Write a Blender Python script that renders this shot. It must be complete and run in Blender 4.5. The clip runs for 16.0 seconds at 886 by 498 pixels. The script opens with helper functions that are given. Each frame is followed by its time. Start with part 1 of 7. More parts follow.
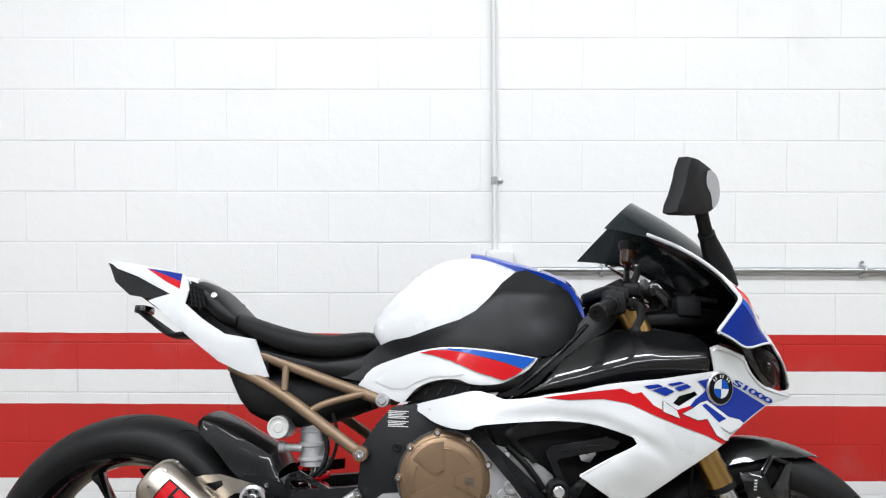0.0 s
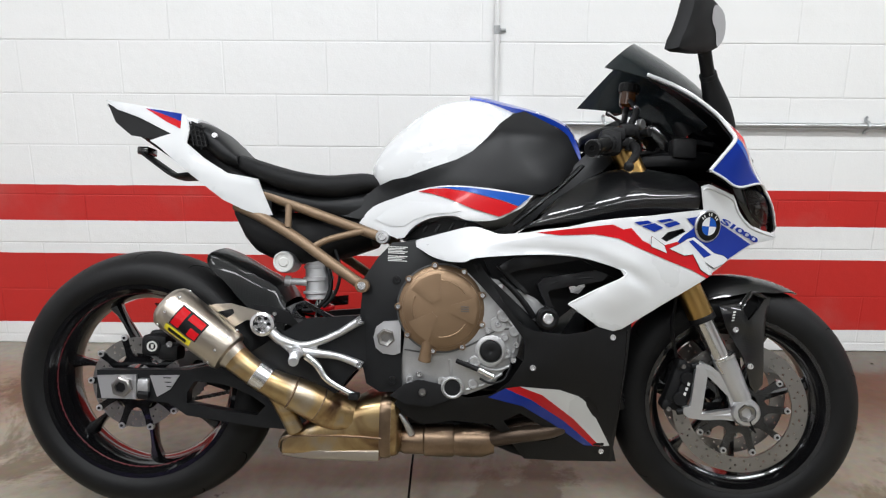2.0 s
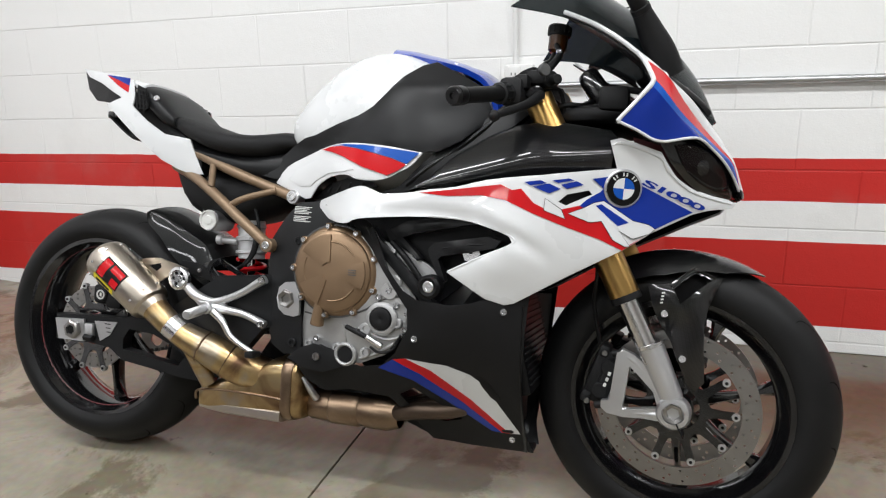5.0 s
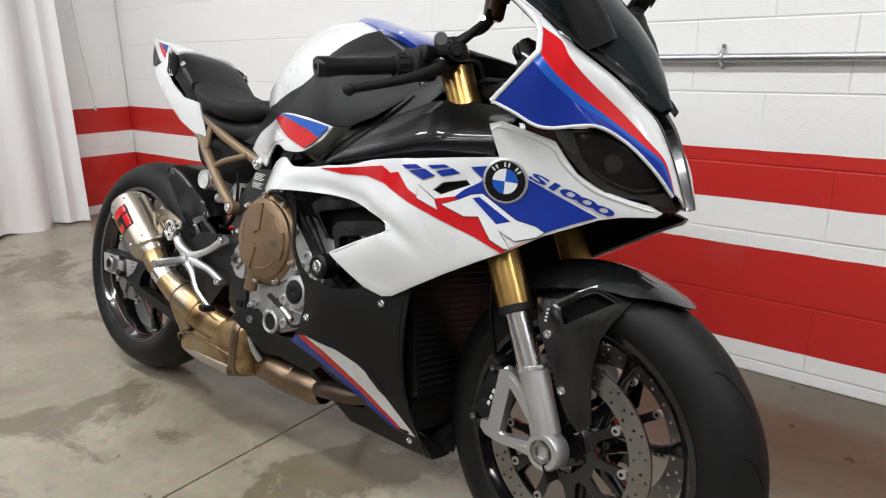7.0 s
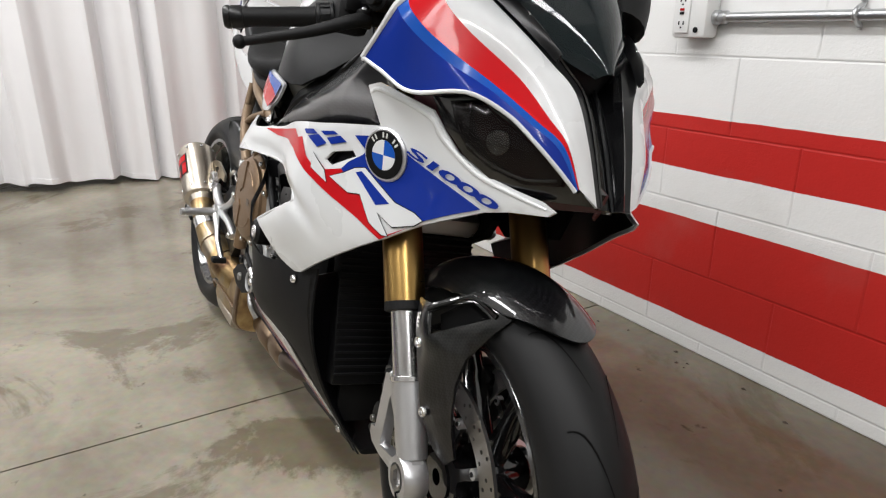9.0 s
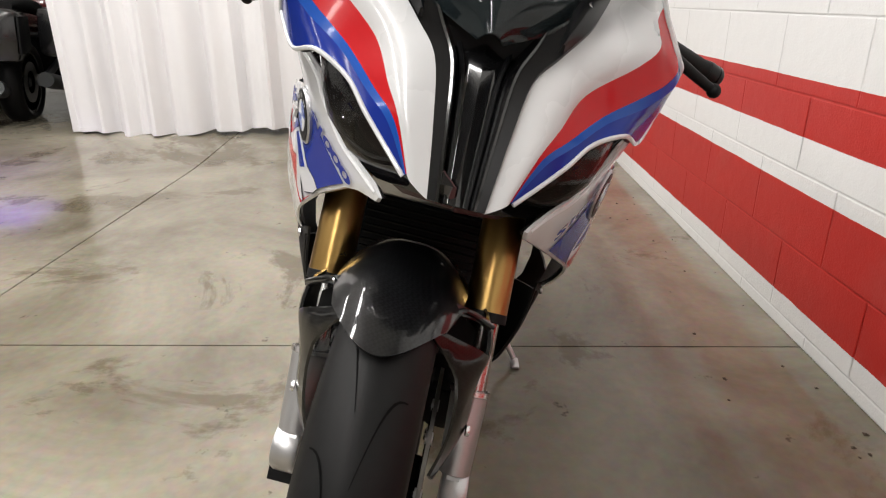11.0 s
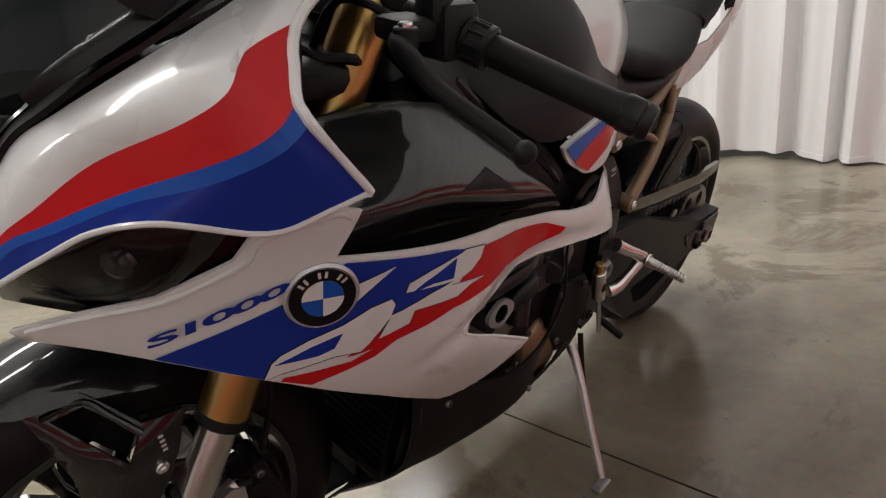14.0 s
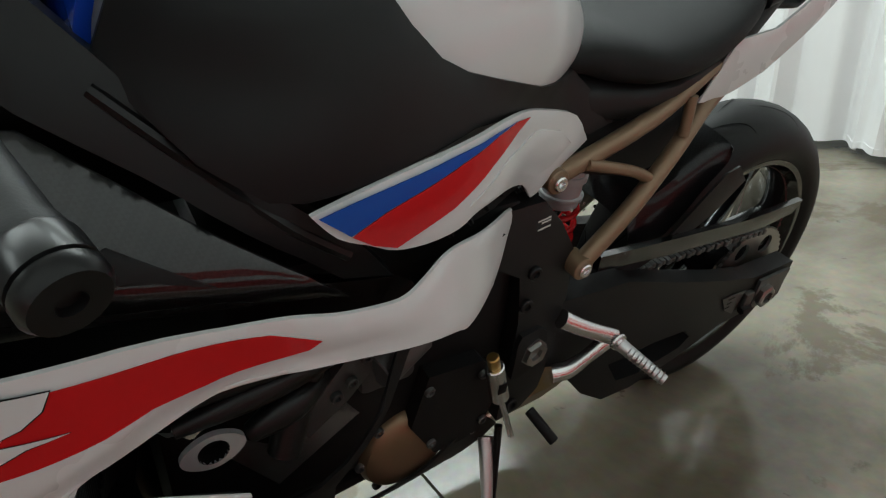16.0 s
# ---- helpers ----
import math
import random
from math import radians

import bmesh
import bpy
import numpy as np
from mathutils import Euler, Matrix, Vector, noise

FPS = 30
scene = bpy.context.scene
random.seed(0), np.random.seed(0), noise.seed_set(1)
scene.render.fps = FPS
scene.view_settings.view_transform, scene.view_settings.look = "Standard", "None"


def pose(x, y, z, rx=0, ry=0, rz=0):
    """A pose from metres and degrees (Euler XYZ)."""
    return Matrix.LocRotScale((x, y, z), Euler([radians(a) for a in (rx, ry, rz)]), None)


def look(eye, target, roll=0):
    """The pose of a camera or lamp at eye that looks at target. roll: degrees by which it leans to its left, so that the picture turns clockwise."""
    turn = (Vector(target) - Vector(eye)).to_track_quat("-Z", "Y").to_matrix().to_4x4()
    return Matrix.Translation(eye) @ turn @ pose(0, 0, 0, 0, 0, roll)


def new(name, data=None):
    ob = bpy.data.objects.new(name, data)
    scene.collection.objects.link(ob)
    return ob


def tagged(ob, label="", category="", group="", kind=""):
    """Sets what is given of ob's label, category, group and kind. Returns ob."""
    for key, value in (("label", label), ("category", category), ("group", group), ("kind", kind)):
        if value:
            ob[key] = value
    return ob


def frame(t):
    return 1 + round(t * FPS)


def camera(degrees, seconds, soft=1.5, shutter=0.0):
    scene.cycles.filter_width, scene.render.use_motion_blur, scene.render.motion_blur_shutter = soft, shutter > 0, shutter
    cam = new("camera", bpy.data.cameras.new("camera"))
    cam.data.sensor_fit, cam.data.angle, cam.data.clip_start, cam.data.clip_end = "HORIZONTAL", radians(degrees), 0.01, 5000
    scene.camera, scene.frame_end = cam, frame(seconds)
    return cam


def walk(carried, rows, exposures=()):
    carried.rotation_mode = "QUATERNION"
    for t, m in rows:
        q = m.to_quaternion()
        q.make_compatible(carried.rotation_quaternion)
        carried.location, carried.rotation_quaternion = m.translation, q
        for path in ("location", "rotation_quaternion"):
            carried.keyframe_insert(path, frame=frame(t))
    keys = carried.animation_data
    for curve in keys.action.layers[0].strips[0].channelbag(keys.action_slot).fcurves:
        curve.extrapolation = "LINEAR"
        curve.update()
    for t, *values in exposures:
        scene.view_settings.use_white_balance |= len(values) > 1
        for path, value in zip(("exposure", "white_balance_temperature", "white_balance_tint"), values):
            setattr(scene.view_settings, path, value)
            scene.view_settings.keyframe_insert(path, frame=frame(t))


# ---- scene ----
cam = camera(69.3, 16.0, soft=1.2)
PATH = [
    (0, (0.741, -1.473, 1.077), (0.727, 0.526, 1.019), 0.1),
    (0.5, (0.745, -1.49, 1.038), (0.748, 0.491, 0.766), 0.4),
    (1, (0.741, -1.506, 1.016), (0.745, 0.452, 0.608), 0.6),
    (1.5, (0.734, -1.51, 1.005), (0.737, 0.443, 0.571), 0.6),
    (2, (0.754, -1.511, 1.001), (0.732, 0.439, 0.557), 0.4),
    (2.5, (0.836, -1.504, 0.994), (0.739, 0.438, 0.525), 0.0),
    (3, (0.925, -1.48, 0.971), (0.754, 0.458, 0.509), -0.2),
    (3.5, (1.025, -1.425, 0.955), (0.782, 0.501, 0.477), -0.3),
    (3.7, (1.063, -1.403, 0.957), (0.784, 0.512, 0.454), -0.3),
    (5.8, (1.598, -1.21, 0.918), (0.757, 0.535, 0.422), -1.3),
    (6, (1.663, -1.15, 0.932), (0.743, 0.544, 0.397), -1.2),
    (6.5, (1.778, -1.039, 0.929), (0.724, 0.565, 0.369), -1.0),
    (7, (1.892, -0.952, 0.921), (0.698, 0.551, 0.36), -0.5),
    (7.5, (1.98, -0.866, 0.916), (0.664, 0.531, 0.351), -0.0),
    (8, (2.047, -0.755, 0.902), (0.633, 0.538, 0.328), 0.3),
    (8.5, (2.074, -0.595, 0.906), (0.567, 0.558, 0.276), 0.3),
    (9, (2.118, -0.462, 0.896), (0.493, 0.508, 0.248), 0.0),
    (9.2, (2.147, -0.401, 0.889), (0.465, 0.471, 0.247), -0.0),
    (11.3, (2.17, 0.205, 0.867), (0.315, 0.002, 0.149), -1.3),
    (11.5, (2.144, 0.275, 0.862), (0.301, -0.049, 0.158), -2.0),
    (12, (2.108, 0.46, 0.863), (0.352, -0.199, 0.17), -3.7),
    (12.5, (2.04, 0.553, 0.849), (0.349, -0.308, 0.217), -5.1),
    (13, (1.908, 0.664, 0.848), (0.354, -0.443, 0.249), -6.1),
    (13.5, (1.801, 0.729, 0.855), (0.347, -0.482, 0.208), -5.0),
    (14, (1.646, 0.778, 0.846), (0.285, -0.541, 0.209), -5.7),
    (14.5, (1.495, 0.817, 0.848), (0.255, -0.621, 0.217), -5.4),
    (15, (1.354, 0.816, 0.842), (0.218, -0.698, 0.195), -5.1),
    (15.5, (1.215, 0.795, 0.854), (0.184, -0.754, 0.122), -3.0),
    (16, (1.107, 0.768, 0.854), (0.132, -0.796, 0.079), -1.8),
]
walk(cam, [(t, look(e, g, r)) for t, e, g, r in PATH],
     [(0.0, 0.0, 6000, 8), (1.0, -0.05, 6050, 8), (3.5, -0.12, 6150, 8), (6.0, -0.1, 6250, 8), (9.0, -0.1, 6350, 9), (11.3, 0.02, 6650, 10), (12.0, 0.0, 6700, 10), (13.5, -0.24, 6650, 10), (14.5, -0.28, 6600, 10), (15.0, -0.27, 6150, -3), (16.0, -0.25, 6000, -5)])

# ---- light ----
world = bpy.data.worlds.new("world")
world.use_nodes = True
world.node_tree.nodes["Background"].inputs[0].default_value = (0.9, 0.93, 1.0, 1)
world.node_tree.nodes["Background"].inputs[1].default_value = 0.02
scene.world = world
CEIL = 3.3
STRIPS = [(-0.6, -1.0), (2.0, -1.0), (-0.6, -2.9), (2.0, -2.9), (-1.7, -5.5), (4.4, -1.0)]
for sx, sy in STRIPS:
    la = bpy.data.lights.new("tube_light", "AREA")
    la.shape, la.size, la.size_y = "RECTANGLE", 2.3, 0.22
    la.energy, la.color = 60, (1.0, 0.98, 0.965)
    lo = new("tube_light", la)
    lo.matrix_world = pose(sx, sy, CEIL - 0.13)

# ---- materials ----
def nodes_of(m):
    m.use_nodes = True
    return m.node_tree.nodes, m.node_tree.links, m.node_tree.nodes["Principled BSDF"]


def mat(name, col, rough=0.5, metal=0.0, var=0.08, scale=8.0, bump=0.0, fine=120.0, coat=0.0, rvar=0.08, spec=0.5):
    """A surface with blotches and grain: two noises vary colour, gloss and relief."""
    m = bpy.data.materials.new(name)
    n, l, p = nodes_of(m)
    tc = n.new("ShaderNodeTexCoord")
    big = n.new("ShaderNodeTexNoise"); big.inputs["Scale"].default_value = scale; big.inputs["Detail"].default_value = 5
    small = n.new("ShaderNodeTexNoise"); small.inputs["Scale"].default_value = fine; small.inputs["Detail"].default_value = 3
    l.new(tc.outputs["Object"], big.inputs["Vector"]); l.new(tc.outputs["Object"], small.inputs["Vector"])
    mix = n.new("ShaderNodeMix"); mix.data_type = "RGBA"
    c = Vector(col[:3])
    lo_, hi_ = c * (1 - var), c * (1 + var)
    mix.inputs["A"].default_value = (*lo_, 1); mix.inputs["B"].default_value = (*[min(v, 1) for v in hi_], 1)
    add = n.new("ShaderNodeMath"); add.operation = "MULTIPLY_ADD"; add.inputs[1].default_value = 0.35
    l.new(small.outputs["Fac"], add.inputs[0]); 
    sub = n.new("ShaderNodeMath"); sub.operation = "MULTIPLY_ADD"; sub.inputs[1].default_value = 1.4; sub.inputs[2].default_value = -0.38
    l.new(big.outputs["Fac"], sub.inputs[0]); l.new(sub.outputs[0], add.inputs[2])
    l.new(add.outputs[0], mix.inputs["Factor"])
    l.new(mix.outputs["Result"], p.inputs["Base Color"])
    mr = n.new("ShaderNodeMapRange"); mr.inputs["To Min"].default_value = max(rough - rvar, 0.02); mr.inputs["To Max"].default_value = min(rough + rvar, 1)
    l.new(big.outputs["Fac"], mr.inputs["Value"]); l.new(mr.outputs[0], p.inputs["Roughness"])
    p.inputs["Metallic"].default_value = metal
    p.inputs["Coat Weight"].default_value = coat; p.inputs["Coat Roughness"].default_value = 0.04
    p.inputs["Specular IOR Level"].default_value = spec
    if bump:
        b = n.new("ShaderNodeBump"); b.inputs["Strength"].default_value = bump; b.inputs["Distance"].default_value = 0.002
        l.new(small.outputs["Fac"], b.inputs["Height"]); l.new(b.outputs[0], p.inputs["Normal"])
    return m


def carbon(name, coat):
    """Twill weave under clear coat."""
    m = bpy.data.materials.new(name)
    n, l, p = nodes_of(m)
    tc = n.new("ShaderNodeTexCoord")
    tilt = n.new("ShaderNodeMapping"); tilt.inputs["Rotation"].default_value = (0.3, 0.785, 0.2)
    l.new(tc.outputs["Object"], tilt.inputs["Vector"])
    ck = n.new("ShaderNodeTexChecker"); ck.inputs["Scale"].default_value = 300
    ck.inputs["Color1"].default_value = (0.0022, 0.0022, 0.0026, 1); ck.inputs["Color2"].default_value = (0.0095, 0.0095, 0.0105, 1)
    l.new(tilt.outputs["Vector"], ck.inputs["Vector"])
    big = n.new("ShaderNodeTexNoise"); big.inputs["Scale"].default_value = 6; l.new(tc.outputs["Object"], big.inputs["Vector"])
    mix = n.new("ShaderNodeMix"); mix.data_type = "RGBA"; mix.blend_type = "MULTIPLY"; mix.inputs["Factor"].default_value = 0.5
    l.new(ck.outputs["Color"], mix.inputs["A"]); l.new(big.outputs["Color"], mix.inputs["B"]); l.new(mix.outputs["Result"], p.inputs["Base Color"])
    p.inputs["Roughness"].default_value = 0.35
    p.inputs["Specular IOR Level"].default_value = 0.15
    p.inputs["Coat Weight"].default_value = coat; p.inputs["Coat Roughness"].default_value = 0.03
    return m


WHITE = mat("white_lacquer", (0.625, 0.635, 0.645), 0.28, coat=0.8, var=0.02, scale=5, fine=900, rvar=0.04)
RED = mat("red_film", (0.46, 0.008, 0.012), 0.22, coat=0.2, var=0.06, spec=0.14)
BLUE = mat("blue_film", (0.008, 0.027, 0.245), 0.22, coat=0.2, var=0.06, spec=0.14)
SKY = mat("light_blue_film", (0.012, 0.075, 0.37), 0.22, coat=0.2, var=0.06, spec=0.14)
BLUELAC = mat("blue_lacquer", (0.01, 0.045, 0.36), 0.22, coat=1.0, var=0.06)
INK = mat("black_film", (0.003, 0.003, 0.0035), 0.45, var=0.1, spec=0.2)
MATTE = mat("matte_black_plastic", (0.0065, 0.0065, 0.007), 0.55, var=0.2, bump=0.12, fine=1500, spec=0.2)
GREY = mat("dark_grey_paint", (0.007, 0.0073, 0.008), 0.42, var=0.12, bump=0.05, fine=1200, spec=0.25)
GLOSSB = mat("gloss_black", (0.004, 0.004, 0.0045), 0.14, var=0.2, coat=0.6, rvar=0.05)
SATIN = mat("satin_black_plastic", (0.004, 0.004, 0.0045), 0.3, var=0.2, rvar=0.06, spec=0.3)
SEATM = mat("seat_vinyl", (0.006, 0.006, 0.0065), 0.62, var=0.15, bump=0.35, fine=900, spec=0.25)
RUBBER = mat("tyre_rubber", (0.0060, 0.0060, 0.0062), 0.50, var=0.3, scale=14, bump=0.08, fine=700, spec=0.2)
GROOVE = mat("tread_groove", (0.003, 0.003, 0.003), 0.9, var=0.1, spec=0.08)
CARBON = carbon("carbon_weave", 0.36)
CARBONF = carbon("carbon_weave_lacquered", 0.9)
GOLD = mat("gold_anodised", (0.46, 0.29, 0.10), 0.3, 1.0, var=0.12, fine=300)
BRONZE = mat("bronze_magnesium", (0.225, 0.150, 0.090), 0.38, 0.7, var=0.1, bump=0.12, fine=700)
BRONZEF = mat("bronze_frame_paint", (0.21, 0.145, 0.09), 0.45, 0.45, var=0.1, bump=0.06, fine=900)
ALU = mat("cast_aluminium", (0.56, 0.56, 0.57), 0.36, 0.9, var=0.12, bump=0.12, fine=500)
CAST = mat("sand_cast_aluminium", (0.40, 0.40, 0.40), 0.52, 0.75, var=0.25, scale=18, bump=0.35, fine=420)
# the red reflection on the headlight lens is put into this interior colour
LAMPIN = mat("lamp_interior_red_reflection", (0.055, 0.009, 0.012), 0.4, var=0.3)
ALUB = mat("bright_aluminium", (0.75, 0.75, 0.76), 0.24, 1.0, var=0.08)
CHROME = mat("chrome", (0.85, 0.85, 0.86), 0.07, 1.0, var=0.03, rvar=0.03)
TUBE = mat("ground_fork_tube", (0.66, 0.65, 0.65), 0.22, 1.0, var=0.06, rvar=0.05)
STEEL = mat("disc_steel", (0.30, 0.29, 0.28), 0.32, 1.0, var=0.12, scale=20, fine=400)
TITAN = mat("titanium", (0.50, 0.45, 0.385), 0.33, 1.0, var=0.1, fine=400)
BLAST = mat("blasted_aluminium", (0.62, 0.62, 0.63), 0.5, 0.55, var=0.08, bump=0.08, fine=700)
HEATB = mat("browned_steel", (0.26, 0.185, 0.125), 0.36, 1.0, var=0.35, scale=9, rvar=0.1)


def tempered(name):
    """Stainless steel run through its temper colours: straw, bronze, brown and bare grey."""
    m = bpy.data.materials.new(name)
    n, l, p = nodes_of(m)
    g = n.new("ShaderNodeNewGeometry")
    a = n.new("ShaderNodeTexNoise"); a.inputs["Scale"].default_value = 9; a.inputs["Detail"].default_value = 4; a.inputs["Distortion"].default_value = 0.8
    f = n.new("ShaderNodeTexNoise"); f.inputs["Scale"].default_value = 130; f.inputs["Detail"].default_value = 3
    l.new(g.outputs["Position"], a.inputs["Vector"]); l.new(g.outputs["Position"], f.inputs["Vector"])
    r = n.new("ShaderNodeValToRGB"); e = r.color_ramp.elements
    e[0].position, e[0].color = 0.30, (0.13, 0.075, 0.045, 1)
    e[1].position, e[1].color = 0.72, (0.50, 0.44, 0.35, 1)
    for z, c in ((0.42, (0.30, 0.20, 0.10, 1)), (0.52, (0.44, 0.32, 0.16, 1)), (0.61, (0.40, 0.33, 0.24, 1))):
        q = e.new(z); q.color = c
    l.new(a.outputs["Fac"], r.inputs[0]); l.new(r.outputs[0], p.inputs["Base Color"])
    mr = n.new("ShaderNodeMapRange"); mr.inputs["To Min"].default_value = 0.22; mr.inputs["To Max"].default_value = 0.46
    l.new(f.outputs["Fac"], mr.inputs["Value"]); l.new(mr.outputs[0], p.inputs["Roughness"])
    p.inputs["Metallic"].default_value = 1.0
    return m


HEAT = tempered("temper_coloured_steel")
PIPE = mat("dark_header_steel", (0.085, 0.062, 0.046), 0.42, 0.9, var=0.35, scale=9, rvar=0.1)
GREYM = mat("dark_cast_metal", (0.10, 0.10, 0.10), 0.45, 0.7, var=0.3, scale=14, bump=0.15, fine=400)
REDRIM = mat("red_pinstripe", (0.075, 0.006, 0.01), 0.35, var=0.1)
YEL = mat("yellow_label", (0.75, 0.62, 0.02), 0.5, var=0.05)
LABEL = mat("label_print", (0.55, 0.55, 0.53), 0.6, var=0.05)
AMBER = mat("amber_fluid", (0.05, 0.017, 0.004), 0.2, var=0.1)
SILVERP = mat("satin_silver_trim", (0.5, 0.5, 0.52), 0.3, 0.7, var=0.05)

SMOKE = bpy.data.materials.new("smoked_screen")
_n, _l, _p = nodes_of(SMOKE)
_p.inputs["Base Color"].default_value = (0.012, 0.017, 0.019, 1); _p.inputs["Roughness"].default_value = 0.03
_p.inputs["Alpha"].default_value = 0.87; _p.inputs["Specular IOR Level"].default_value = 0.35
LENS = bpy.data.materials.new("lamp_lens")
_n, _l, _p = nodes_of(LENS)
_p.inputs["Base Color"].default_value = (0.006, 0.005, 0.005, 1); _p.inputs["Roughness"].default_value = 0.10
_p.inputs["Alpha"].default_value = 0.55; _p.inputs["Specular IOR Level"].default_value = 0.30


def painted_wall(name):
    """Block wall paint: white with two red bands at fixed heights, uneven roller edges, scuffs and pits."""
    m = bpy.data.materials.new(name)
    n, l, p = nodes_of(m)
    g = n.new("ShaderNodeNewGeometry")
    sep = n.new("ShaderNodeSeparateXYZ"); l.new(g.outputs["Position"], sep.inputs[0])
    nz = n.new("ShaderNodeTexNoise"); nz.inputs["Scale"].default_value = 9; nz.inputs["Detail"].default_value = 4
    l.new(g.outputs["Position"], nz.inputs["Vector"])
    wob = n.new("ShaderNodeMath"); wob.operation = "MULTIPLY_ADD"; wob.inputs[1].default_value = 0.006; wob.inputs[2].default_value = -0.003
    l.new(nz.outputs["Fac"], wob.inputs[0])
    zz = n.new("ShaderNodeMath"); zz.operation = "ADD"; l.new(sep.outputs["Z"], zz.inputs[0]); l.new(wob.outputs[0], zz.inputs[1])
    ramp = n.new("ShaderNodeValToRGB"); ramp.color_ramp.interpolation = "CONSTANT"
    red, white = (0.52, 0.022, 0.018, 1), (0.84, 0.84, 0.83, 1)
    e = ramp.color_ramp.elements
    e[0].position, e[0].color = 0.0, white
    e[1].position, e[1].color = 0.091, red
    for z, c in ((0.389, white), (0.526, red), (0.671, white)):
        q = e.new(z); q.color = c
    l.new(zz.outputs[0], ramp.inputs[0])
    dirt = n.new("ShaderNodeTexNoise"); dirt.inputs["Scale"].default_value = 3.5; dirt.inputs["Detail"].default_value = 8
    l.new(g.outputs["Position"], dirt.inputs["Vector"])
    dr = n.new("ShaderNodeMapRange"); dr.inputs["From Min"].default_value = 0.62; dr.inputs["From Max"].default_value = 0.8
    dr.inputs["To Min"].default_value = 0; dr.inputs["To Max"].default_value = 0.14
    l.new(dirt.outputs["Fac"], dr.inputs["Value"])
    mx = n.new("ShaderNodeMix"); mx.data_type = "RGBA"; mx.inputs["B"].default_value = (0.42, 0.38, 0.33, 1)
    l.new(dr.outputs[0], mx.inputs["Factor"]); l.new(ramp.outputs[0], mx.inputs["A"]); l.new(mx.outputs["Result"], p.inputs["Base Color"])
    p.inputs["Roughness"].default_value = 0.38
    f1 = n.new("ShaderNodeTexNoise"); f1.inputs["Scale"].default_value = 160; f1.inputs["Detail"].default_value = 4
    f2 = n.new("ShaderNodeTexNoise"); f2.inputs["Scale"].default_value = 22; f2.inputs["Detail"].default_value = 5
    l.new(g.outputs["Position"], f1.inputs["Vector"]); l.new(g.outputs["Position"], f2.inputs["Vector"])
    ad = n.new("ShaderNodeMath"); ad.operation = "MULTIPLY_ADD"; ad.inputs[1].default_value = 0.4
    l.new(f1.outputs["Fac"], ad.inputs[0]); l.new(f2.outputs["Fac"], ad.inputs[2])
    b = n.new("ShaderNodeBump"); b.inputs["Strength"].default_value = 0.5; b.inputs["Distance"].default_value = 0.003
    l.new(ad.outputs[0], b.inputs["Height"]); l.new(b.outputs[0], p.inputs["Normal"])
    return m


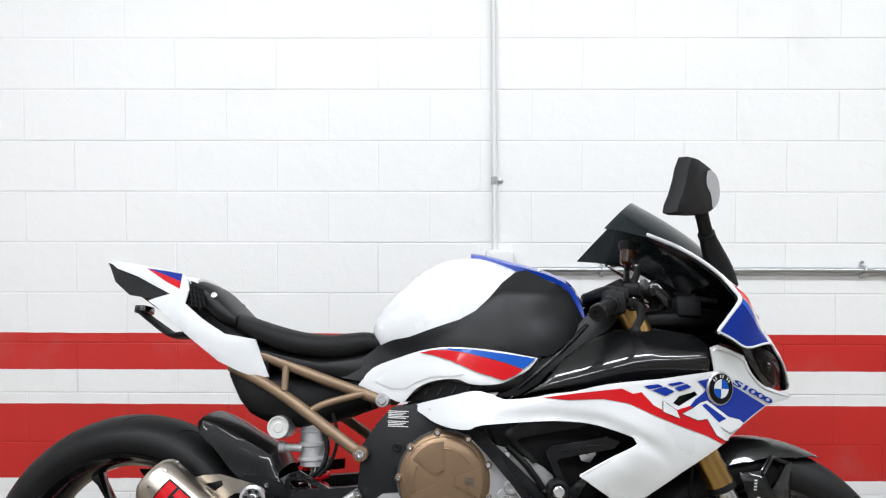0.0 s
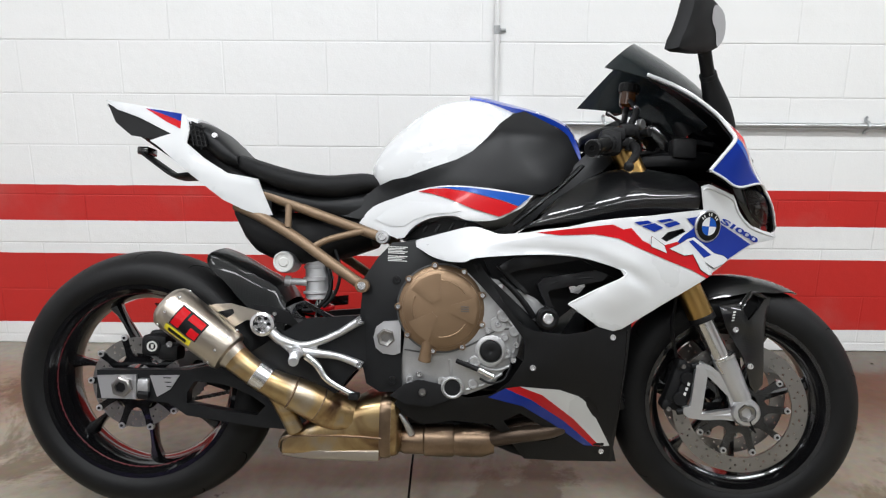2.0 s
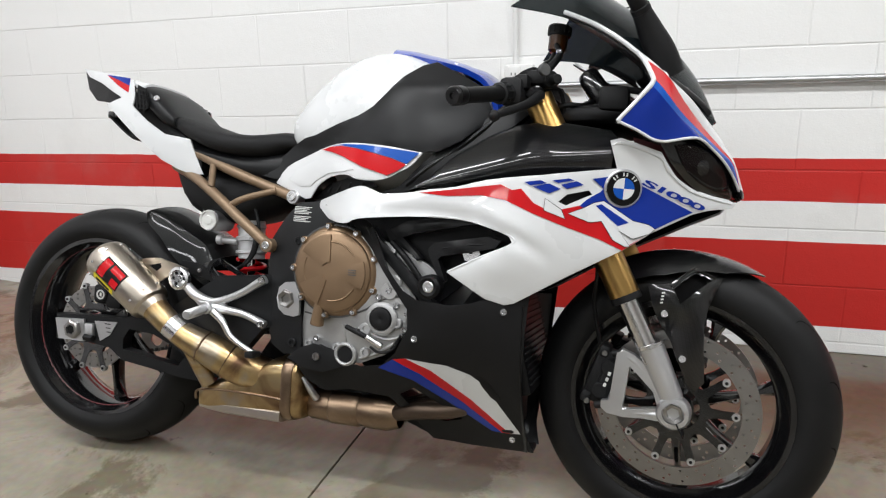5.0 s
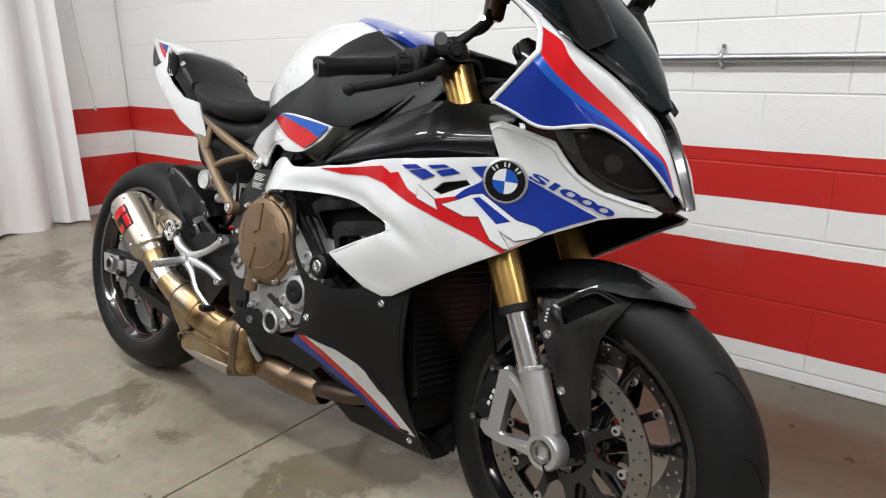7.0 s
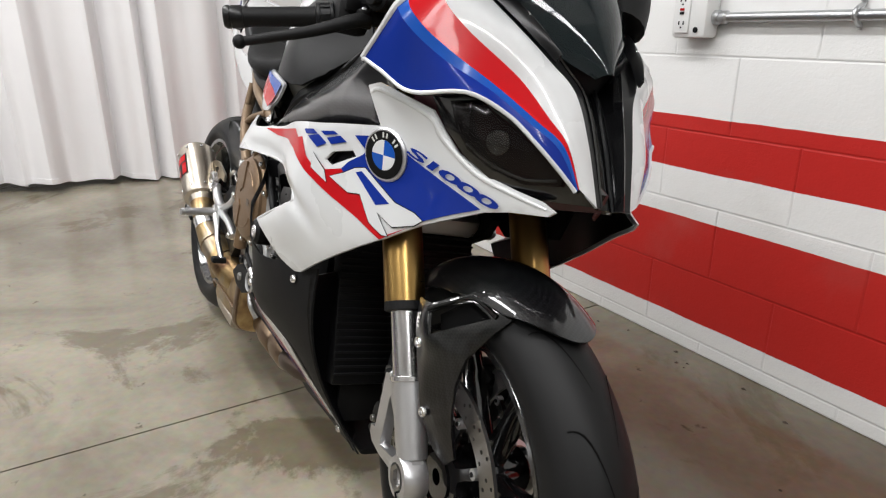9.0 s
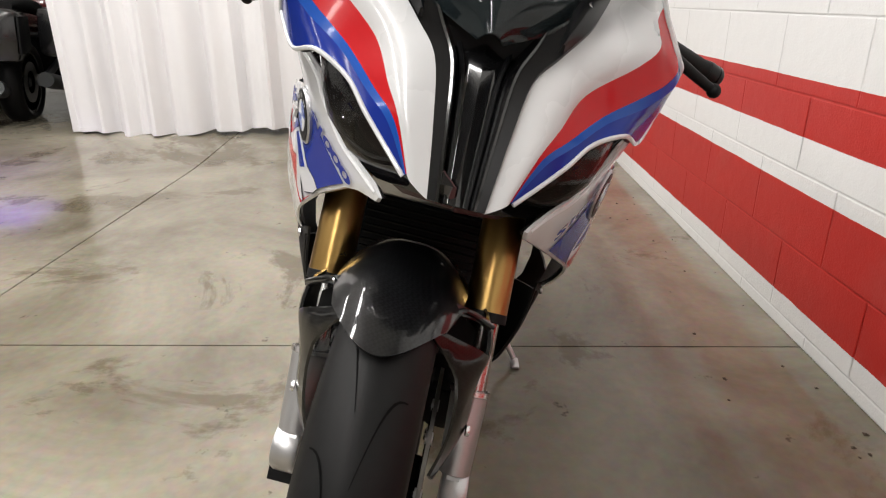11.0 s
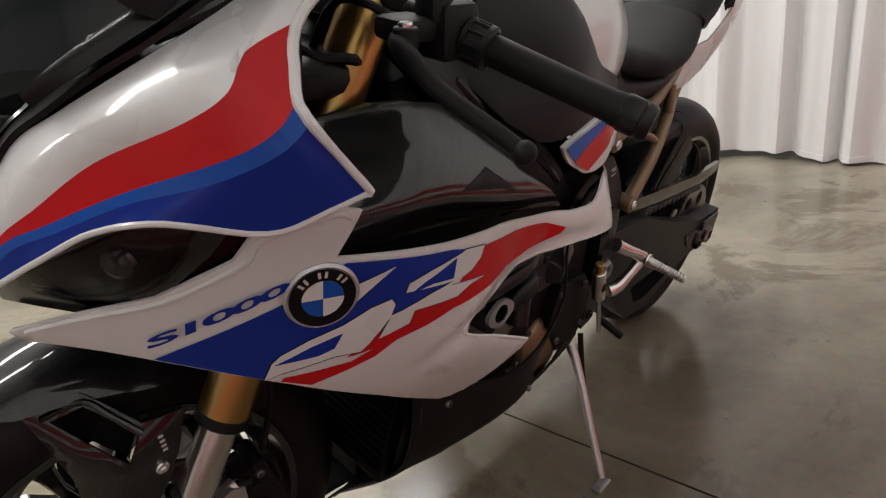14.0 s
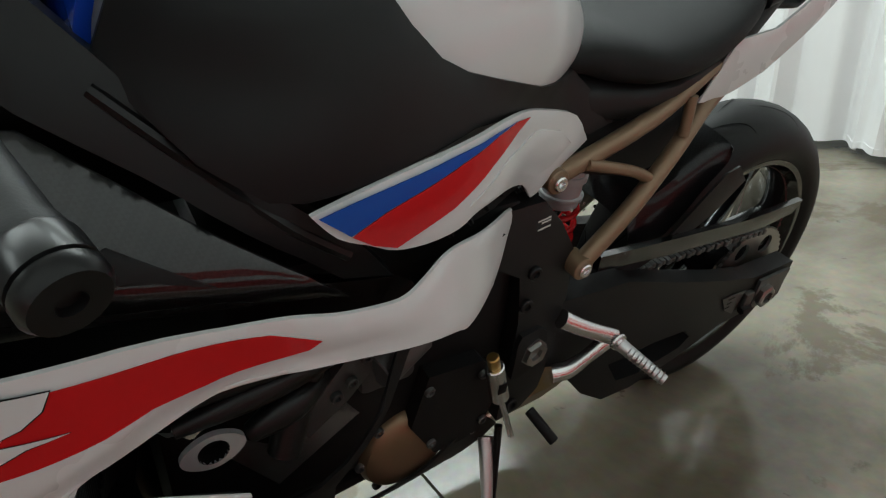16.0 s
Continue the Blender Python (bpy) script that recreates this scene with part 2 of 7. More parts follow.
def concrete(name):
    """Sealed, stained warehouse concrete."""
    m = bpy.data.materials.new(name)
    n, l, p = nodes_of(m)
    g = n.new("ShaderNodeNewGeometry")
    a = n.new("ShaderNodeTexNoise"); a.inputs["Scale"].default_value = 1.3; a.inputs["Detail"].default_value = 7; a.inputs["Roughness"].default_value = 0.62
    a.inputs["Distortion"].default_value = 0.6
    c = n.new("ShaderNodeTexNoise"); c.inputs["Scale"].default_value = 38; c.inputs["Detail"].default_value = 6
    st = n.new("ShaderNodeTexNoise"); st.inputs["Scale"].default_value = 1.7; st.inputs["Detail"].default_value = 10; st.inputs["Roughness"].default_value = 0.68; st.inputs["Distortion"].default_value = 0.5
    for k in (a, c, st):
        l.new(g.outputs["Position"], k.inputs["Vector"])
    ramp = n.new("ShaderNodeValToRGB")
    e = ramp.color_ramp.elements
    e[0].position, e[0].color = 0.30, (0.155, 0.133, 0.094, 1)
    e[1].position, e[1].color = 0.72, (0.41, 0.37, 0.288, 1)
    q = e.new(0.5); q.color = (0.285, 0.256, 0.195, 1)
    l.new(a.outputs["Fac"], ramp.inputs[0])
    sr = n.new("ShaderNodeMapRange"); sr.inputs["From Min"].default_value = 0.545; sr.inputs["From Max"].default_value = 0.595
    sr.inputs["To Max"].default_value = 0.68
    l.new(st.outputs["Fac"], sr.inputs["Value"])
    mx = n.new("ShaderNodeMix"); mx.data_type = "RGBA"; mx.inputs["B"].default_value = (0.125, 0.100, 0.060, 1)
    # shade near the block wall, with some dust, painted as a ragged brown strip
    sy = n.new("ShaderNodeSeparateXYZ"); l.new(g.outputs["Position"], sy.inputs[0])
    rag = n.new("ShaderNodeMath"); rag.operation = "MULTIPLY_ADD"; rag.inputs[1].default_value = 0.9; l.new(a.outputs["Fac"], rag.inputs[0]); l.new(sy.outputs["Y"], rag.inputs[2])
    rg = n.new("ShaderNodeMapRange"); rg.inputs["From Min"].default_value = 0.55; rg.inputs["From Max"].default_value = 1.05; rg.inputs["To Max"].default_value = 0.8
    l.new(rag.outputs[0], rg.inputs["Value"])
    # the painted darkening grows towards larger x
    worn = n.new("ShaderNodeMapRange"); worn.inputs["From Min"].default_value = 0.7; worn.inputs["From Max"].default_value = 1.7; worn.inputs["To Min"].default_value = 0.0
    l.new(sy.outputs["X"], worn.inputs["Value"])
    both = n.new("ShaderNodeMath"); both.operation = "MULTIPLY"; l.new(rg.outputs[0], both.inputs[0]); l.new(worn.outputs[0], both.inputs[1])
    md = n.new("ShaderNodeMix"); md.data_type = "RGBA"; md.inputs["B"].default_value = (0.092, 0.069, 0.046, 1)
    l.new(both.outputs[0], md.inputs["Factor"]); l.new(ramp.outputs[0], md.inputs["A"])
    l.new(sr.outputs[0], mx.inputs["Factor"]); l.new(md.outputs["Result"], mx.inputs["A"])
    sp = n.new("ShaderNodeTexNoise"); sp.inputs["Scale"].default_value = 9; sp.inputs["Detail"].default_value = 4; sp.inputs["Roughness"].default_value = 0.75
    l.new(g.outputs["Position"], sp.inputs["Vector"])
    spr = n.new("ShaderNodeMapRange"); spr.inputs["From Min"].default_value = 0.66; spr.inputs["From Max"].default_value = 0.72; spr.inputs["To Max"].default_value = 0.75
    l.new(sp.outputs["Fac"], spr.inputs["Value"])
    mk = n.new("ShaderNodeMix"); mk.data_type = "RGBA"; mk.inputs["B"].default_value = (0.055, 0.043, 0.028, 1)
    l.new(spr.outputs[0], mk.inputs["Factor"]); l.new(mx.outputs["Result"], mk.inputs["A"])
    m2 = n.new("ShaderNodeMix"); m2.data_type = "RGBA"; m2.blend_type = "MULTIPLY"; m2.inputs["Factor"].default_value = 0.35
    l.new(mk.outputs["Result"], m2.inputs["A"]); l.new(c.outputs["Color"], m2.inputs["B"])
    l.new(m2.outputs["Result"], p.inputs["Base Color"])
    rr = n.new("ShaderNodeMapRange"); rr.inputs["To Min"].default_value = 0.06; rr.inputs["To Max"].default_value = 0.30
    l.new(a.outputs["Fac"], rr.inputs["Value"]); l.new(rr.outputs[0], p.inputs["Roughness"])
    p.inputs["Specular IOR Level"].default_value = 0.42
    b = n.new("ShaderNodeBump"); b.inputs["Strength"].default_value = 0.12; b.inputs["Distance"].default_value = 0.002
    l.new(c.outputs["Fac"], b.inputs["Height"]); l.new(b.outputs[0], p.inputs["Normal"])
    return m


WALL = painted_wall("painted_block")
FLOOR = concrete("sealed_concrete")
PLAIN = mat("plain_white_paint", (0.74, 0.74, 0.73), 0.6, var=0.03, bump=0.1, fine=200)
CLOTH = mat("white_cloth", (0.80, 0.79, 0.80), 0.85, var=0.03, scale=3, bump=0.15, fine=900)
GALV = mat("galvanised_conduit", (0.48, 0.49, 0.50), 0.35, 0.9, var=0.1, fine=300)

# ---- mesh tools ----
from mathutils.geometry import delaunay_2d_cdt


VIEW_FIT = None  # slight shear of the bike's parts to fit the camera's view, used while it is built


def part(name, bm, material, parent=None, label="", smooth=True, m=None):
    """Links a bmesh as one mesh object under a thing or a part."""
    if m is not None:
        bm.transform(m)
    if VIEW_FIT is not None:
        bm.transform(VIEW_FIT)
    bmesh.ops.recalc_face_normals(bm, faces=bm.faces)
    me = bpy.data.meshes.new(name)
    if smooth:
        for f in bm.faces:
            f.smooth = True
    bm.to_mesh(me)
    bm.free()
    if smooth:
        me.set_sharp_from_angle(angle=radians(38))
    me.materials.append(material)
    ob = new(name, me)
    if parent is not None:
        ob.parent = parent
    if label:
        tagged(ob, label)
    return ob


def smooth_line(pts, k=4, closed=False):
    """Catmull-Rom through points of any dimension."""
    P = [np.array(p, float) for p in pts]
    n = len(P)
    out = []
    for i in range(n if closed else n - 1):
        g = (lambda j: P[j % n]) if closed else (lambda j: P[min(max(j, 0), n - 1)])
        a, b, c, d = g(i - 1), g(i), g(i + 1), g(i + 2)
        for s in range(k):
            t = s / k
            out.append(0.5 * (2 * b + (c - a) * t + (2 * a - 5 * b + 4 * c - d) * t * t + (3 * b - a - 3 * c + d) * t ** 3))
    if not closed:
        out.append(P[-1])
    return out


def inside(x, y, poly):
    c, j = False, len(poly) - 1
    for i in range(len(poly)):
        xi, yi = poly[i][0], poly[i][1]
        xj, yj = poly[j][0], poly[j][1]
        if (yi > y) != (yj > y) and x < (xj - xi) * (y - yi) / (yj - yi) + xi:
            c = not c
        j = i
    return c


def filled(outline, holes=(), step=0.03):
    """Triangles over an outline with holes: points, triangles, and the rings' point numbers."""
    loops = [list(outline)] + [list(h) for h in holes]
    pts, edges = [], []
    for lp in loops:
        dense = []
        for i in range(len(lp)):
            a, b = np.array(lp[i], float), np.array(lp[(i + 1) % len(lp)], float)
            k = max(1, int(np.linalg.norm(b - a) / step))
            dense += [a + (b - a) * s / k for s in range(k)]
        o = len(pts)
        pts += [Vector((float(q[0]), float(q[1]))) for q in dense]
        edges += [(o + i, o + (i + 1) % len(dense)) for i in range(len(dense))]
    rim = len(pts)
    xs, ys = [p.x for p in pts], [p.y for p in pts]
    ring = np.array([(p.x, p.y) for p in pts])
    j = 0
    y = min(ys) + step * 0.5
    while y < max(ys):
        x = min(xs) + step * (0.5 if j % 2 else 0.0)
        while x < max(xs):
            if inside(x, y, loops[0]) and not any(inside(x, y, h) for h in loops[1:]):
                if np.min(np.hypot(ring[:, 0] - x, ring[:, 1] - y)) > step * 0.45:
                    pts.append(Vector((x, y)))
            x += step
        y += step * 0.87
        j += 1
    v, e, f, ov, oe, of = delaunay_2d_cdt(pts, edges, [], 0, 1e-6)
    tris = []
    for t in f:
        cx, cy = sum(v[i].x for i in t) / len(t), sum(v[i].y for i in t) / len(t)
        if inside(cx, cy, loops[0]) and not any(inside(cx, cy, h) for h in loops[1:]):
            tris.append(t)
    edge = set(i for i, o in enumerate(ov) if any(k < rim for k in o))
    return v, tris, edge


def tps(ctrl):
    """A smooth sheet through (x, z, offset) controls."""
    P = np.array([c[:2] for c in ctrl]); val = np.array([c[2] for c in ctrl]); n = len(P)
    K = lambda d: np.where(d > 1e-9, d * d * np.log(d + 1e-12), 0)
    A = np.zeros((n + 3, n + 3))
    A[:n, :n] = K(np.linalg.norm(P[:, None] - P[None], axis=2)) + np.eye(n) * 1e-5
    A[:n, n] = 1; A[:n, n + 1:] = P; A[n, :n] = 1; A[n + 1:, :n] = P.T
    w = np.linalg.solve(A, np.r_[val, 0, 0, 0])
    return lambda x, z: float(K(np.linalg.norm(P - (x, z), axis=1)) @ w[:n] + w[n] + w[n + 1] * x + w[n + 2] * z)


def shell(outline, f, side=1, thick=0.004, lift=0.0, holes=(), step=0.03, soft=0.0015):
    """A curved panel: an outline in the bike's side view, laid on the sheet f, with thickness and a turned-in rim."""
    v, tris, edge = filled(outline, holes, step)
    bm = bmesh.new()
    out, inn = [], []
    for i, p in enumerate(v):
        s = f(p.x, p.y) + lift
        out.append(bm.verts.new((p.x, side * (s - (soft if i in edge else 0)), p.y)))
        inn.append(bm.verts.new((p.x, side * (s - thick - soft), p.y)))
    count = {}
    for t in tris:
        bm.faces.new([out[i] for i in t])
        bm.faces.new([inn[i] for i in reversed(t)])
        for a, b in zip(t, t[1:] + t[:1]):
            count[(a, b)] = 1
    for a, b in count:
        if (b, a) not in count:
            bm.faces.new((out[b], out[a], inn[a], inn[b]))
    loose = [q for q in bm.verts if not q.link_faces]
    bmesh.ops.delete(bm, geom=loose, context="VERTS")
    return bm


def decal(outline, f, side=1, lift=0.0008, step=0.02):
    return shell(outline, f, side, 0.0006, lift, (), step, 0.0)


def plate(outline, y0, y1, holes=(), step=0.2):
    """A flat plate in the side view between two lateral planes."""
    return shell(outline, lambda x, z: y1, 1, y1 - y0, 0, holes, step, 0.0)


def sweep(pts, r, segs=10, k=4, caps=True):
    """A round tube along points; r is one radius or one for each point."""
    rs = r if hasattr(r, "__len__") else [r] * len(pts)
    line = smooth_line([(*p, q) for p, q in zip(pts, rs)], k) if k > 1 else [np.array((*p, q), float) for p, q in zip(pts, rs)]
    bm = bmesh.new()
    rings, ref = [], None
    for i, q in enumerate(line):
        a, b = line[max(i - 1, 0)][:3], line[min(i + 1, len(line) - 1)][:3]
        t = Vector(b - a).normalized()
        if ref is None:
            ref = t.orthogonal().normalized()
        ref = (ref - t * ref.dot(t)).normalized()
        bi = t.cross(ref)
        c = Vector(q[:3])
        rings.append([bm.verts.new(c + (ref * math.cos(2 * math.pi * s / segs) + bi * math.sin(2 * math.pi * s / segs)) * q[3]) for s in range(segs)])
    for A, B in zip(rings, rings[1:]):
        for s in range(segs):
            bm.faces.new((A[s], A[(s + 1) % segs], B[(s + 1) % segs], B[s]))
    if caps:
        bm.faces.new(rings[0][::-1]); bm.faces.new(rings[-1])
    return bm


def lathe(profile, centre, axis=(0, 1, 0), segs=48, closed=False):
    """Turns a profile of (radius, along) about an axis through centre."""
    ax = Vector(axis).normalized(); u = ax.orthogonal().normalized(); w = ax.cross(u); c = Vector(centre)
    bm = bmesh.new()
    rings = []
    for r, a in profile:
        rings.append([bm.verts.new(c + ax * a + (u * math.cos(2 * math.pi * s / segs) + w * math.sin(2 * math.pi * s / segs)) * max(r, 1e-4)) for s in range(segs)])
    pairs = list(zip(rings, rings[1:])) + ([(rings[-1], rings[0])] if closed else [])
    for A, B in pairs:
        for s in range(segs):
            bm.faces.new((A[s], A[(s + 1) % segs], B[(s + 1) % segs], B[s]))
    return bm


def rod(a, b, r, segs=16, r2=None, edge=0.0015):
    """A round bar with softened ends."""
    a, b = Vector(a), Vector(b)
    L = (b - a).length
    q = r if r2 is None else r2
    e = min(edge, L * 0.3, r * 0.5)
    return lathe([(0, 0), (r - e, 0), (r, e), (q, L - e), (q - e, L), (0, L)], a, b - a, segs)


def rbox(size, at=(0, 0, 0), bevel=0.004, m=None):
    """A box with rounded edges."""
    bm = bmesh.new()
    bmesh.ops.create_cube(bm, size=1)
    for v in bm.verts:
        v.co = Vector((v.co.x * size[0], v.co.y * size[1], v.co.z * size[2]))
    bmesh.ops.bevel(bm, geom=list(bm.edges), offset=bevel, segments=2, affect="EDGES", profile=0.5)
    if m is not None:
        bm.transform(m)
    bmesh.ops.translate(bm, verts=bm.verts, vec=Vector(at))
    return bm


def join(*bms):
    out = bmesh.new()
    for b in bms:
        me = bpy.data.meshes.new("tmp"); b.to_mesh(me); b.free(); out.from_mesh(me); bpy.data.meshes.remove(me)
    return out


def loft(stations, segs=28, caps=True, k=3):
    """Rounded sections along the bike: (x, z centre, half width, half height, squareness, lateral centre)."""
    st = smooth_line(stations, k)
    bm = bmesh.new()
    rings = []
    for x, zc, hw, hh, p, yc in st:
        ring = []
        for s in range(segs):
            a = 2 * math.pi * s / segs
            ca, sa = math.cos(a), math.sin(a)
            ring.append(bm.verts.new((x, yc + hw * math.copysign(abs(ca) ** (2 / p), ca), zc + hh * math.copysign(abs(sa) ** (2 / p), sa))))
        rings.append(ring)
    for A, B in zip(rings, rings[1:]):
        for s in range(segs):
            bm.faces.new((A[s], A[(s + 1) % segs], B[(s + 1) % segs], B[s]))
    if caps:
        bm.faces.new(rings[0][::-1]); bm.faces.new(rings[-1])
    return bm


def grid(fn, nu, nv, thick=0.003):
    """A sheet fn(u, v) with thickness."""
    bm = bmesh.new()
    P = [[Vector(fn(i / nu, j / nv)) for j in range(nv + 1)] for i in range(nu + 1)]
    A = [[bm.verts.new(p) for p in row] for row in P]
    for i in range(nu):
        for j in range(nv):
            bm.faces.new((A[i][j], A[i + 1][j], A[i + 1][j + 1], A[i][j + 1]))
    if thick:
        bmesh.ops.recalc_face_normals(bm, faces=bm.faces)
        bmesh.ops.solidify(bm, geom=list(bm.faces), thickness=thick)
    return bm


def bolt(at, axis, r, material, parent, h=0.005, name="bolt"):
    """A socket-head screw."""
    bm = lathe([(0, 0), (r, 0), (r, h * 0.7), (r * 0.85, h), (r * 0.5, h), (r * 0.45, h * 0.4), (0, h * 0.4)], at, axis, 12)
    return part(name, bm, material, parent)


# ---- the room ----
NY, WX, Y0 = 1.03, -2.158, -6.2


def lie(x, y):
    """The slab is lifted a little towards the back wall to fit the camera's view."""
    t = min(max((-1.2 - x) / 1.0, 0), 1)
    return 0.045 * t * t * (3 - 2 * t)


def slab(x0, x1, y0, y1):
    bm = bmesh.new()
    nx = max(2, int((x1 - x0) / 0.2))
    rows = []
    for i in range(nx + 1):
        x = x0 + (x1 - x0) * i / nx
        z = lie(x, y0)
        rows.append([bm.verts.new(q) for q in ((x, y0, z - 0.05), (x, y0, z - 0.002), (x, y0 + 0.002, z), (x, y1 - 0.002, z), (x, y1, z - 0.002), (x, y1, z - 0.05))])
    for A, B in zip(rows, rows[1:]):
        for k in range(5):
            bm.faces.new((A[k], A[k + 1], B[k + 1], B[k]))
    bm.faces.new(rows[0]); bm.faces.new(rows[-1][::-1])
    return bm


floor = part("floor", rbox((14, 10, 0.2), (1.0, -2.6, -0.13), 0.002), MATTE, None, smooth=False)
tagged(floor, "stained, polished grey-brown concrete floor with saw-cut joints", "floor", kind="structure")
xs_, ys_ = (-6.0, -2.95, 0.652, 4.25, 8.0), (Y0 - 0.2, -4.9, -1.345, NY + 0.05)
for i in range(4):
    for j in range(3):
        part("slab", slab(xs_[i] + 0.003, xs_[i + 1] - 0.003, ys_[j] + 0.003, ys_[j + 1] - 0.003), FLOOR, floor, smooth=False)
wall_n = part("wall_north", rbox((10.1, 0.18, CEIL), (WX + 4.9, NY + 0.0925, CEIL / 2), 0.002), WALL, None, smooth=False)
tagged(wall_n, "white painted concrete block wall with two red bands", "wall", kind="structure")
wall_w = part("wall_west", rbox((0.18, 0.46, CEIL), (WX - 0.0925, NY - 0.23, CEIL / 2), 0.002), WALL, None, smooth=False)
tagged(wall_w, "short white block return wall with red bands", "wall", kind="structure")
wall_far = part("wall_far_west", rbox((0.15, 7.6, CEIL), (-5.6, -2.6, CEIL / 2), 0.002), PLAIN, None, smooth=False)
tagged(wall_far, "plain white wall behind the curtain", "wall", kind="structure")
wall_s = part("wall_south", rbox((14, 0.15, CEIL), (1.0, Y0, CEIL / 2), 0.002), PLAIN, None, smooth=False)
tagged(wall_s, "plain white showroom wall", "wall", kind="structure")
wall_e = part("wall_east", rbox((0.15, 7.6, CEIL), (7.7, -2.6, CEIL / 2), 0.002), PLAIN, None, smooth=False)
tagged(wall_e, "plain white end wall", "wall", kind="structure")
ceiling = part("ceiling", rbox((14, 10, 0.15), (1.0, -2.6, CEIL + 0.08), 0.002), PLAIN, None, smooth=False)
tagged(ceiling, "white ceiling", "ceiling", kind="structure")
for sx, sy in STRIPS:
    fx = part("ceiling_light", rbox((2.36, 0.26, 0.09), (0, 0, 0), 0.008), PLAIN, None)
    fx.matrix_world = pose(sx, sy, CEIL - 0.055)
    tagged(fx, "long white fluorescent ceiling fixture, lit", "ceiling light", "ceiling light rows")

crumb = random.Random(11)
cr = bmesh.new()
for i in range(46):
    x, y = crumb.uniform(-1.0, 3.2), NY - 0.03 - abs(crumb.gauss(0, 0.12))
    z, r = lie(x, y) + 0.0015, crumb.uniform(0.002, 0.007)
    ring = [cr.verts.new((x + r * crumb.uniform(.6, 1.6) * math.cos(k * 1.257), y + r * math.sin(k * 1.257), z)) for k in range(5)]
    tip = cr.verts.new((x, y, z + r * 0.6))
    for k in range(5):
        cr.faces.new((ring[k], ring[(k + 1) % 5], tip))
tagged(part("floor_crumbs", cr, mat("dry_dirt", (0.06, 0.045, 0.03), 0.9, var=0.3), None, smooth=False), "dry dirt crumbs scattered on the floor along the wall", "dirt", kind="stuff")

# conduit, outlet and a loose cord on the walls
cv = part("vertical_conduit", rod((0.925, NY - 0.016, 0.99), (0.905, NY - 0.016, 2.9), 0.0095, 14), PLAIN, None)
tagged(cv, "white painted vertical conduit on the block wall", "conduit")
part("coupling", rod((0.9225, NY - 0.016, 1.255), (0.922, NY - 0.016, 1.285), 0.0125, 14), GALV, cv)
part("strap", rbox((0.045, 0.006, 0.014), (0.934, NY - 0.006, 1.270), 0.002), GALV, cv)
ch = part("horizontal_conduit", rod((0.99, NY - 0.020, 0.925), (4.6, NY - 0.020, 0.925), 0.0115, 16), GALV, None)
tagged(ch, "bare galvanised conduit along the block wall", "conduit")
part("connector", lathe([(0.0115, 0), (0.018, 0.0), (0.018, 0.012), (0.014, 0.016), (0.016, 0.02), (0.016, 0.035), (0.0115, 0.04)], (0.992, NY - 0.020, 0.925), (1, 0, 0), 18), GALV, ch)
for x in (1.34, 2.35, 3.35):
    st_ = part("strap", sweep([(x, NY - 0.004, 0.895), (x, NY - 0.006, 0.905), (x, NY - 0.030, 0.917), (x, NY - 0.034, 0.927), (x, NY - 0.026, 0.939), (x, NY - 0.006, 0.946), (x, NY - 0.004, 0.958)], 0.0055, 8), GALV, ch)
    bolt((x, NY - 0.006, 0.957), (0, -1, 0), 0.006, GALV, ch)
ob_ = part("outlet_box", rbox((0.105, 0.055, 0.125), (0.942, NY - 0.030, 0.938), 0.010), PLAIN, None)
tagged(ob_, "white surface-mounted double socket box with test buttons", "outlet")
part("face_plate", rbox((0.044, 0.006, 0.105), (0.925, NY - 0.060, 0.940), 0.003), PLAIN, ob_)
for z, m_ in ((0.968, INK), (0.912, INK)):
    for dx in (-0.007, 0.007):
        part("slot", rbox((0.003, 0.003, 0.009), (0.925 + dx, NY - 0.0635, z), 0.0005), m_, ob_, smooth=False)
    part("slot", rod((0.925, NY - 0.0625, z - 0.011), (0.925, NY - 0.065, z - 0.011), 0.0025, 8), m_, ob_)
part("button", rbox((0.012, 0.004, 0.006), (0.925, NY - 0.064, 0.945), 0.001), RED, ob_, "red reset button")
part("button", rbox((0.012, 0.004, 0.006), (0.925, NY - 0.064, 0.936), 0.001), INK, ob_, "black test button")
part("knockout", rod((0.968, NY - 0.057, 0.895), (0.968, NY - 0.062, 0.895), 0.007, 12), MATTE, ob_)
cord = part("hanging_cord", sweep([(WX + 0.012, 0.765, 2.4), (WX + 0.012, 0.78, 1.2), (WX + 0.014, 0.805, 0.86), (WX + 0.016, 0.815, 0.70)], 0.004, 8), PLAIN, None)
tagged(cord, "thin pale cord hanging on the return wall", "cord")
part("cord_end", lathe([(0, 0), (0.008, 0.002), (0.010, 0.012), (0.006, 0.022), (0.004, 0.03), (0, 0.03)], (WX + 0.016, 0.817, 0.655), (0, 0, 1), 12), GALV, cord)


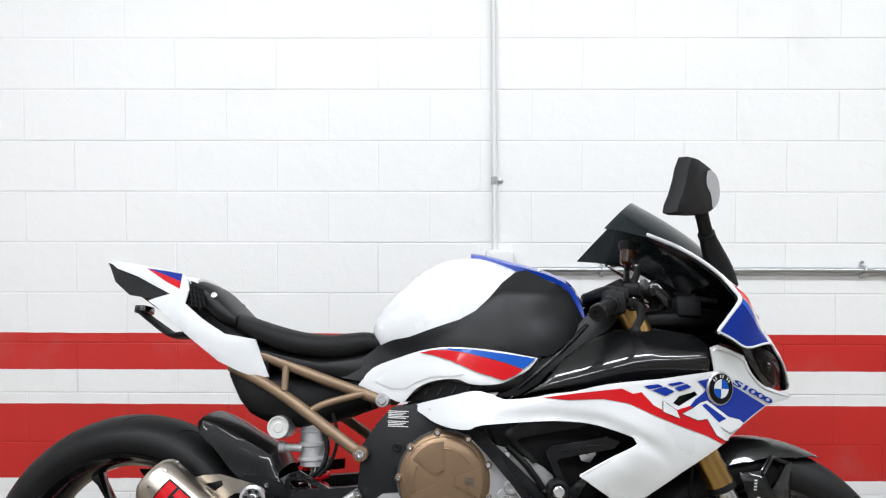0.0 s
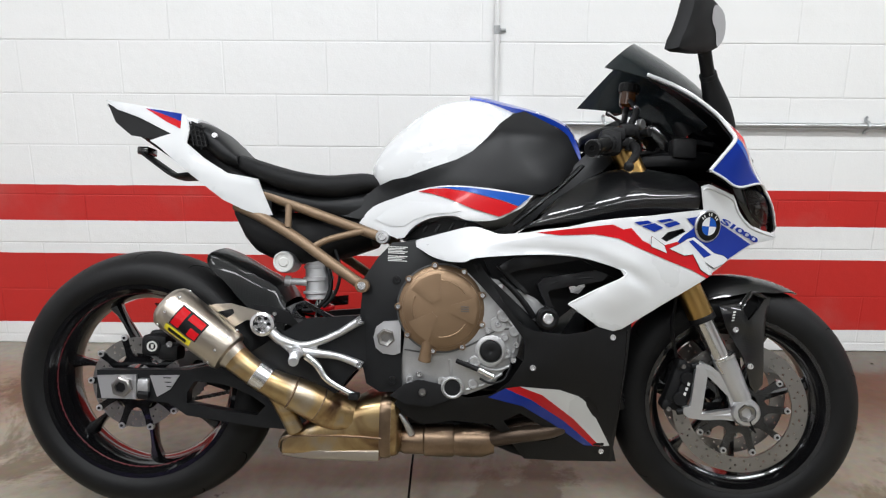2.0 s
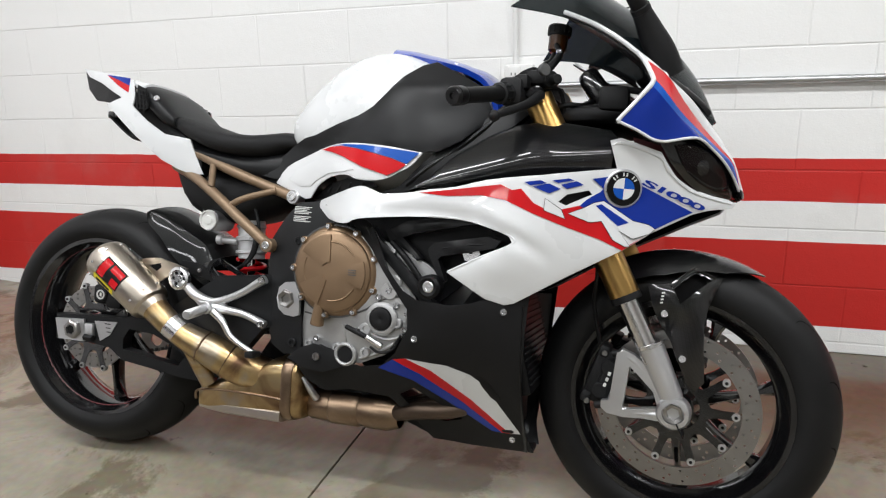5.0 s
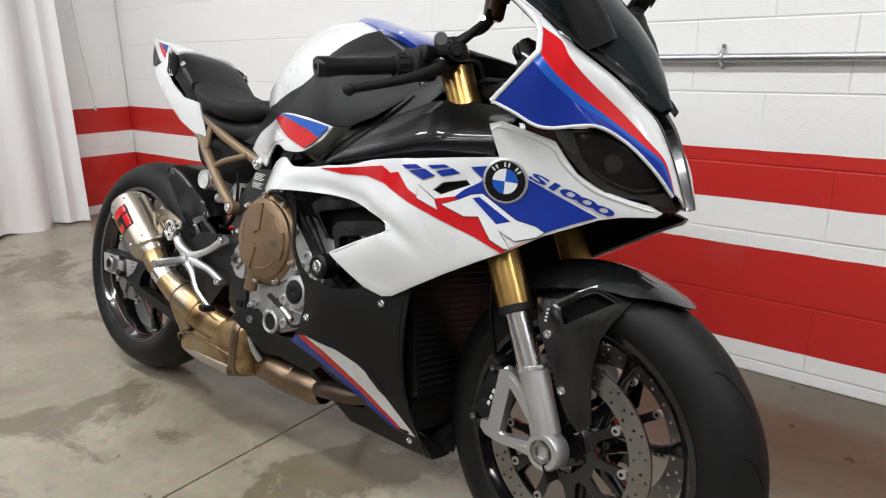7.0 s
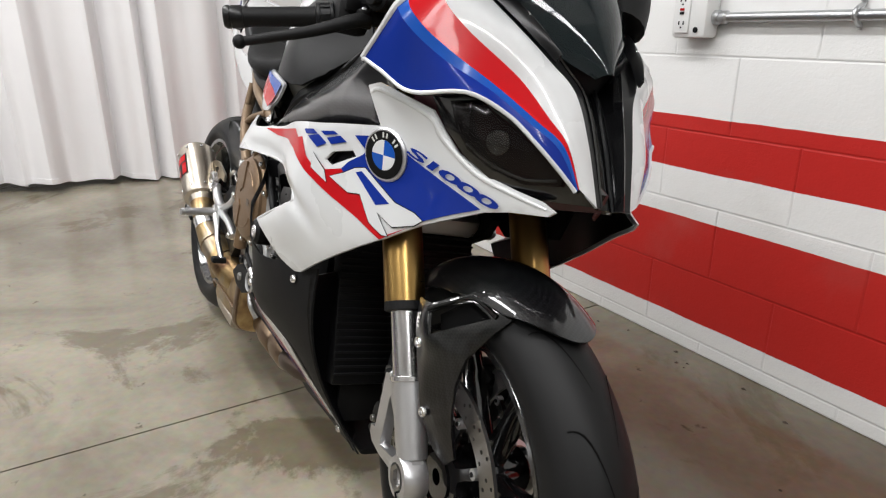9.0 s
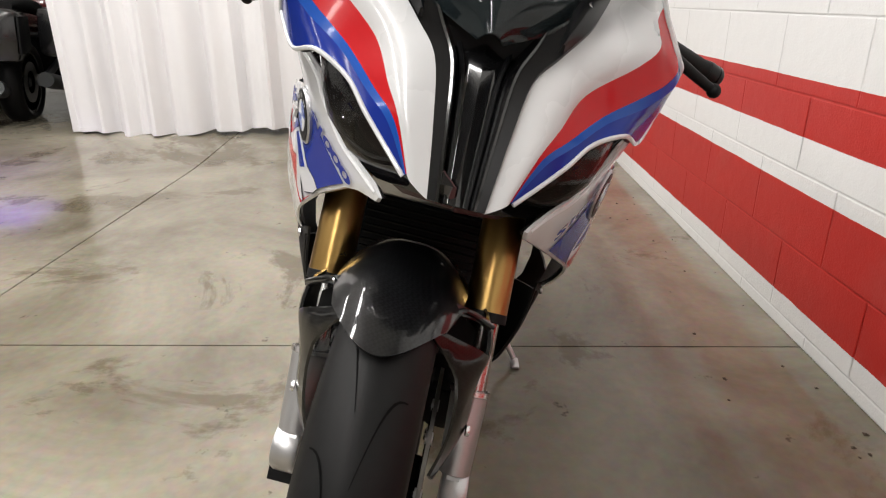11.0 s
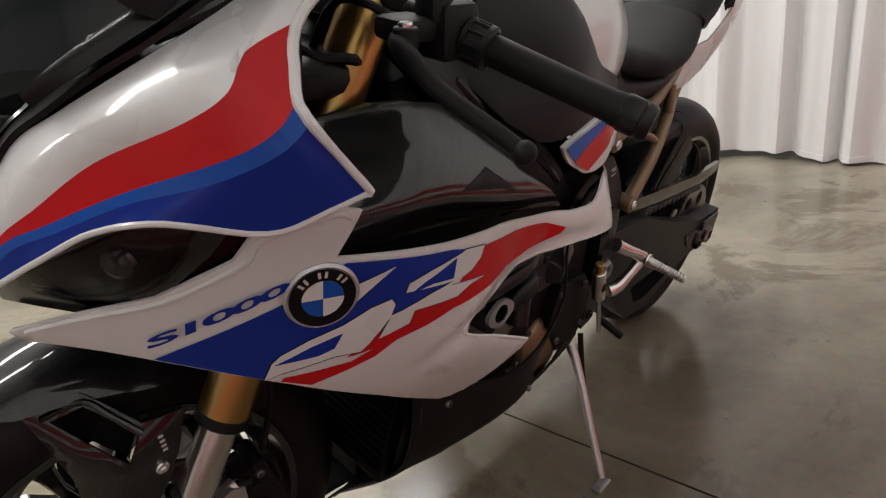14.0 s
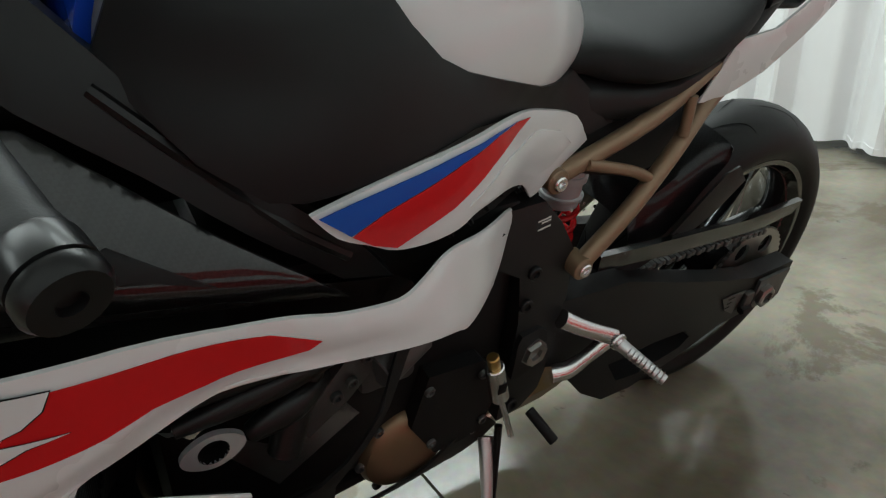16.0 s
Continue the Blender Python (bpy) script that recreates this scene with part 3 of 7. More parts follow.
def curtain(y0, y1, x, top, seed, label):
    rnd = random.Random(seed)
    ph = [rnd.uniform(0, 6.28) for _ in range(6)]
    n = int(abs(y1 - y0) * 64)

    def at(u, v):
        y = y0 + (y1 - y0) * u
        q = u * abs(y1 - y0)
        flare = 0.55 + 0.45 * (1 - v)
        fold = 0.044 * math.sin(q * 27 + ph[0] + 1.3 * math.sin(q * 5.1 + ph[1])) + 0.026 * math.sin(q * 49 + ph[2] + 1.1 * math.sin(q * 9 + ph[5])) + 0.020 * math.sin(q * 8.5 + ph[3] + 1.5 * v)
        hem = 0.022 + 0.022 * math.sin(q * 3.3 + ph[4]) + 0.008 * math.sin(q * 17)
        z = hem + lie(x, 0) + (top - hem) * v
        return (x + fold * flare + 0.018 * math.sin(v * 2.6 + q * 2.0), y + 0.014 * math.sin(q * 27 + ph[0] + 1.2) * flare, z)

    c = part("curtain", grid(at, n, 26, 0.0025), CLOTH, None)
    part("hem", grid(lambda u, v: (at(u, 0)[0] + 0.002, at(u, 0)[1], at(u, 0)[2] + 0.03 * v), n, 1, 0.004), CLOTH, c)
    tagged(c, label, "curtain", "curtain panels")


curtain(0.62, -0.70, -2.03, 3.0, 3, "white cloth curtain panel hanging in deep folds to the floor")
curtain(-0.66, -2.45, -2.07, 3.0, 8, "wide white cloth curtain panel with a loose hem")
rail = part("curtain_rail", rod((-2.05, 0.64, 3.02), (-2.05, -2.5, 3.02), 0.012, 12), GALV, None)
tagged(rail, "thin steel rail that carries the curtains", "rail")

# ---- the motorcycle on its side stand ----
bike = new("motorcycle")
tagged(bike, "white, blue and red sport motorcycle leaning on its side stand", "motorcycle")
bike.empty_display_size = 0.1
bike.matrix_world = pose(-0.0149, -0.0519, 0.0206, -13.27, 1.835, -0.306)
STEER_AT = Vector((1.155, 0, 0.85))
STEER = Matrix.Translation((0.010, -0.018, 0)) @ Matrix.Translation(STEER_AT) @ Matrix.Rotation(radians(-6.0), 4, Vector((-0.436, 0, 0.9)).normalized()) @ Matrix.Translation(-STEER_AT)
SIDES = (-1, 1)
# shear and scaling fitted so both flanks agree with the camera's view
VIEW_FIT = Matrix(((1.0016, .0337, -.0157, .0084), (.0064, .9755, -.0027, -.0055), (-.0016, -.0156, .9988, .0028), (0, 0, 0, 1)))


def tyre_profile(R, w):
    half = [(R - 0.088, w * 0.80), (R - 0.074, w * 0.96), (R - 0.058, w), (R - 0.040, w * 0.94), (R - 0.023, w * 0.76), (R - 0.010, w * 0.52), (R - 0.003, w * 0.27), (R, 0)]
    return half + [(r, -a) for r, a in half[-2::-1]]


def grooves(R, w, c, n, parent):
    """Slanted tread sipes, cut strips on the crown."""
    prof = smooth_line([(a, r) for r, a in tyre_profile(R, w)][::-1], 3)
    aa, rr = [p[0] for p in prof], [p[1] for p in prof]
    bm = bmesh.new()
    for i in range(n):
        for sd in SIDES:
            t0 = 2 * math.pi * (i + (0.5 if sd > 0 else 0)) / n
            rows = []
            for k in range(9):
                u = k / 8
                a = sd * w * (0.10 + 0.62 * u)
                th = t0 + 0.30 * u + 0.10 * math.sin(u * 3)
                r = float(np.interp(a, aa, rr)) + 0.0006
                wd = 0.0105 * math.sin(math.pi * min(0.93, 0.12 + u)) + 0.001
                rows.append([bm.verts.new((c[0] + r * math.cos(th + q), a, c[2] + r * math.sin(th + q))) for q in (-wd, wd)])
            for A, B in zip(rows, rows[1:]):
                bm.faces.new((A[0], A[1], B[1], B[0]))
    return bm


def wheel(name, c, R, w, m, label):
    wh = new(name)
    wh.parent = bike
    tagged(wh, label)
    rb = R - 0.088
    part("tyre", lathe(tyre_profile(R, w), c, segs=96), RUBBER, wh, "black sport tyre with worn tread", m=m)
    tagged(part("tread_sipes", grooves(R, w, c, 14, wh), GROOVE, wh, smooth=False, m=m), kind="stuff")
    rw = w * 0.83
    prof = [(rb + 0.006, rw), (rb + 0.004, rw + 0.003), (rb - 0.006, rw + 0.002), (rb - 0.012, rw - 0.010), (rb - 0.020, rw - 0.022), (rb - 0.030, 0.02), (rb - 0.030, -0.02),
            (rb - 0.020, -rw + 0.022), (rb - 0.012, -rw + 0.010), (rb - 0.006, -rw - 0.002), (rb + 0.004, -rw - 0.003), (rb + 0.006, -rw)]
    rim = part("rim", lathe(prof, c, segs=96), GLOSSB, wh, "gloss black forged rim", m=m)
    for sd in SIDES if R > .31 else ():
        part("pinstripe", lathe([(rb - 0.0135, sd * (rw - 0.013)), (rb - 0.0185, sd * (rw - 0.0195))], c, segs=72), REDRIM, rim, "thin dark red rim stripe", m=m)
    hub = lathe([(0.012, -0.075), (0.034, -0.075), (0.040, -0.045), (0.046, -0.02), (0.046, 0.02), (0.040, 0.045), (0.034, 0.075), (0.012, 0.075)], c, segs=32)
    part("hub", hub, GLOSSB, wh, m=m)
    for i in range(7):
        a = 2 * math.pi * i / 7 + 0.2
        rows = []
        bm = bmesh.new()
        for k in range(7):
            u = k / 6
            r = 0.036 + (rb - 0.026 - 0.036) * u
            wd = 0.017 - 0.011 * math.sin(u * math.pi * 0.62) + 0.010 * max(0, u - 0.75) * 4
            dp = 0.024 - 0.009 * u
            th = a + 0.10 * u
            o = Vector((math.cos(th), 0, math.sin(th))); s = Vector((-math.sin(th), 0, math.cos(th)))
            rows.append([bm.verts.new(Vector(c) + o * r + s * x + Vector((0, y, 0))) for x, y in
                         ((-wd, -dp * .5), (-wd * .5, -dp), (wd * .5, -dp), (wd, -dp * .5), (wd, dp * .5), (wd * .5, dp), (-wd * .5, dp), (-wd, dp * .5))])
        for A, B in zip(rows, rows[1:]):
            for s in range(8):
                bm.faces.new((A[s], A[(s + 1) % 8], B[(s + 1) % 8], B[s]))
        part("spoke", bm, GLOSSB, wh, m=m)
    return wh


def circle(cx, cy, r, n, a0=0.0):
    return [(cx + r * math.cos(a0 + 2 * math.pi * i / n), cy + r * math.sin(a0 + 2 * math.pi * i / n)) for i in range(n)]


def disc(parent, c, y, R, r, m, carrier=True):
    """A drilled brake disc on its black carrier with bobbins."""
    holes = [circle(c[0], c[2], r, 40)[::-1]]
    n = 26
    for i in range(n):
        a = 2 * math.pi * i / n
        for q, da in ((0.22, 0), (0.52, 0.09), (0.8, 0.02)):
            rr = r + (R - r) * q
            holes.append(circle(c[0] + rr * math.cos(a + da), c[2] + rr * math.sin(a + da), 0.0030, 6))
    ob = part("brake_disc", plate(circle(c[0], c[2], R, 72), y - 0.0025, y + 0.0025, holes, 0.03), STEEL, parent, "drilled steel brake disc", smooth=False, m=m)
    if carrier:
        lobes = []
        for i in range(10):
            for da, q in ((-.30, .060), (-.14, .066), (-.085, .085), (-.075, .108), (-.03, .117), (.03, .117), (.075, .108), (.085, .085), (.14, .066)):
                a = 2 * math.pi * i / 10 + da
                lobes.append((c[0] + q * math.cos(a), c[2] + q * math.sin(a)))
        part("carrier", plate(lobes, y - 0.004, y + 0.004, [circle(c[0], c[2], 0.045, 20)[::-1]], 0.03), GLOSSB, ob, "black spider carrier of the disc", smooth=False, m=m)
        for i in range(10):
            a = 2 * math.pi * i / 10
            p = (c[0] + .111 * math.cos(a), y - 0.007, c[2] + .111 * math.sin(a))
            part("bobbin", lathe([(0, 0), (0.003, 0), (0.0035, 0.002), (0.0078, 0.002), (0.0078, 0.012), (0.0035, 0.012), (0, 0.012)], p, segs=14), ALU, ob, m=m)
            part("bobbin_eye", lathe([(0, -.0004), (.0034, -.0004), (.0034, .0128), (0, .0128)], p, segs=10), INK, ob, m=m)
    return ob


RC, FC = (0.0, 0.0, 0.308), (1.456, 0.0, 0.304)
REAR_SET = Matrix.Translation((0.007, -0.014, -0.009))
rear_wheel = wheel("rear_wheel", RC, 0.319, 0.085, REAR_SET, "wide rear wheel with seven black spokes")
front_wheel = wheel("front_wheel", FC, 0.303, 0.060, STEER, "front wheel with seven black spokes and twin discs")
for sd in SIDES:
    disc(front_wheel, FC, sd * 0.072, 0.158, 0.122, STEER)
disc(rear_wheel, RC, -0.082, 0.108, 0.070, REAR_SET)
part("sprocket", plate([(0.103 * (1 + 0.045 * (i % 2)) * math.cos(2 * math.pi * i / 90), RC[2] + 0.103 * (1 + 0.045 * (i % 2)) * math.sin(2 * math.pi * i / 90)) for i in range(90)], 0.098, 0.104,
     [circle(0.072 * math.cos(2 * math.pi * i / 6), RC[2] + 0.072 * math.sin(2 * math.pi * i / 6), 0.02, 12) for i in range(6)], 0.06), STEEL, rear_wheel, "dark steel rear sprocket", smooth=False)

# fork, brakes, fender: all turn with the steering
for sd in SIDES:
    y = sd * 0.115
    fork = part("fork_leg", rod((1.130, y, 0.955), (1.349, y, 0.524), 0.0305, 28), GOLD, bike, "gold anodised upside-down fork leg", m=STEER)
    part("fork_seal", rod((1.347, y, 0.528), (1.3535, y, 0.515), 0.0312, 28), MATTE, fork, m=STEER)
    part("fork_cap", rod((1.132, y, 0.951), (1.123, y, 0.969), 0.024, 20), MATTE, fork, "black fork cap", m=STEER)
    part("stanchion", rod((1.350, y, 0.522), (1.412, y, 0.400), 0.0222, 28), TUBE, fork, "polished steel fork stanchion", m=STEER)
    shoe = [(1.340, .410), (1.356, .416), (1.372, .411), (1.395, .394), (1.428, .362), (1.456, .348), (1.474, .332), (1.480, .306), (1.474, .286), (1.454, .274), (1.432, .284), (1.400, .285), (1.360, .281), (1.326, .284), (1.314, .294), (1.314, .308), (1.330, .311)]
    hole = [(1.366, .386), (1.382, .372), (1.414, .341), (1.424, .310), (1.356, .296)]
    part("fork_bottom", plate(shoe, y - 0.009, y + 0.009, [hole[::-1]], 0.02), ALU, fork, "cast aluminium fork shoe with brake bracket", m=STEER)
    part("shoe_arm", sweep([(1.322, y - sd * .004, .300), (1.362, y, .291), (1.405, y, .294), (1.440, y, .296)], [.012, .009, .010, .014], 12), ALU, fork, "rounded caliper arm", m=STEER)
    part("shoe_arm", sweep([(1.347, y - sd * .004, .408), (1.372, y, .398), (1.400, y, .372), (1.430, y, .345)], [.012, .010, .009, .010], 12), ALU, fork, "rounded caliper arm", m=STEER)
    part("shoe_strut", sweep([(1.350, y, .398), (1.342, y, .345), (1.332, y, .302)], [.009, .0075, .009], 10), ALU, fork, m=STEER)
    part("fork_sleeve", rod((1.402, y, 0.432), (1.449, y, 0.332), 0.0262, 24, 0.0225), ALU, fork, m=STEER)
    part("sleeve_lip", lathe([(.0225, 0), (.0285, .001), (.0285, .007), (.026, .009)], (1.400, y, .436), (.047, 0, -.100), 24), ALUB, fork, m=STEER)
    part("axle_boss", lathe([(.0, 0), (.031, 0), (.033, .004), (.033, .030), (.029, .036), (.021, .037), (.020, .030), (0, .030)], (FC[0] - .002, y - sd * .014, FC[2] + .003), (0, sd, 0), 32), ALU, fork, "clamped axle boss", m=STEER)
    part("axle_nut", lathe([(.0, .026), (.012, .026), (.013, .036), (.0195, .038), (.0195, .03)], (FC[0] - .002, y - sd * .014, FC[2] + .003), (0, sd, 0), 6), STEEL, fork, "hollow hexagon axle end", m=STEER)
    part("pinch_slot", rbox((.003, .034, .030), (FC[0] + .012, y + sd * .008, FC[2] - .028), .0008, Matrix.Rotation(radians(-28), 4, "Y")), INK, fork, smooth=False, m=STEER)
    for q in ((1.352, .409), (1.322, .298)):
        part("bracket_bolt", rod((q[0] - .022, y, q[1] - .004), (q[0] - .004, y, q[1]), .0075, 14), MATTE, fork, m=STEER)
    cal = join(rbox((0.050, 0.042, 0.118), (-.004, 0, 0), 0.010), rbox((0.034, 0.060, 0.088), (0.010, 0, 0), 0.009), rbox((.022, .052, .026), (-.018, 0, .052), .007), rbox((.022, .052, .026), (-.018, 0, -.052), .007), *[rod((.004, -.033, z_), (.004, .033, z_), .016, 18) for z_ in (-.026, .026)])
    cal.transform(Matrix.Translation((1.312, sd * 0.080, 0.350)) @ Matrix.Rotation(radians(18), 4, "Y"))
    caliper = part("brake_caliper", cal, MATTE, bike, "black radial brake caliper", m=STEER)
    for dz in (-0.052, 0.052):
        bolt(STEER @ Vector((1.298 + dz * 0.3, sd * 0.106, 0.350 + dz)), (0, sd, 0), 0.006, STEEL, caliper)
    for k in range(3):
        part("cast_mark", rbox((.006, .002, .008), (0, 0, 0), .0008, Matrix.Translation((1.318 + .004 * k, sd * .1135, .338 + .012 * k)) @ Matrix.Rotation(radians(18), 4, "Y")), LABEL, caliper, "plain pale mark", smooth=False, m=STEER)
    part("brake_hose", sweep([(1.30, sd * 0.09, 0.42), (1.285, sd * 0.10, 0.50), (1.29, sd * 0.11, 0.58), (1.27, sd * 0.10, 0.68)], 0.0045, 8), INK, caliper, m=STEER)


def fender_at(u, v):
    s = 2 * v - 1
    a = radians(62 + 13 * s * s * (1 - u) + 58 * u)
    narrow = 1 - 0.22 * (1 - u) ** 3
    r = 0.3205 - (0.024 + 0.024 * min(1, u * 2)) * abs(s) ** 2.8 - 0.006 * (1 - u) ** 2
    return (FC[0] + r * math.cos(a), 0.086 * s * narrow, FC[2] + r * math.sin(a))


fender = part("front_fender", grid(fender_at, 22, 20, 0.003), CARBONF, bike, "gloss carbon fibre front fender", m=STEER)
ffe = tps([(1.395, .546, .116), (1.434, .55, .124), (1.473, .587, .078), (1.527, .574, .052), (1.451, .517, .127), (1.425, .499, .120), (1.463, .414, .116), (1.497, .347, .084), (1.505, .50, .092), (1.40, .50, .120)])
for sd in SIDES:
    wing = part("fender_side", shell([(1.390, .552), (1.412, .556), (1.434, .560), (1.452, .576), (1.474, .592), (1.500, .588), (1.527, .576), (1.514, .545), (1.502, .510), (1.498, .470), (1.500, .430), (1.505, .365), (1.488, .345), (1.472, .362), (1.456, .405), (1.440, .445), (1.418, .478), (1.404, .505)], ffe, sd, 0.004,
         holes=[[(1.440, .549), (1.456, .566), (1.476, .580), (1.506, .569), (1.480, .546), (1.453, .522)]], step=.014), CARBONF, fender, "carbon fender side wing with an open duct", m=STEER)
    part("fender_duct", shell([(1.436, .545), (1.456, .572), (1.476, .584), (1.512, .572), (1.480, .542), (1.450, .516)], ffe, sd, 0.002, -0.022), GROOVE, wing, m=STEER)
    part("duct_lip", sweep([(x, sd * (ffe(x, z) + .001), z) for x, z in ((1.436, .553), (1.456, .571), (1.476, .585), (1.512, .573))], .0035, 8), CARBONF, wing, "raised carbon lip", m=STEER)
    for k in range(4):
        x_, z_ = 1.418 - .0008 * k, .538 - .0065 * k
        part("wing_mark", decal([(x_, z_), (x_ + .0055, z_ + .001), (x_ + .0055, z_ + .0042), (x_, z_ + .0032)], ffe, sd, .0012), LABEL, wing, "plain pale mark", smooth=False, m=STEER)
    for q in ((1.425, .499), (1.463, .414)):
        bolt(STEER @ Vector((q[0], sd * (ffe(*q) + 0.001), q[1])), (0, sd, 0), 0.0075, ALUB, fender)

# upper cowl and nose
# feature lines from the screen edge outwards: white, red, light blue, dark blue; each runs from the cockpit to the beak
COWL = tps([(1.198, 1.074, .172), (1.318, .846, .256), (1.394, .817, .218), (1.457, .832, .181), (1.551, .751, .057), (1.376, .928, .237), (1.354, .974, .209), (1.388, .954, .197), (1.429, .903, .182), (1.522, .812, .091), (1.448, .918, .106), (1.503, .861, .052), (1.563, .735, .030), (1.37, .965, .150), (1.30, 1.018, .155)])
cowl_lines = [
    [(1.198, .172, 1.074), (1.29, .160, 1.022), (1.37, .136, .967), (1.443, .107, .920), (1.476, .078, .890), (1.503, .052, .861), (1.533, .040, .806), (1.563, .030, .735)],
    [(1.354, .974), (1.388, .954), (1.409, .930), (1.431, .903), (1.472, .863), (1.511, .826), (1.536, .799), (1.552, .752)],
    [(1.376, .928), (1.392, .912), (1.410, .893), (1.432, .873), (1.470, .846), (1.509, .818), (1.535, .796), (1.5515, .751)],
    [(1.373, .914), (1.389, .898), (1.408, .880), (1.432, .861), (1.470, .840), (1.508, .813), (1.533, .792), (1.551, .750)],
    [(1.318, .846), (1.352, .833), (1.394, .817), (1.457, .832), (1.490, .818), (1.517, .795), (1.537, .770), (1.550, .748)]]
cowl_lines[1:] = [[(x, COWL(x, z), z) for x, z in line] for line in cowl_lines[1:]]


def flank(p, sd):
    """A cowl point on its side; the left flank is shifted back and down to fit the camera's view."""
    w = min(abs(p[1]) / .22, 1.1) if sd > 0 else 0
    return (p[0] - .024 * w, sd * p[1], p[2] - .013 * w)


cowl_fine = [smooth_line(line, 6) for line in cowl_lines]


def cowl_at(u, w):
    """w counts the feature lines, 0 at the screen to 4 at the lamp."""
    col = []
    for line in cowl_fine:
        q = line
        i = min(max(u, 0), 1) * (len(q) - 1); k = min(int(i), len(q) - 2)
        col.append(q[k] + (q[k + 1] - q[k]) * (i - k))
    k = min(int(w), 3); t = w - k
    if k == 0:
        bulge = 0.012 * math.sin(math.pi * t) * (1 - 0.5 * u)
        p = col[0] + (col[1] - col[0]) * t
        return Vector((p[0] + bulge * 0.4, p[1] + bulge, p[2] + bulge * 0.4))
    return Vector(col[k] + (col[k + 1] - col[k]) * t)


cowls = {}
for sd in SIDES:
    band = lambda w0, w1, n, off=0.0: grid(lambda u, v: flank(cowl_at(u, w0 + (w1 - w0) * v) - Vector((off * 0.5, off, off * 0.3)), sd), 56, n, 0.003)
    cw = cowls[sd] = part("upper_cowl", band(0, 1, 8), WHITE, bike, "glossy white nose cowl with red and blue bands")
    part("stripe", band(1, 2, 3), RED, cw, "red band")
    part("stripe", band(2, 3, 3), SKY, cw, "light blue band")
    part("stripe", band(3, 4, 4), BLUE, cw, "dark blue band")
    part("cowl_liner", band(0, 4, 12, 0.008), INK, cw, "black inner face of the cowl")
    edge = [cowl_at(0, w) for w in np.linspace(0, 4, 14)] + [cowl_at(u, 4) for u in np.linspace(0.03, 1, 18)]
    part("edge_trim", sweep([flank(p, sd) for p in edge], [0.0046] * 11 + [0.0038] * 3 + [0.0028] * 18, 8, 2), WHITE, cw, "white rolled edge")

def inner_edge(u):
    q = smooth_line([(1.36, .139, .974), (1.405, .123, .943), (1.443, .107, .920), (1.476, .078, .890), (1.503, .052, .861), (1.533, .040, .806), (1.563, .030, .735)], 8)
    i = u * (len(q) - 1)
    k = min(int(i), len(q) - 2)
    return q[k] + (q[k + 1] - q[k]) * (i - k)


def intake(u, a, sd, deep):
    e = inner_edge(u)
    k = 0.035 * (0.35 + 0.65 * math.sin(math.pi * min(1, u * 0.9 + 0.1)))
    return (e[0] - deep * k - 0.001, sd * e[1] * a, e[2] - deep * k * 0.35)


nose = part("air_intake", grid(lambda u, v: intake(u, abs(2 * v - 1) * 0.62, 1 if v > 0.5 else -1, min(1, max(0, (0.62 - abs(2 * v - 1) * 0.62) / 0.16)) * (1 - 0.25 * max(0, 1 - abs(2 * v - 1) * 2.2))), 30, 40, 0.003), GLOSSB, bike, "gloss black central ram-air intake")
for sd in SIDES:
    part("intake_rim", grid(lambda u, v: intake(u, 0.60 + 0.40 * v, sd, 0.12 * (1 - v)), 30, 5, 0.005), SATIN, nose, "satin black intake border")
    part("intake_fin", sweep([intake(u, 0.40, sd, 0.93) for u in np.linspace(0.40, 1, 9)], [0.001, .0025, .003, .003, .003, .003, .003, .003, .002], 6, 3), GREY, nose)


def screen_at(u, v):
    c = np.array(smooth_line([(1.503, 0, .895), (1.455, 0, .99), (1.37, 0, 1.085), (1.29, 0, 1.145), (1.206, 0, 1.192)], 8))
    e = np.array(smooth_line([(1.490, .014, .885), (1.425, .096, .925), (1.325, .150, 1.008), (1.215, .165, 1.062), (1.095, .198, 1.080)], 8))
    i = u * (len(c) - 1); k = min(int(i), len(c) - 2)
    C, E = c[k] + (c[k + 1] - c[k]) * (i - k), e[k] + (e[k + 1] - e[k]) * (i - k)
    s = 2 * v - 1
    w = abs(s)
    return (C[0] + (E[0] - C[0]) * w ** 1.9, math.copysign(E[1] * w, s), C[2] + (E[2] - C[2]) * w ** 2.1)


screen = part("windscreen", grid(screen_at, 24, 24, 0.003), SMOKE, bike, "dark smoked double-bubble windscreen")

for sd in SIDES:
    gs = part("screen_garnish", grid(lambda u, v: (cowl_at(0.08 + 0.50 * u, 0)[0] + 0.006 * math.sin(math.pi * v) + 0.004, sd * (cowl_at(0.08 + 0.50 * u, 0)[1] - 0.034 * v * math.sin(math.pi * (0.15 + 0.8 * u)) + 0.001), cowl_at(0.08 + 0.50 * u, 0)[2] + 0.010 * math.sin(math.pi * v) + 0.004), 20, 6, 0.003), SATIN, bike, "black trim strip beside the windscreen")
    for u in (0.22, 0.40):
        p_ = cowl_at(u, 0)
        bolt((p_[0] + 0.006, sd * (p_[1] - 0.012), p_[2] + 0.012), (0.5, sd * 0.5, 0.7), 0.005, ALUB, gs, 0.003)

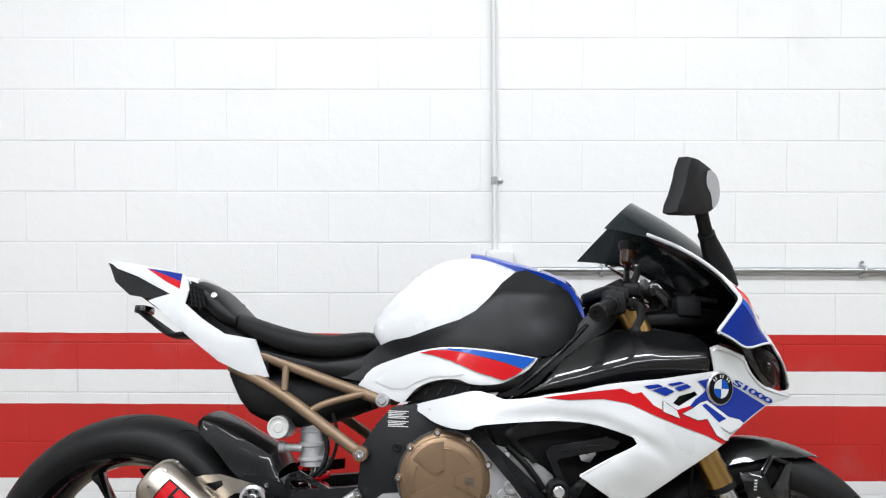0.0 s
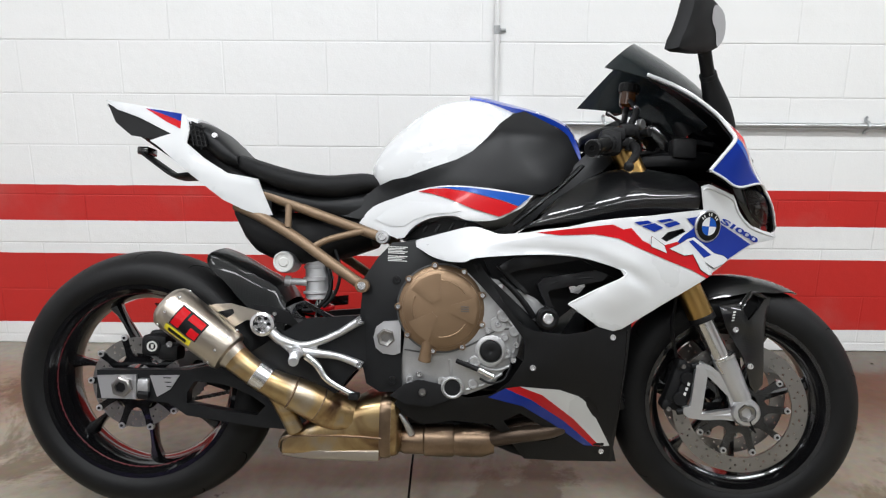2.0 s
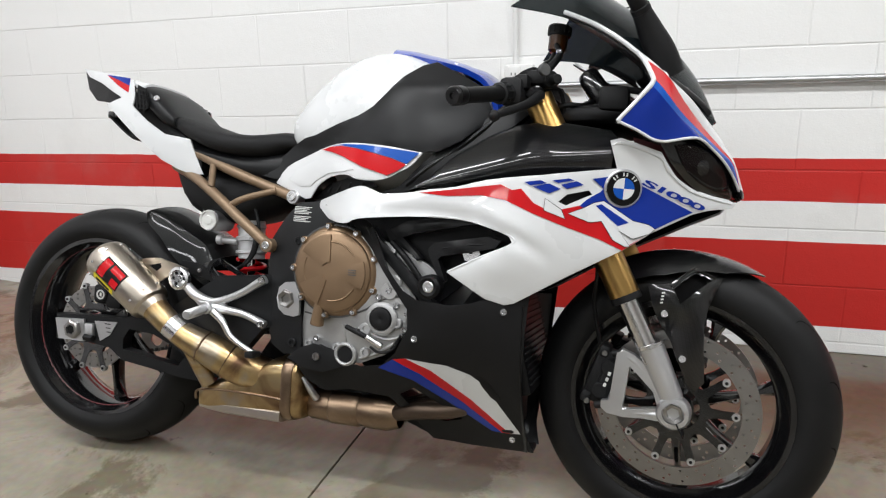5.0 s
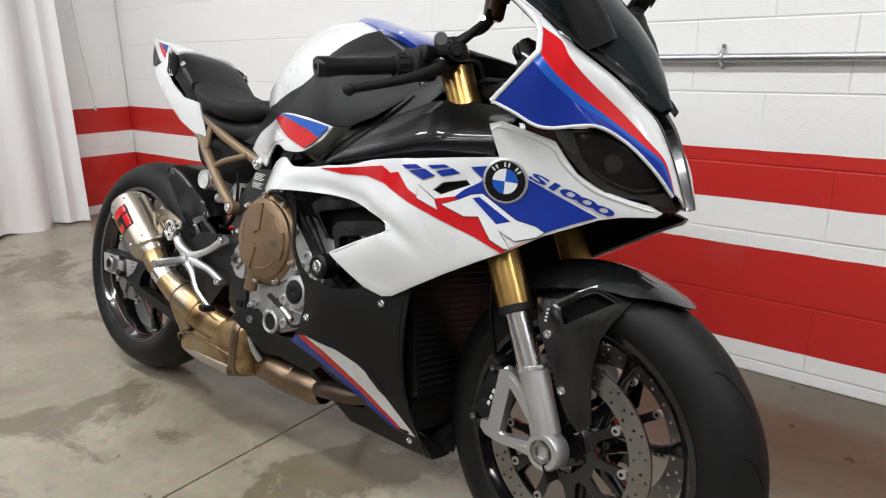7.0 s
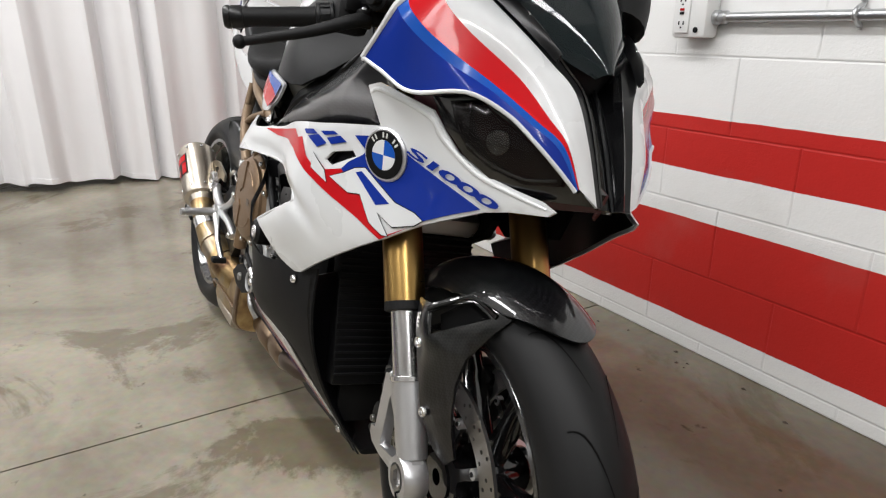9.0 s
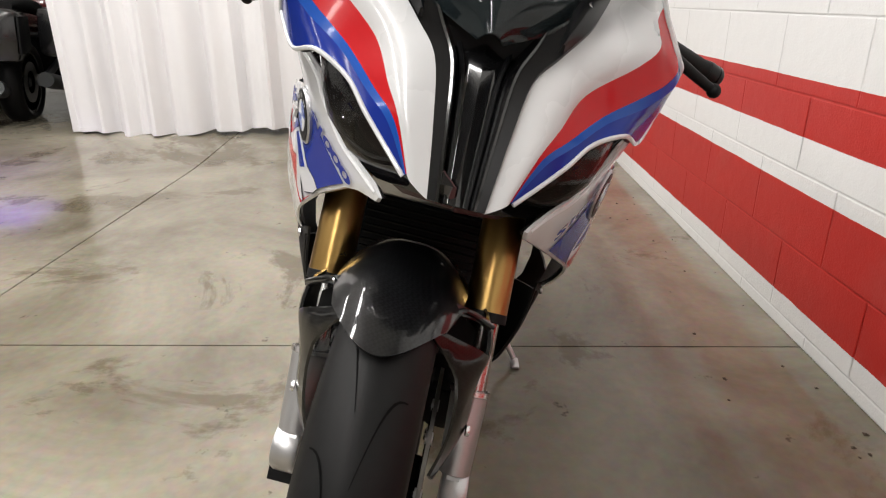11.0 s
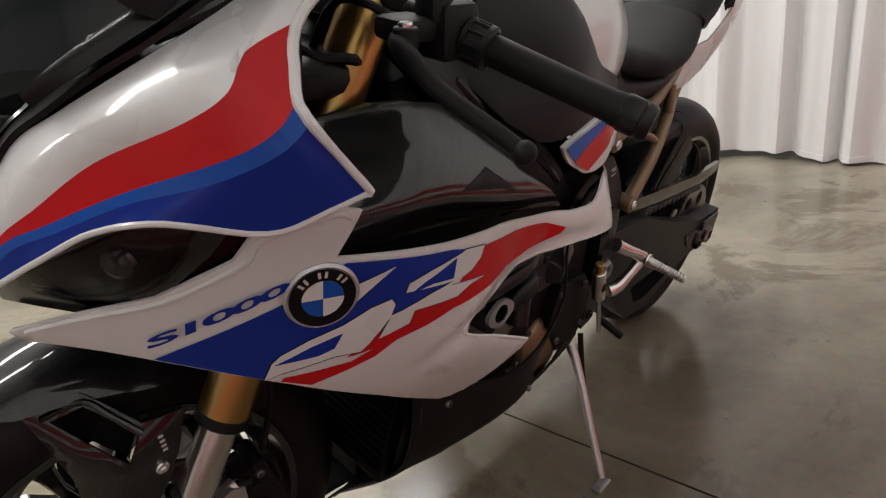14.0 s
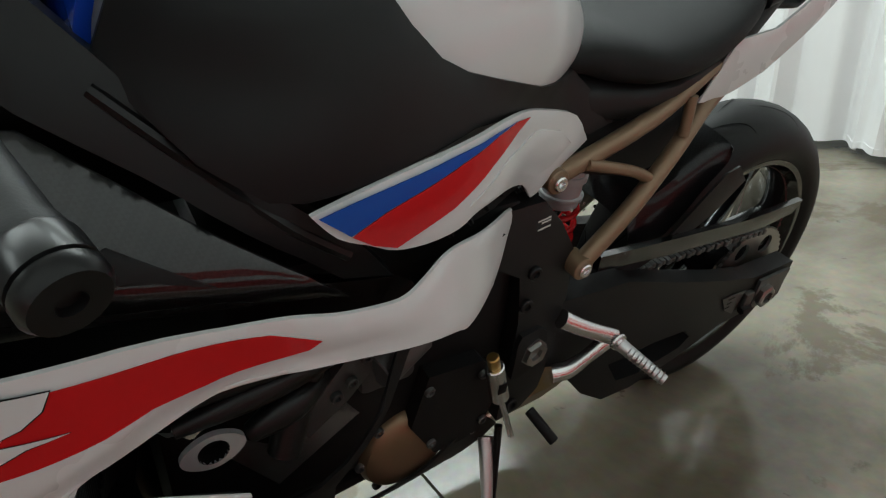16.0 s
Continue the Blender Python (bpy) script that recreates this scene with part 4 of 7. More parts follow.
# headlights under the cowl
HL = tps([(1.394, .817, .200), (1.457, .832, .165), (1.473, .781, .158), (1.548, .75, .052), (1.502, .739, .109), (1.532, .757, .078), (1.435, .797, .180), (1.42, .757, .175)])
hl_out = [(1.394, .819), (1.457, .834), (1.490, .820), (1.517, .797), (1.537, .772), (1.551, .750), (1.545, .732), (1.502, .724), (1.470, .735), (1.440, .758), (1.415, .785)]
lens_out = [(1.424, .818), (1.455, .827), (1.492, .806), (1.521, .782), (1.537, .764), (1.532, .749), (1.502, .740), (1.476, .749), (1.452, .765), (1.437, .788)]
for sd in SIDES:
    back = Vector((.016, .009)) if sd > 0 else Vector((0, 0))
    moved = lambda pts: [(x - back.x, z - back.y) for x, z in pts]
    sheet = lambda x, z: HL(x + back.x, z + back.y)
    hl = part("headlight", shell(moved([(1.345, .828), (1.394, .819), (1.457, .834), (1.490, .820), (1.517, .797), (1.537, .772), (1.551, .750), (1.545, .726), (1.500, .714), (1.455, .728), (1.405, .756), (1.350, .785)]), sheet, sd, 0.004, -0.040, step=0.02), LAMPIN, bike, "headlight with dark lens under the cowl")
    part("lens", shell(moved(lens_out), sheet, sd, 0.002, -0.006, step=0.02), LENS, hl, "clear dark headlight lens")
    part("bezel", shell(moved(hl_out), sheet, sd, 0.03, -0.012, [moved(lens_out)], step=0.02), GLOSSB, hl, "black bezel")
    part("light_guide", sweep([(x, sd * (sheet(x, z) - .012), z) for x, z in moved([(1.448, .772), (1.474, .755), (1.502, .747), (1.528, .755)])], .0022, 8), GREYM, hl, "thin running light guide")
    q = Vector((1.473 - back.x, sd * (HL(1.473, .783) - 0.030), .783 - back.y))
    part("projector", lathe([(0.014, 0), (0.016, 0.003), (0.014, 0.007), (0.011, 0.004), (0.008, 0.010), (0, 0.012)], q, (0.75, sd * 0.6, -0.1), 24), CHROME, hl, "chrome projector ring")

# side fairings
def widened(poly, d):
    """The outline moved outwards by d."""
    n = len(poly)
    turn = sum(poly[i][0] * poly[(i + 1) % n][1] - poly[(i + 1) % n][0] * poly[i][1] for i in range(n))
    sg = 1 if turn > 0 else -1
    out = []
    for i in range(n):
        p, q, r = (Vector(poly[k % n]) for k in (i - 1, i, i + 1))
        u, w = (q - p).normalized(), (r - q).normalized()
        m = (Vector((u.y, -u.x)) + Vector((w.y, -w.x)))
        m = m.normalized() if m.length > 1e-6 else Vector((u.y, -u.x))
        out.append(tuple(q + m * d * sg))
    return out


FAIR = tps([(.66, .665, .142), (.728, .628, .206), (.81, .633, .258), (.79, .698, .222), (1.019, .66, .245), (1.136, .607, .262), (1.012, .54, .268), (1.122, .484, .226), (1.239, .552, .215), (1.325, .722, .203), (1.333, .613, .195), (1.296, .81, .24), (1.53, .715, .087), (1.393, .797, .188), (1.299, .752, .22), (1.483, .682, .11), (.935, .70, .248)])
fair_out = [(.664, .660), (.676, .670), (.715, .681), (.756, .692), (.790, .701), (.815, .702), (.842, .694), (.862, .688), (.885, .689), (.925, .694), (.960, .702), (1.013, .710), (1.082, .727), (1.192, .742), (1.301, .756), (1.288, .808), (1.311, .817), (1.372, .797), (1.385, .770), (1.440, .738), (1.490, .729), (1.538, .718), (1.530, .707), (1.480, .684), (1.338, .612), (1.239, .551), (1.141, .489), (1.122, .484), (1.088, .493), (1.014, .541), (1.079, .575), (1.138, .606), (1.128, .623), (1.066, .640), (1.030, .646), (.985, .648), (.904, .643), (.815, .633), (.789, .623), (.753, .623), (.716, .632), (.690, .646)]
right_nose = [(1.320, .764), (1.306, .813), (1.325, .820), (1.398, .802), (1.413, .779), (1.429, .758), (1.460, .740), (1.499, .731), (1.529, .727), (1.546, .719), (1.538, .711), (1.493, .702), (1.464, .692), (1.392, .650), (1.341, .612)]
FLANK = {sd: list(smooth_line(fair_out[:14], 3)) + (fair_out[14:25] if sd > 0 else right_nose) + fair_out[25:33] + list(smooth_line(fair_out[33:], 3)) for sd in SIDES}
fair_hole = [(1.218, .693), (1.233, .708), (1.272, .719), (1.278, .712), (1.232, .687)]




def creased(x, z):
    """The flank with the hollow that runs along its side opening and on past its point."""
    d, line = 1.0, ((.80, .640), (.96, .656), (1.066, .646), (1.132, .622), (1.215, .578))
    for (x0, z0), (x1, z1) in zip(line, line[1:]):
        t = min(max(((x - x0) * (x1 - x0) + (z - z0) * (z1 - z0)) / ((x1 - x0) ** 2 + (z1 - z0) ** 2), 0), 1)
        d = min(d, math.hypot(x - x0 - t * (x1 - x0), z - z0 - t * (z1 - z0)))
    w = min(max((x - .80) / .1, 0), 1) * min(max((1.215 - x) / .06, 0), 1)
    k = max(0, 1 - d / .024)
    low = max(0, 1 - math.hypot(x - 1.10, (z - .555) * 1.6) / .07)
    return FAIR(x, z) - .009 * w * k * k * (3 - 2 * k) + .004 * low


# flank graphics, each side outlined on its own to fit the camera's view
ART = {
    1: (("red swoosh", RED, .0014, [(.941, .677), (.952, .672), (.996, .670), (1.033, .668), (1.070, .670), (1.104, .664), (1.132, .662), (1.171, .659), (1.198, .650), (1.236, .640), (1.259, .624), (1.282, .617), (1.322, .608), (1.350, .621), (1.347, .625), (1.283, .626), (1.260, .636), (1.288, .633), (1.270, .645), (1.262, .660), (1.257, .668), (1.220, .680), (1.167, .684), (1.150, .700), (1.131, .712), (1.125, .719), (1.05, .708), (.98, .694)]),
        ("blue block", BLUE, .0022, [(1.447, .670), (1.344, .714), (1.293, .749), (1.176, .733), (1.157, .727), (1.164, .706), (1.173, .695), (1.202, .689), (1.239, .672), (1.248, .671), (1.267, .646), (1.301, .640), (1.365, .628)]),
        ("white cut-out", WHITE, .0030, [(1.285, .720), (1.245, .734), (1.270, .712), (1.290, .693)]),
        ("white cut-out", WHITE, .0030, [(1.358, .646), (1.350, .654), (1.325, .666), (1.293, .676), (1.266, .690), (1.246, .695), (1.242, .688), (1.246, .674), (1.255, .661), (1.267, .646), (1.275, .638), (1.301, .640), (1.348, .633), (1.365, .627)]),
        ("white cut-out", WHITE, .0030, [(1.231, .699), (1.228, .709), (1.204, .717), (1.175, .723), (1.163, .725), (1.157, .727), (1.125, .721), (1.132, .708), (1.146, .699), (1.176, .691), (1.122, .683), (1.147, .682), (1.167, .674), (1.220, .674), (1.225, .659), (1.257, .649), (1.245, .675), (1.236, .677), (1.201, .689), (1.173, .695)]),
        ("blue bar", BLUE, .0037, [(1.356, .644), (1.324, .658), (1.294, .667), (1.302, .651), (1.317, .646)]),
        ("blue bar", BLUE, .0037, [(1.225, .697), (1.210, .706), (1.171, .722), (1.174, .699), (1.201, .701)])),
    -1: (("red swoosh", RED, .0014, [(.943, .694), (1.018, .706), (1.109, .719), (1.132, .709), (1.149, .713), (1.174, .687), (1.201, .675), (1.193, .695), (1.225, .679), (1.261, .690), (1.282, .682), (1.348, .620), (1.374, .638), (1.338, .610), (1.295, .628), (1.238, .645), (1.176, .666), (1.121, .689), (1.071, .696), (.998, .691)]),
         ("blue block", BLUE, .0022, [(1.257, .688), (1.270, .702), (1.293, .718), (1.317, .744), (1.364, .737), (1.463, .695), (1.428, .676), (1.392, .654), (1.370, .638), (1.326, .661)]),
         ("blue block", BLUE, .0022, [(1.278, .741), (1.305, .747), (1.308, .732), (1.299, .724)]),
         ("blue bar", BLUE, .0022, [(1.155, .726), (1.185, .731), (1.197, .726), (1.166, .720)]),
         ("blue bar", BLUE, .0022, [(1.171, .718), (1.201, .726), (1.222, .717), (1.201, .707)]),
         ("blue bar", BLUE, .0022, [(1.206, .732), (1.236, .738), (1.246, .735), (1.217, .728)]),
         ("blue bar", BLUE, .0022, [(1.222, .725), (1.250, .734), (1.263, .728), (1.233, .718)]),
         ("white cut-out", WHITE, .0030, [(1.238, .672), (1.264, .684), (1.283, .696), (1.300, .701), (1.354, .668), (1.383, .663), (1.395, .656), (1.385, .646), (1.356, .634), (1.330, .647), (1.351, .619), (1.342, .618), (1.320, .629), (1.298, .663), (1.276, .659)]),
         ("white cut-out", WHITE, .0030, [(1.195, .697), (1.225, .678), (1.232, .662), (1.194, .675)]),
         ("blue bar", BLUE, .0037, [(1.286, .691), (1.296, .695), (1.347, .664), (1.327, .656)]))}
for sd in SIDES:
    fr = part("side_fairing", shell(FLANK[sd], creased, sd, 0.004, holes=[fair_hole] if sd < 0 else [], step=0.010), WHITE, bike, "white side fairing with red and blue graphics")
    part("fairing_liner", shell(widened(FLANK[sd], -0.005), creased, sd, 0.002, -0.0075, holes=[fair_hole] if sd < 0 else [], step=0.03), INK, fr, "black inner face of the fairing")
    for what, mm, lift, shape in ART[sd]:
        part("graphic", shell(shape, FAIR, sd, 0.0006, lift, [fair_hole] if sd < 0 and mm is not RED else (), 0.012, 0.0), mm, fr, what)
        if mm is WHITE:
            part("graphic_outline", shell(widened(shape, 0.0013), FAIR, sd, 0.0004, lift - 0.0004, [fair_hole] if sd < 0 else (), 0.012, 0.0), INK, fr, "thin black outline")
    if sd < 0:
        part("fairing_slot", shell([(1.210, .690), (1.230, .714), (1.274, .725), (1.286, .712), (1.232, .680)], FAIR, sd, 0.003, -0.016), INK, fr, "black slot behind the fairing")
    bx, bz = (1.332, .728) if sd < 0 else (1.313, .717)
    e = 0.01
    nrm = Vector((-(FAIR(bx + e, bz) - FAIR(bx - e, bz)) / (2 * e), 1, -(FAIR(bx, bz + e) - FAIR(bx, bz - e)) / (2 * e))).normalized()
    at = Vector((bx, FAIR(bx, bz) + 0.002, bz))
    if sd < 0:
        at.y, nrm.y = -at.y, -nrm.y
    badge = part("badge", lathe([(0.0360, -0.004), (0.0370, 0.003), (0.0345, 0.0055), (0.0325, 0.005), (0, 0.005)], at, nrm, 40), SILVERP, fr, "round emblem, black ring with blue and white quarters")
    part("emblem_ring", lathe([(0.0205, 0.0055), (0.0325, 0.0055), (0.0325, 0.0062), (0.0205, 0.0065)], at, nrm, 40), INK, badge)
    u = nrm.cross(Vector((0, 0, 1))).normalized(); w = u.cross(nrm)
    for k in range(4):
        bm = bmesh.new()
        o = at + nrm * 0.0068
        arc = [o] + [o + (u * math.cos(a) + w * math.sin(a)) * 0.0205 for a in np.linspace(k * math.pi / 2, (k + 1) * math.pi / 2, 9)]
        bm.faces.new([bm.verts.new(p) for p in arc])
        part("emblem_quarter", bm, SKY if k % 2 else WHITE, badge, smooth=False)
    for k in range(3):
        for dk in (-0.12, 0.12):
            a = math.pi / 2 + (k - 1) * 0.75 + dk
            o = at + nrm * 0.0066
            rad, tan = u * math.cos(a) + w * math.sin(a), w * math.cos(a) - u * math.sin(a)
            bm = bmesh.new()
            bm.faces.new([bm.verts.new(o + rad * r_ + tan * t_) for r_, t_ in ((.0235, -.0014), (.0305, -.0014), (.0305, .0014), (.0235, .0014))])
            part("emblem_mark", bm, LABEL, badge, smooth=False)
    part("vent_lip", sweep([(a, sd * (creased(a, b) - 0.003), b) for a, b in ((.96, .649), (1.022, .648), (1.066, .642), (1.128, .623), (1.138, .606), (1.079, .576), (1.016, .542))], 0.0025, 8, 4), WHITE, fr)
    part("shelf_edge", sweep([(a, sd * (FAIR(a, b) - 0.001), b) for a, b in (((1.296, .800), (1.315, .808), (1.366, .790), (1.380, .765), (1.436, .733), (1.488, .724), (1.528, .716)) if sd > 0 else ((1.312, .805), (1.328, .811), (1.394, .794), (1.412, .770), (1.452, .738), (1.500, .725), (1.536, .719)))], [.002, .0035, .004, .004, .0035, .003, .002], 8, 4), WHITE, fr, "raised upper fairing edge")

# model lettering on both flanks
def lettering(text, sd, start, end, height, parent):
    cu = bpy.data.curves.new("text", "FONT")
    cu.body, cu.size, cu.resolution_u, cu.offset = text, 1.0, 3, 0.028
    cu.space_character = 0.82
    tmp = new("text", cu)
    bpy.context.view_layer.update()
    me = bpy.data.meshes.new_from_object(tmp)
    bpy.data.objects.remove(tmp)
    bm = bmesh.new(); bm.from_mesh(me); bpy.data.meshes.remove(me)
    bmesh.ops.triangulate(bm, faces=bm.faces)
    bmesh.ops.subdivide_edges(bm, edges=bm.edges, cuts=1)
    w = max(v.co.x for v in bm.verts); h = max(v.co.y for v in bm.verts)
    a, b = Vector(start), Vector(end)
    along = b - a
    upv = Vector((-along.y, along.x)).normalized()
    if upv.y < 0:
        upv = -upv
    for v in bm.verts:
        q = a + along * (v.co.x / w) + (upv + along.normalized() * 0.45) * (height * v.co.y / h)
        v.co = (q.x, sd * (FAIR(q.x, q.y) + 0.0042), q.y)
    return part("lettering", bm, BLUE, parent, "dark blue slanted lettering", smooth=False)


for fr_ in [o for o in bike.children if o.name.startswith("side_fairing")]:
    if min(v.co.y for v in fr_.data.vertices) < -0.1:
        lettering("S1000", -1, (1.364, .7395), (1.480, .6985), .0125, fr_)
    else:
        lettering("S1000", 1, (1.452, .6835), (1.342, .7300), .0118, fr_)

# carbon panels, frame spars and tank
SP = tps([(1.06, .90, .125), (1.085, .87, .145), (.94, .72, .205), (.888, .695, .205), (.935, .778, .205), (1.004, .81, .165)])
TB = tps([(.911, .987, .122), (.963, .956, .140), (1.04, .88, .130), (.96, .785, .205), (.87, .92, .180), (.95, .87, .195), (.76, .80, .182), (.66, .775, .142), (.58, .735, .114), (.49, .722, .106), (.582, .803, .105), (.782, .853, .175)])
TR = tps([(.538, .71, .105), (.674, .783, .150), (.935, .778, .223), (.885, .735, .222), (.748, .725, .200), (.63, .674, .135), (.758, .794, .192)])
TANK = [(.558, .836, .075, .020, 2.6, 0), (.569, .833, .100, .048, 2.5, 0), (.592, .836, .115, .082, 2.4, 0), (.626, .843, .132, .110, 2.4, 0), (.674, .850, .148, .144, 2.3, 0), (.722, .857, .160, .163, 2.3, 0), (.778, .862, .167, .169, 2.4, 0), (.83, .863, .167, .165, 2.4, 0), (.89, .858, .160, .152, 2.4, 0), (.97, .848, .140, .124, 2.4, 0), (1.035, .840, .115, .098, 2.4, 0), (1.06, .835, .09, .06, 2.4, 0)]


def cover_sheet(x, z):
    """The side cover follows its own sheet but never sinks into the tank; a shallow hollow takes the knee."""
    xs = [q[0] for q in TANK]
    zc, hw, hh, p = (float(np.interp(x, xs, [q[k] for q in TANK])) for k in (1, 2, 3, 4))
    v = min(abs(z - zc) / hh, 1)
    own = TB(x, z) - 0.010 * math.exp(-((x - 0.96) / 0.05) ** 2 - ((z - 0.865) / 0.030) ** 2) + 0.007 * math.exp(-((x - 0.93) / 0.07) ** 2 - ((z - 0.925) / 0.022) ** 2)
    return max(own, hw * (1 - v ** p) ** (1 / p) + 0.005)


def panel_sheet(x, z):
    """The upper panel: a low crease that rises forward, a flat facet leaning in above it, a hollow below, and a fold near the front."""
    zc = .714 + (x - .95) * (.29 if x < 1.15 else .15) + (.028 if x >= 1.15 else 0)
    d = z - zc
    soft = math.sqrt(d * d + .00014)
    up, dn = (soft + d) / 2, (soft - d) / 2
    y = .228 - .50 * up - 3.2 * up * up - .55 * dn * math.exp(-dn * 6)
    return y - .30 * max(0, x - (1.215 - (z - .76) * .7)) * min(1, up / .05)


tri_out = [(.532, .706), (.565, .746), (.630, .772), (.685, .789), (.746, .796), (.840, .791), (.937, .777), (.915, .751), (.885, .734), (.862, .722), (.828, .716), (.790, .717), (.762, .726), (.714, .722), (.672, .704), (.645, .674), (.628, .672)]
tri_out = list(smooth_line(tri_out[:7], 3))[:-1] + list(smooth_line(tri_out[6:16], 3)) + tri_out[16:]
for sd in SIDES:
    part("upper_panel", shell([(.900, .680), (.937, .716), (.998, .762), (1.062, .814), (1.106, .848), (1.16, .860), (1.204, .862), (1.30, .856), (1.302, .750), (1.192, .736), (1.084, .722), (1.0, .706), (.93, .690)] if sd > 0 else [(.895, .692), (.952, .727), (.998, .780), (1.063, .827), (1.12, .852), (1.204, .860), (1.30, .848), (1.316, .828), (1.309, .764), (1.192, .743), (1.084, .729), (.987, .716), (.92, .704)], panel_sheet, sd, 0.004, step=0.006), CARBONF, bike, "gloss carbon fibre upper side panel")
    up_ = [o for o in bike.children if o.name.startswith("upper_panel")][-1]
    if sd > 0:
        part("panel_inlay", shell([(1.128, .772), (1.074, .782), (1.010, .735), (1.05, .752)], lambda x, z: panel_sheet(x, z) + .0022, sd, .002, step=.006), MATTE, up_, "matte triangular inlay")
        part("panel_slot", shell([(1.16, .752), (1.00, .716), (.985, .709), (1.02, .713), (1.15, .744)], lambda x, z: panel_sheet(x, z) + .0022, sd, .002, step=.006), GROOVE, up_, "narrow dark slot")
    spar = part("frame_spar", shell([(1.110, .950), (1.155, .910), (1.105, .856), (1.062, .820), (.998, .768), (.937, .722), (.900, .688), (.850, .676), (.885, .722), (.935, .768), (1.004, .822), (1.050, .880)] if sd > 0 else [(1.110, .935), (1.150, .895), (1.105, .850), (1.062, .826), (.998, .780), (.945, .728), (.895, .695), (.835, .690), (.880, .708), (.921, .750), (.980, .810), (1.030, .852)], SP, sd, 0.03, -0.004, step=0.025), GREY, bike, "black aluminium frame spar")
    part("spar_rib", sweep([(x, sd * (SP(x, z) - 0.007), z) for x, z in ((1.060, .862), (.995, .798), (.942, .752), (.895, .712))], 0.006, 8), SATIN, spar)
    tc = part("tank_cover", shell([(.921, .990), (.963, .968), (1.025, .937), (1.056, .874), (1.004, .812), (.961, .783), (.935, .780), (.859, .79), (.758, .796), (.674, .782), (.575, .740), (.535, .715), (.491, .722), (.529, .762), (.575, .798), *[(x, z - (.016 if sd > 0 else 0)) for x, z in ((.612, .812), (.648, .818), (.702, .838), (.764, .860), (.800, .880), (.833, .912), (.862, .950))], (.893, .980)], cover_sheet, sd, 0.006, step=0.014), GREY, bike, "satin dark grey tank side cover")
    tp = part("tank_side_panel", shell(tri_out, TR, sd, 0.005, 0.004, step=0.012), WHITE, bike, "white tank side panel with blue and red flash")
    part("flash", decal([(.705, .790), (.746, .793), (.799, .791), (.891, .781), (.932, .776), (.905, .752), (.870, .764), (.835, .772), (.787, .783), (.74, .790)], TR, sd, 0.0075, 0.012), SKY, tp, "blue flash")
    part("flash", decal([(.676, .783), (.705, .789), (.74, .789), (.787, .782), (.835, .771), (.870, .763), (.904, .751), (.885, .737), (.862, .727), (.834, .735), (.801, .744), (.747, .766), (.705, .778)], TR, sd, 0.0075, 0.012), RED, tp, "red flash")
    part("panel_step", shell([(.572, .716), (.600, .740), (.655, .760), (.720, .757), (.780, .738), (.755, .733), (.708, .730), (.668, .716), (.645, .702), (.610, .700)], TR, sd, 0.003, 0.0075, step=0.015), WHITE, tp, "stepped lower face of the panel")
    vent = part("side_vent", shell([(.635, .672), (.690, .708), (.750, .722), (.811, .714), (.83, .706), (.700, .678)], TR, sd, 0.01, -0.022), MATTE, bike, "black slatted vent under the tank panel")
    for x in (.69, .72, .75, .78):
        part("slat", sweep([(x, sd * (TR(x, .69) - 0.021), .690), (x + 0.012, sd * (TR(x, .71) - 0.021), .712)], 0.003, 6, 1), GREY, vent)

tank = part("fuel_tank", loft(TANK, 40), WHITE, bike, "white fuel tank")
strip_line = [(.790, .056, 1.032), (.84, .075, 1.024), (.887, .088, 1.012), (.935, .098, 1.000), (.985, .104, .984), (1.03, .106, .958), (1.055, .106, .913), (1.064, .106, .872)]


def cap_at(u, v):
    q = smooth_line(strip_line, 6)
    i = u * (len(q) - 1); k = min(int(i), len(q) - 2)
    e = q[k] + (q[k + 1] - q[k]) * (i - k)
    s = 2 * v - 1
    return (e[0] + 0.010 * (1 - s * s) * (u > 0.6), s * e[1], e[2] + 0.016 * (1 - s * s) - 0.006 * abs(s) ** 6)


part("tank_cap", grid(cap_at, 24, 14, 0.012), BLUELAC, bike, "metallic blue airbox cover over the tank")
for sd in SIDES:
    bolt((.955, sd * 0.088, .990), (0.2, 0, 1), 0.006, ALUB, tank)

# seat and tail
part("rider_seat", loft([(.215, .850, .055, .012, 2.6, 0), (.235, .842, .098, .024, 2.8, 0), (.31, .816, .128, .029, 3, 0), (.38, .798, .140, .031, 3, 0), (.45, .792, .138, .031, 3, 0), (.50, .797, .120, .033, 3, 0), (.545, .806, .112, .028, 2.8, 0), (.583, .802, .096, .020, 2.6, 0), (.60, .800, .070, .010, 2.5, 0)], 32), SEATM, bike, "black textured rider's seat")
part("seat_base", loft([(.27, .775, .100, .022, 3, 0), (.40, .748, .120, .026, 3, 0), (.50, .742, .108, .040, 3, 0), (.60, .752, .100, .05, 3, 0), (.68, .765, .11, .05, 3, 0)], 24), GREY, bike, "dark seat base panel")
TL = tps([(-.131, .995, .032), (-.09, .940, .054), (.10, .930, .110), (.16, .90, .118), (.29, .80, .112), (.322, .720, .104), (.21, .75, .112), (.045, .876, .108)])
